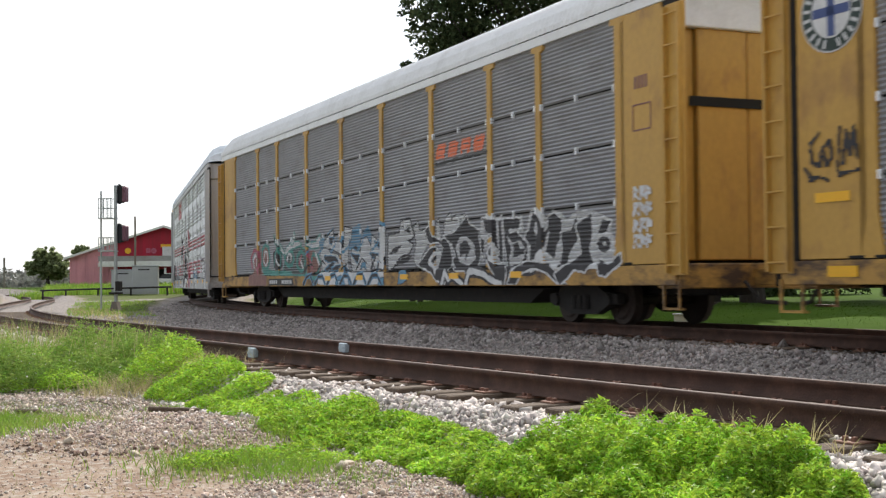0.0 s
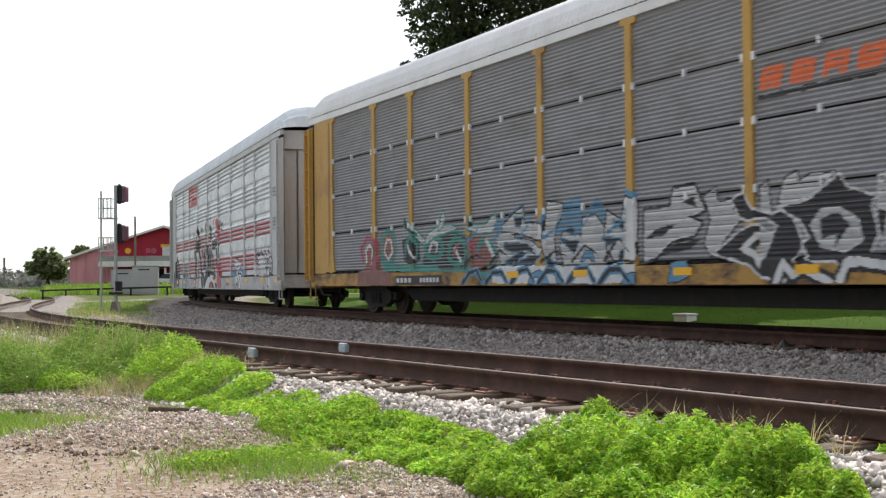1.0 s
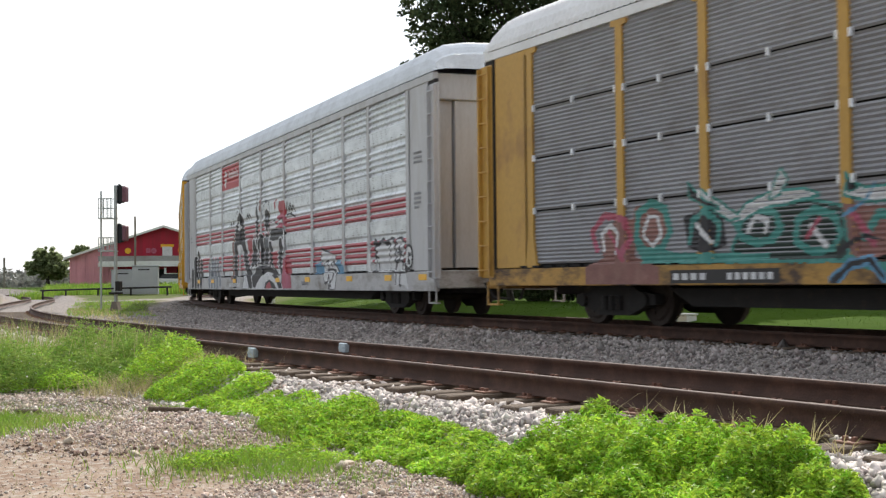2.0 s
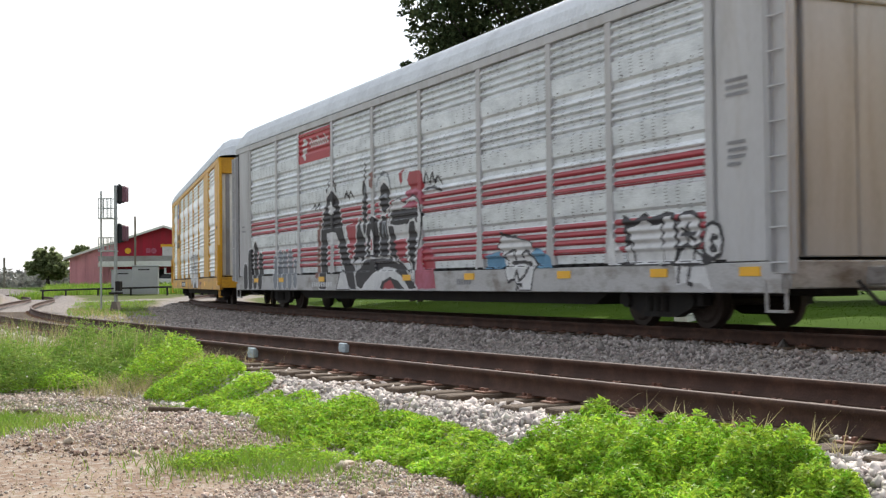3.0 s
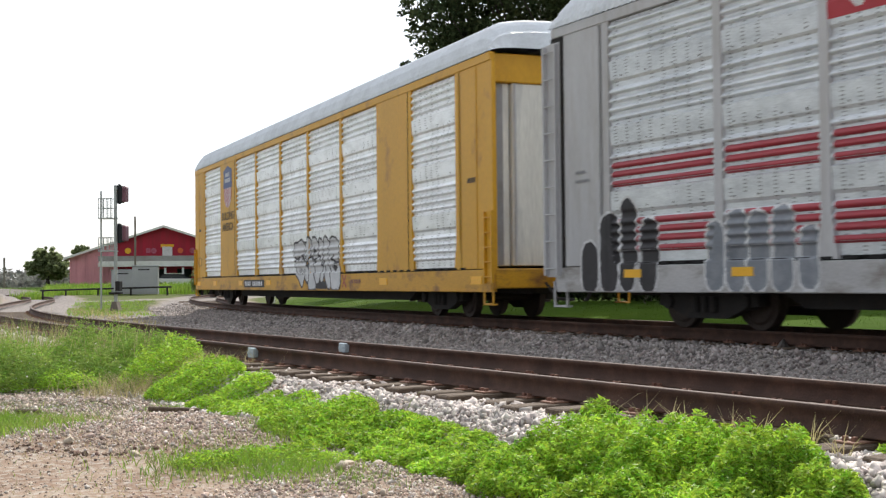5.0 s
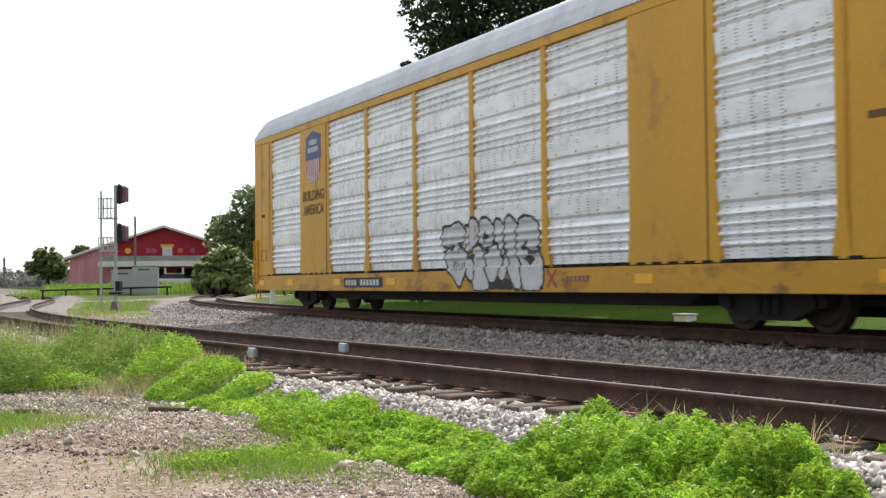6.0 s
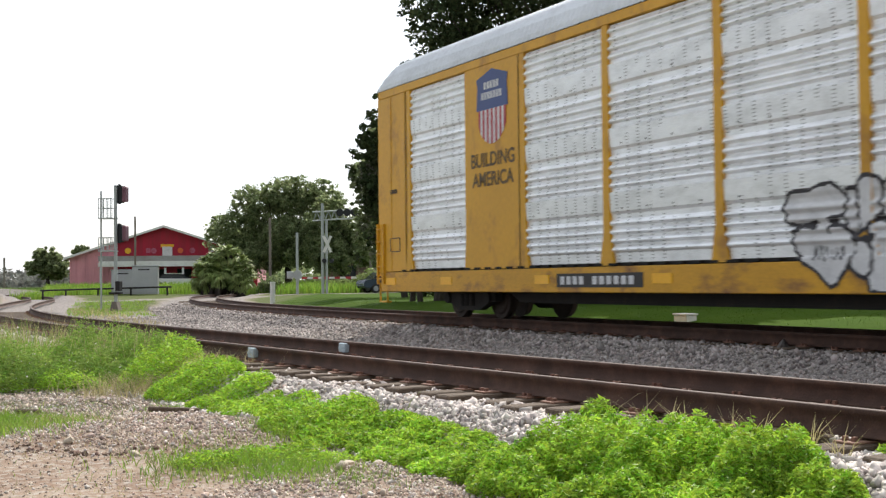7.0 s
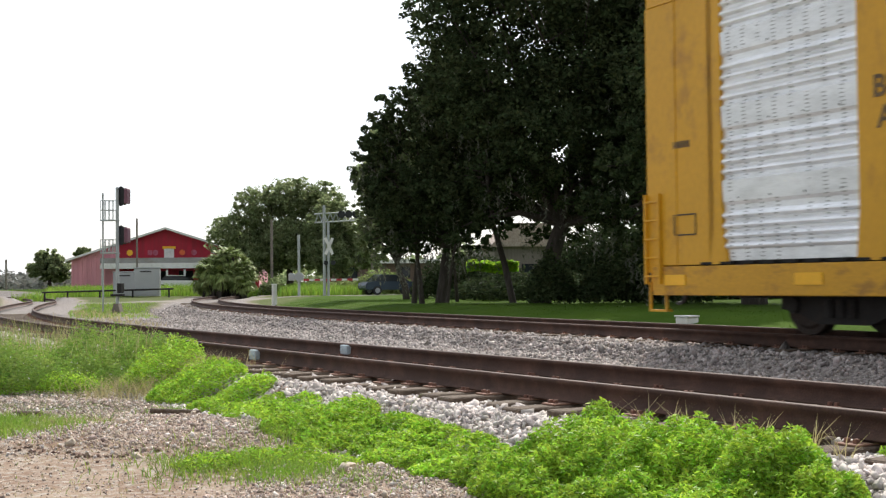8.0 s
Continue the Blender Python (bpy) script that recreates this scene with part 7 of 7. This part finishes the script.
def palm_thicket(x, y):
    root = thing("palm_thicket", "dense clump of fan palms beside the crossing road", "palm")
    z0 = gz(x, y)
    bm = bmesh.new()
    heads = []
    for i in range(40):
        q, w = math.sqrt(RNG.random()), RNG.uniform(0, 2 * np.pi)
        px, py = x + 1.75 * q * math.cos(w), y + 1.3 * q * math.sin(w)
        h = 3.35 * math.sqrt(1 - 0.8 * q * q) * RNG.uniform(0.55, 1.0)
        limb_tube(bm, [(px, py, z0 - 0.1), (px + 0.1, py, z0 + h * 0.5), (px + 0.12, py, z0 + h)], 0.16, 0.13)
        heads.append((px, py, z0 + h))
    part("trunk", bm, "bark", root)
    v, f = [], []
    for hx, hy, hz in heads:
        for j in range(34):
            a, e = RNG.uniform(0, 2 * np.pi), RNG.uniform(-0.7, 1.2)
            d = np.array([math.cos(a) * math.cos(e), math.sin(a) * math.cos(e), math.sin(e)])
            c = np.array([hx, hy, hz]) + d * RNG.uniform(0.35, 0.75)
            for k in range(9):
                b = a + (k - 4) * 0.28
                e2 = e - 0.25 * abs(k - 4) * 0.3 - 0.3
                t = c + np.array([math.cos(b) * math.cos(e2), math.sin(b) * math.cos(e2), math.sin(e2)]) * RNG.uniform(0.45, 0.7)
                w = np.array([-math.sin(b), math.cos(b), 0]) * 0.065
                n0 = len(v)
                v += [c - w * 0.4, c + w * 0.4, (c + t) / 2 + w + np.array([0, 0, 0.05]), t - np.array([0, 0, 0.12]), (c + t) / 2 - w + np.array([0, 0, 0.05])]
                f += [(n0, n0 + 1, n0 + 2), (n0, n0 + 2, n0 + 4), (n0 + 4, n0 + 2, n0 + 3)]
    ob = from_arrays("fronds", np.array(v), np.array(f), "palmleaf")
    ob.parent = root


palm_thicket(-16.6, 96.0)


# ------------------------------------------------------------------ red building
def red_building():
    root = thing("red_building", "long red gabled building with a white porch roof and badges", "building")
    bx, by, bz = -26.0, 118.0, 0.3
    root.matrix_basis = pose(bx, by, bz, 0, 0, 6)
    half, eave, peak = 8.6, 3.0, 5.8
    bm = bmesh.new()
    prism(bm, [(-half + 4.2, 0), (half, 0), (half, eave), (0, peak), (-half + 4.2, eave + 1.44)], 0.0, 0.25)
    part("front_wall", bm, "barnred", root)
    # left part of the front, its sunlit look painted in as pink
    bm = bmesh.new()
    prism(bm, [(-half, 0), (-half + 4.19, 0), (-half + 4.19, eave + 1.43), (-half, eave)], 0.0, 0.25)
    bmesh.ops.recalc_face_normals(bm, faces=bm.faces)
    wing = part("side_wing_wall", bm, "barnpink", root, "pink ribbed wall with sunlight painted into its colour")
    x = -half + 0.1
    while x < -half + 4.1:
        bm = bmesh.new()
        box(bm, x, x + 0.07, -0.05, -0.003, 0.0, eave - 0.1 + (x + half) * 0.32)
        part("batten", bm, "barnpink", wing)
        x += 0.42
    for sx in (-1, 1):
        bm = bmesh.new()
        prism(bm, [(0, peak), (sx * (half + 0.5), eave - 0.16), (sx * (half + 0.5), eave - 0.02), (0, peak + 0.16)], -0.5, 24)
        bmesh.ops.recalc_face_normals(bm, faces=bm.faces)
        part("roof", bm, "tinroof", root)
        bm = bmesh.new()
        prism(bm, [(0, peak - 0.02), (sx * (half + 0.5), eave - 0.2), (sx * (half + 0.5), eave), (0, peak + 0.18)], -0.56, -0.505)
        bmesh.ops.recalc_face_normals(bm, faces=bm.faces)
        part("fascia", bm, "white", root)
        bm = bmesh.new()
        box(bm, *sorted((sx * (half - 0.25), sx * half)), 0.26, 23.5, 0, eave)
        part("side_wall", bm, "barnpink", root)
    bm = bmesh.new()
    prism(bm, [(-5.6, 2.5), (half, 2.5), (half, 2.62), (-5.6, 2.62)], -1.9, -0.01)
    box(bm, -5.7, half, -2.0, -1.9, 2.12, 2.5)
    part("porch_roof", bm, "white", root, "weathered white porch roof")
    bm = bmesh.new()
    box(bm, -5.7, half, -1.88, -0.05, 2.63, 3.1)
    part("porch_tin", bm, "tinroof", root)
    for x in (-5.5, -2.6, 0.3, 1.9, 3.6, 6.0, 8.2):
        bm = bmesh.new()
        box(bm, x - 0.09, x + 0.09, -1.85, -1.67, 0, 2.0)
        part("porch_post", bm, "white", root)
    for x in (-4.4, -1.2, 1.2, 4.6):
        bm = bmesh.new()
        box(bm, x, x + 1.3, -0.06, 0.02, 0.1, 1.9)
        part("doorway", bm, "black", root)
    for x, z, r, m_ in ((-3.3, 3.62, 0.28, "reflector"), (-0.95, 3.62, 0.26, "spraypink"), (0.05 - 0.9 + 1.0 - 1.0 - 0.1, 3.62, 0.0, "white"), (1.5, 3.62, 0.26, "orange"), (2.6, 3.62, 0.26, "spraypink"), (4.4, 3.75, 0.27, "white"), (5.0, 3.5, 0.2, "blue"), (5.6, 3.85, 0.26, "reflector")):
        if r:
            bm = bmesh.new()
            prism(bm, [(x + r * math.cos(2 * math.pi * i / 16), z + r * math.sin(2 * math.pi * i / 16)) for i in range(16)], -0.05, -0.003)
            bmesh.ops.recalc_face_normals(bm, faces=bm.faces)
            part("badge", bm, m_, root)
    for x0, x1, z0, z1, m_ in ((-0.15, 0.75, 3.1, 4.0, "white"), (-0.3, 0.9, 3.95, 4.2, "reflector"), (-1.65, -1.25, 3.4, 3.85, "spraypink")):
        bm = bmesh.new()
        box(bm, x0, x1, -0.06, -0.003, z0, z1)
        part("badge", bm, m_, root)


red_building()


# ------------------------------------------------------------------ railway fixtures
def signal_mast():
    x, y = -15.0, 58.0
    z = gz(x, y)
    root = thing("signal_mast", "tall grey railway signal mast with two black heads", "railway signal", m=pose(x, y, z, 0, 0, -12))
    bm = bmesh.new()
    tube(bm, (0, 0, 0), (0, 0, 5.75), 0.085, 0.075, 12)
    part("mast", bm, "mast", root)
    bm = bmesh.new()
    prism(bm, [(-0.24, -0.1), (0.24, -0.1), (0.11, 0.42), (-0.11, 0.42)], -0.18, 0.18)
    part("base", bm, "wood", root)
    bm = bmesh.new()
    box(bm, -0.28, 0.28, -0.14, 0.14, 0.75, 0.85)
    box(bm, 0.02, 0.24, -0.12, 0.2, 0.9, 1.35, 0.02)
    part("junction_case", bm, "dark", root)
    for zc in (5.35, 3.55):
        bm = bmesh.new()
        prism(bm, [(0.13 + 0.21 * math.cos(t), zc + 0.46 * math.sin(t)) for t in (2 * math.pi * i / 24 for i in range(24))], 0.10, 0.14)
        box(bm, 0.0, 0.27, 0.14, 0.42, zc - 0.4, zc + 0.4, 0.04)
        bmesh.ops.recalc_face_normals(bm, faces=bm.faces)
        head = part("signal_head", bm, "signal", root, "black oval signal head")
        bm = bmesh.new()
        box(bm, 0.27, 0.45, 0.06, 0.46, zc - 0.36, zc + 0.36, 0.05)
        part("hood", bm, "signalred", head)
    bm = bmesh.new()
    tube(bm, (-0.72, 0, 0), (-0.72, 0, 5.5), 0.045, seg=8)
    part("ladder_pole", bm, "mast", root)
    for z0, z1, w in ((4.25, 5.15, -0.2), (2.75, 3.35, -0.2)):
        bm = bmesh.new()
        for a in (-0.72, -0.5, -0.3, -0.12):
            tube(bm, (a, -0.25, z0), (a, -0.25, z1), 0.018, seg=5)
            tube(bm, (a, 0.25, z0), (a, 0.25, z1), 0.018, seg=5)
        for zz in (z0, (z0 + z1) / 2, z1):
            for yy in (-0.25, 0.25):
                tube(bm, (-0.72, yy, zz), (-0.05, yy, zz), 0.018, seg=5)
        box(bm, -0.74, 0.0, -0.28, 0.28, z0 - 0.04, z0)
        part("platform", bm, "mast", root)


signal_mast()


def cabinet(x, y, w, h, label):
    z = gz(x, y)
    root = thing("relay_cabinet", label, "cabinet", m=pose(x, y, z, 0, 0, 8))
    bm = bmesh.new()
    box(bm, -w / 2, w / 2, -0.6, 0.6, 0.05, h, 0.03)
    box(bm, -w / 2 - 0.06, w / 2 + 0.06, -0.66, 0.66, h, h + 0.07, 0.02)
    part("case", bm, "cabinet", root)
    bm = bmesh.new()
    box(bm, -w / 2 + 0.1, -0.01, -0.63, -0.6, 0.2, h - 0.1)
    box(bm, 0.01, w / 2 - 0.1, -0.63, -0.6, 0.2, h - 0.1)
    part("door", bm, "cabinet", root)
    bm = bmesh.new()
    box(bm, -0.5, 0.35, -0.65, -0.63, h - 0.3, h - 0.2)
    part("notice", bm, "ink", root)


cabinet(-22.9, 97.5, 1.9, 2.2, "silver metal relay cabinet with dark notice")
cabinet(-24.9, 99.0, 1.9, 1.9, "silver metal relay cabinet in the grass")


def barrier():
    root = thing("pipe_barrier", "low dark pipe barrier beside the crossing road", "barrier")
    a, b = (-31.5, 99.0), (-20.4, 95.0)
    bm = bmesh.new()
    z0 = gz(-26, 97)
    tube(bm, (*a, z0 + 0.42), (*b, z0 + 0.62), 0.07, seg=8)
    part("rail", bm, "dark", root)
    for t in (0.02, 0.2, 0.45, 0.7, 0.97):
        px, py = a[0] + (b[0] - a[0]) * t, a[1] + (b[1] - a[1]) * t
        bm = bmesh.new()
        box(bm, px - 0.06, px + 0.06, py - 0.06, py + 0.06, gz(px, py) - 0.1, z0 + 0.42 + 0.2 * t)
        part("post", bm, "dark", root)


barrier()


def crossing_signal():
    x, y = -8.15, 88.0
    z = gz(x, y)
    root = thing("crossing_signal", "level crossing cantilever mast with crossbuck sign", "crossing signal", m=pose(x, y, z))
    bm = bmesh.new()
    tube(bm, (-0.22, 0, 0), (-0.22, 0, 6.3), 0.11, 0.1, 10)
    tube(bm, (0.06, 0, 0), (0.06, 0, 5.2), 0.09, 0.09, 10)
    part("mast", bm, "mast", root)
    bm = bmesh.new()
    for zz in (5.25, 5.85):
        tube(bm, (-0.9, 0, zz - 0.15), (2.3, 0, zz), 0.05, seg=6)
    for i in range(8):
        xa = -0.8 + i * 0.4
        tube(bm, (xa, 0, 5.15), (xa + 0.2, 0, 5.8), 0.03, seg=5)
        tube(bm, (xa + 0.2, 0, 5.8), (xa + 0.4, 0, 5.2), 0.03, seg=5)
    part("cantilever", bm, "mast", root)
    for xx in (1.0, 1.5, 2.0):
        bm = bmesh.new()
        tube(bm, (xx, -0.12, 5.65), (xx, 0.02, 5.65), 0.26, seg=16)
        box(bm, xx - 0.13, xx + 0.13, 0.02, 0.2, 5.5, 5.8)
        part("lamp_head", bm, "signal", root)
    bm = bmesh.new()
    for s in (-1, 1):
        vs = bmesh.ops.create_cube(bm, size=1)["verts"]
        bmesh.ops.scale(bm, vec=(1.25, 0.03, 0.2), verts=vs)
        bmesh.ops.rotate(bm, cent=(0, 0, 0), matrix=Matrix.Rotation(s * 1.15, 3, "Y"), verts=vs)
        bmesh.ops.translate(bm, vec=(0.12, -0.12 - 0.02 * s, 3.45), verts=vs)
    part("crossbuck", bm, "white", root, "white crossbuck sign")
    for xx in (0.4, -0.1):
        bm = bmesh.new()
        tube(bm, (xx, -0.14, 2.3), (xx, 0.0, 2.3), 0.16, seg=12)
        part("flasher", bm, "signal", root)


crossing_signal()


def crossing_gate():
    x, y = -10.2, 88.5
    z = gz(x, y)
    root = thing("crossing_gate", "lowered level crossing gate with red and white arm", "crossing gate", m=pose(x, y, z))
    bm = bmesh.new()
    tube(bm, (0, 0, 0), (0, 0, 4.3), 0.1, 0.09, 10)
    part("mast", bm, "mast", root)
    bm = bmesh.new()
    tube(bm, (0.05, -0.3, 1.35), (0.05, -0.1, 1.35), 0.32, seg=16)
    box(bm, -0.7, -0.25, -0.3, -0.1, 1.1, 1.6, 0.04)
    part("mechanism", bm, "cabinet", root)
    for i in range(10):
        bm = bmesh.new()
        box(bm, 0.35 + i * 0.38, 0.35 + (i + 1) * 0.38, -0.24, -0.2, 1.06, 1.2)
        part("arm_segment", bm, "white" if i % 2 else "logored", root)


crossing_gate()


def plain_post(name, label, category, x, y, h, r, material, seg=10, top=None):
    bm = bmesh.new()
    tube(bm, (0, 0, -0.1), (0, 0, h), r, r * 0.95, seg)
    if top:
        tube(bm, (0, 0, h), (0, 0, h + 0.05), r * 1.15, r, seg)
    ob = new(name, mesh_of(name, bm, material))
    ob.location = (x, y, gz(x, y))
    tagged(ob, label, category)


plain_post("marker_post", "short white painted marker post beside the main line", "post", -9.1, 67.5, 1.1, 0.14, "white", 12, True)
plain_post("utility_pole", "slim grey utility pole near the red building", "pole", -27.6, 113.5, 6.6, 0.09, "wood")
plain_post("utility_pole", "slim grey utility pole in the distance", "pole", -52.0, 150.0, 3.6, 0.12, "wood")
plain_post("utility_pole", "grey wooden pole among the far trees", "pole", -13.8, 101.0, 6.0, 0.11, "wood")
plain_post("utility_pole", "grey wooden pole among the far trees", "pole", -5.9, 103.0, 5.6, 0.11, "wood")

bm = bmesh.new()
box(bm, -0.22, 0.22, -0.16, 0.16, 0, 0.16, 0.02)
box(bm, -0.24, 0.24, -0.18, 0.18, 0.16, 0.2, 0.01)
ob = new("junction_box", mesh_of("junction_box", bm, "white"))
ob.matrix_basis = pose(5.45, 28.6, gz(5.45, 28.6) - 0.02, 0, 0, -60)
tagged(ob, "small white junction box beside the main line", "junction box")


def parked_car(x, y, rot, paint, label):
    root = thing("parked_car", label, "car", m=pose(x, y, gz(x, y), 0, 0, rot))
    bm = bmesh.new()
    prism(bm, [(-2.2, 0.35), (2.15, 0.35), (2.25, 0.6), (2.15, 0.85), (1.2, 0.95), (-1.5, 0.98), (-2.2, 0.9), (-2.28, 0.6)], -0.85, 0.85)
    bmesh.ops.recalc_face_normals(bm, faces=bm.faces)
    bmesh.ops.bevel(bm, geom=list(bm.edges), offset=0.06, segments=2, affect="EDGES")
    part("body", bm, paint, root)
    bm = bmesh.new()
    prism(bm, [(-1.7, 0.95), (1.15, 0.93), (0.45, 1.40), (-1.1, 1.42)], -0.72, 0.72)
    bmesh.ops.recalc_face_normals(bm, faces=bm.faces)
    part("window", bm, "glass", root)
    bm = bmesh.new()
    prism(bm, [(-1.12, 1.40), (0.47, 1.385), (0.4, 1.44), (-1.05, 1.46)], -0.73, 0.73)
    bmesh.ops.recalc_face_normals(bm, faces=bm.faces)
    part("roof", bm, paint, root)
    for wx in (-1.4, 1.35):
        for wy in (-0.8, 0.8):
            bm = bmesh.new()
            tube(bm, (wx, wy - 0.1, 0.32), (wx, wy + 0.1, 0.32), 0.32, seg=18)
            w = part("wheel", bm, "tyre", root)
            bm = bmesh.new()
            tube(bm, (wx, wy - 0.11, 0.32), (wx, wy + 0.11, 0.32), 0.19, seg=12)
            part("rim", bm, "cabinet", w)


parked_car(-3.9, 91.5, 25, "carpaint", "dark blue parked car under the trees")
parked_car(-24.2, 115.3, 4, "whitecar", "white parked car in front of the red building")


def house(x, y, w, d, h, rot, label, wall="white", roof="tinroof", rise=1.5):
    root = thing("house", label, "house", m=pose(x, y, gz(x, y), 0, 0, rot))
    bm = bmesh.new()
    box(bm, -w / 2, w / 2, 0, d, 0, h)
    part("wall", bm, wall, root)
    bm = bmesh.new()
    prism(bm, [(-w / 2 - 0.4, h - 0.05), (w / 2 + 0.4, h - 0.05), (w / 2 - 1.2, h + rise), (-w / 2 + 1.2, h + rise)], -0.4, d + 0.4)
    bmesh.ops.recalc_face_normals(bm, faces=bm.faces)
    part("roof", bm, roof, root)
    for i in range(3):
        bm = bmesh.new()
        xx = -w / 2 + w * (i + 0.5) / 3
        box(bm, xx - 0.5, xx + 0.5, -0.05, 0.02, 0.9, 2.0)
        part("window", bm, "glass", root)


house(5.6, 84.0, 4.6, 7.0, 3.2, 5, "weathered grey house with a tan roof half hidden behind oaks", "wood", "rubble")
house(-4.0, 128.0, 16.0, 6.0, 2.4, 0, "low dark-walled building with a white roof beyond the trees", "tie", "white", 0.35)
house(3.9, 110.0, 4.6, 6.0, 2.6, 0, "low white house seen under the trees", "white", "tinroof", 1.0)
house(-92.0, 300.0, 9.0, 6.0, 2.6, 0, "small grey house in the far distance", "cabinet", "tinroof")
# wooded skyline, pale and greyed by haze put into its colours
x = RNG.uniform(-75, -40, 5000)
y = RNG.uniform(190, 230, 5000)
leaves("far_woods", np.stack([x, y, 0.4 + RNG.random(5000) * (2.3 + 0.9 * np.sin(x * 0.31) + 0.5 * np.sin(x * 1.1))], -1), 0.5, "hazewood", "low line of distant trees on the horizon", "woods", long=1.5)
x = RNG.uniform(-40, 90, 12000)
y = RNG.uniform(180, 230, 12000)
leaves("far_woods", np.stack([x, y, 0.4 + RNG.random(12000) * (5.4 + 1.6 * np.sin(x * 0.21) + 1.0 * np.sin(x * 0.83))], -1), 0.6, "hazeleaf", "low line of distant trees on the horizon", "woods", long=1.5)


# ------------------------------------------------------------------ motion of the train
def car_pose(s):
    """A car rides on the chord between its two trucks."""
    ax, ay, _ = on(MAIN, s - 10.05)
    bx, by, _ = on(MAIN, s + 10.05)
    return pose((ax + bx) / 2, (ay + by) / 2, Z_MAIN, 0, 0, math.degrees(math.atan2(by - ay, bx - ax)))


def run(t):
    """Travel of the last car's middle along the track at t seconds."""
    return -14.900 + 10.658 * (t - 5) + 0.0167 * (t - 5) ** 2


def motions():
    times = [i / 5 for i in range(41)]
    for car, k in CARS:
        walk(car, [(t, car_pose(run(t) + 29.324 * k)) for t in times])
    for wheel, ax in WHEELS:
        walk(wheel, [(i / 30, pose(ax, 0, 0.42) @ pose(0, 0, 0, 0, math.degrees(run(i / 30) / 0.42), 0)) for i in range(241)])


motions()
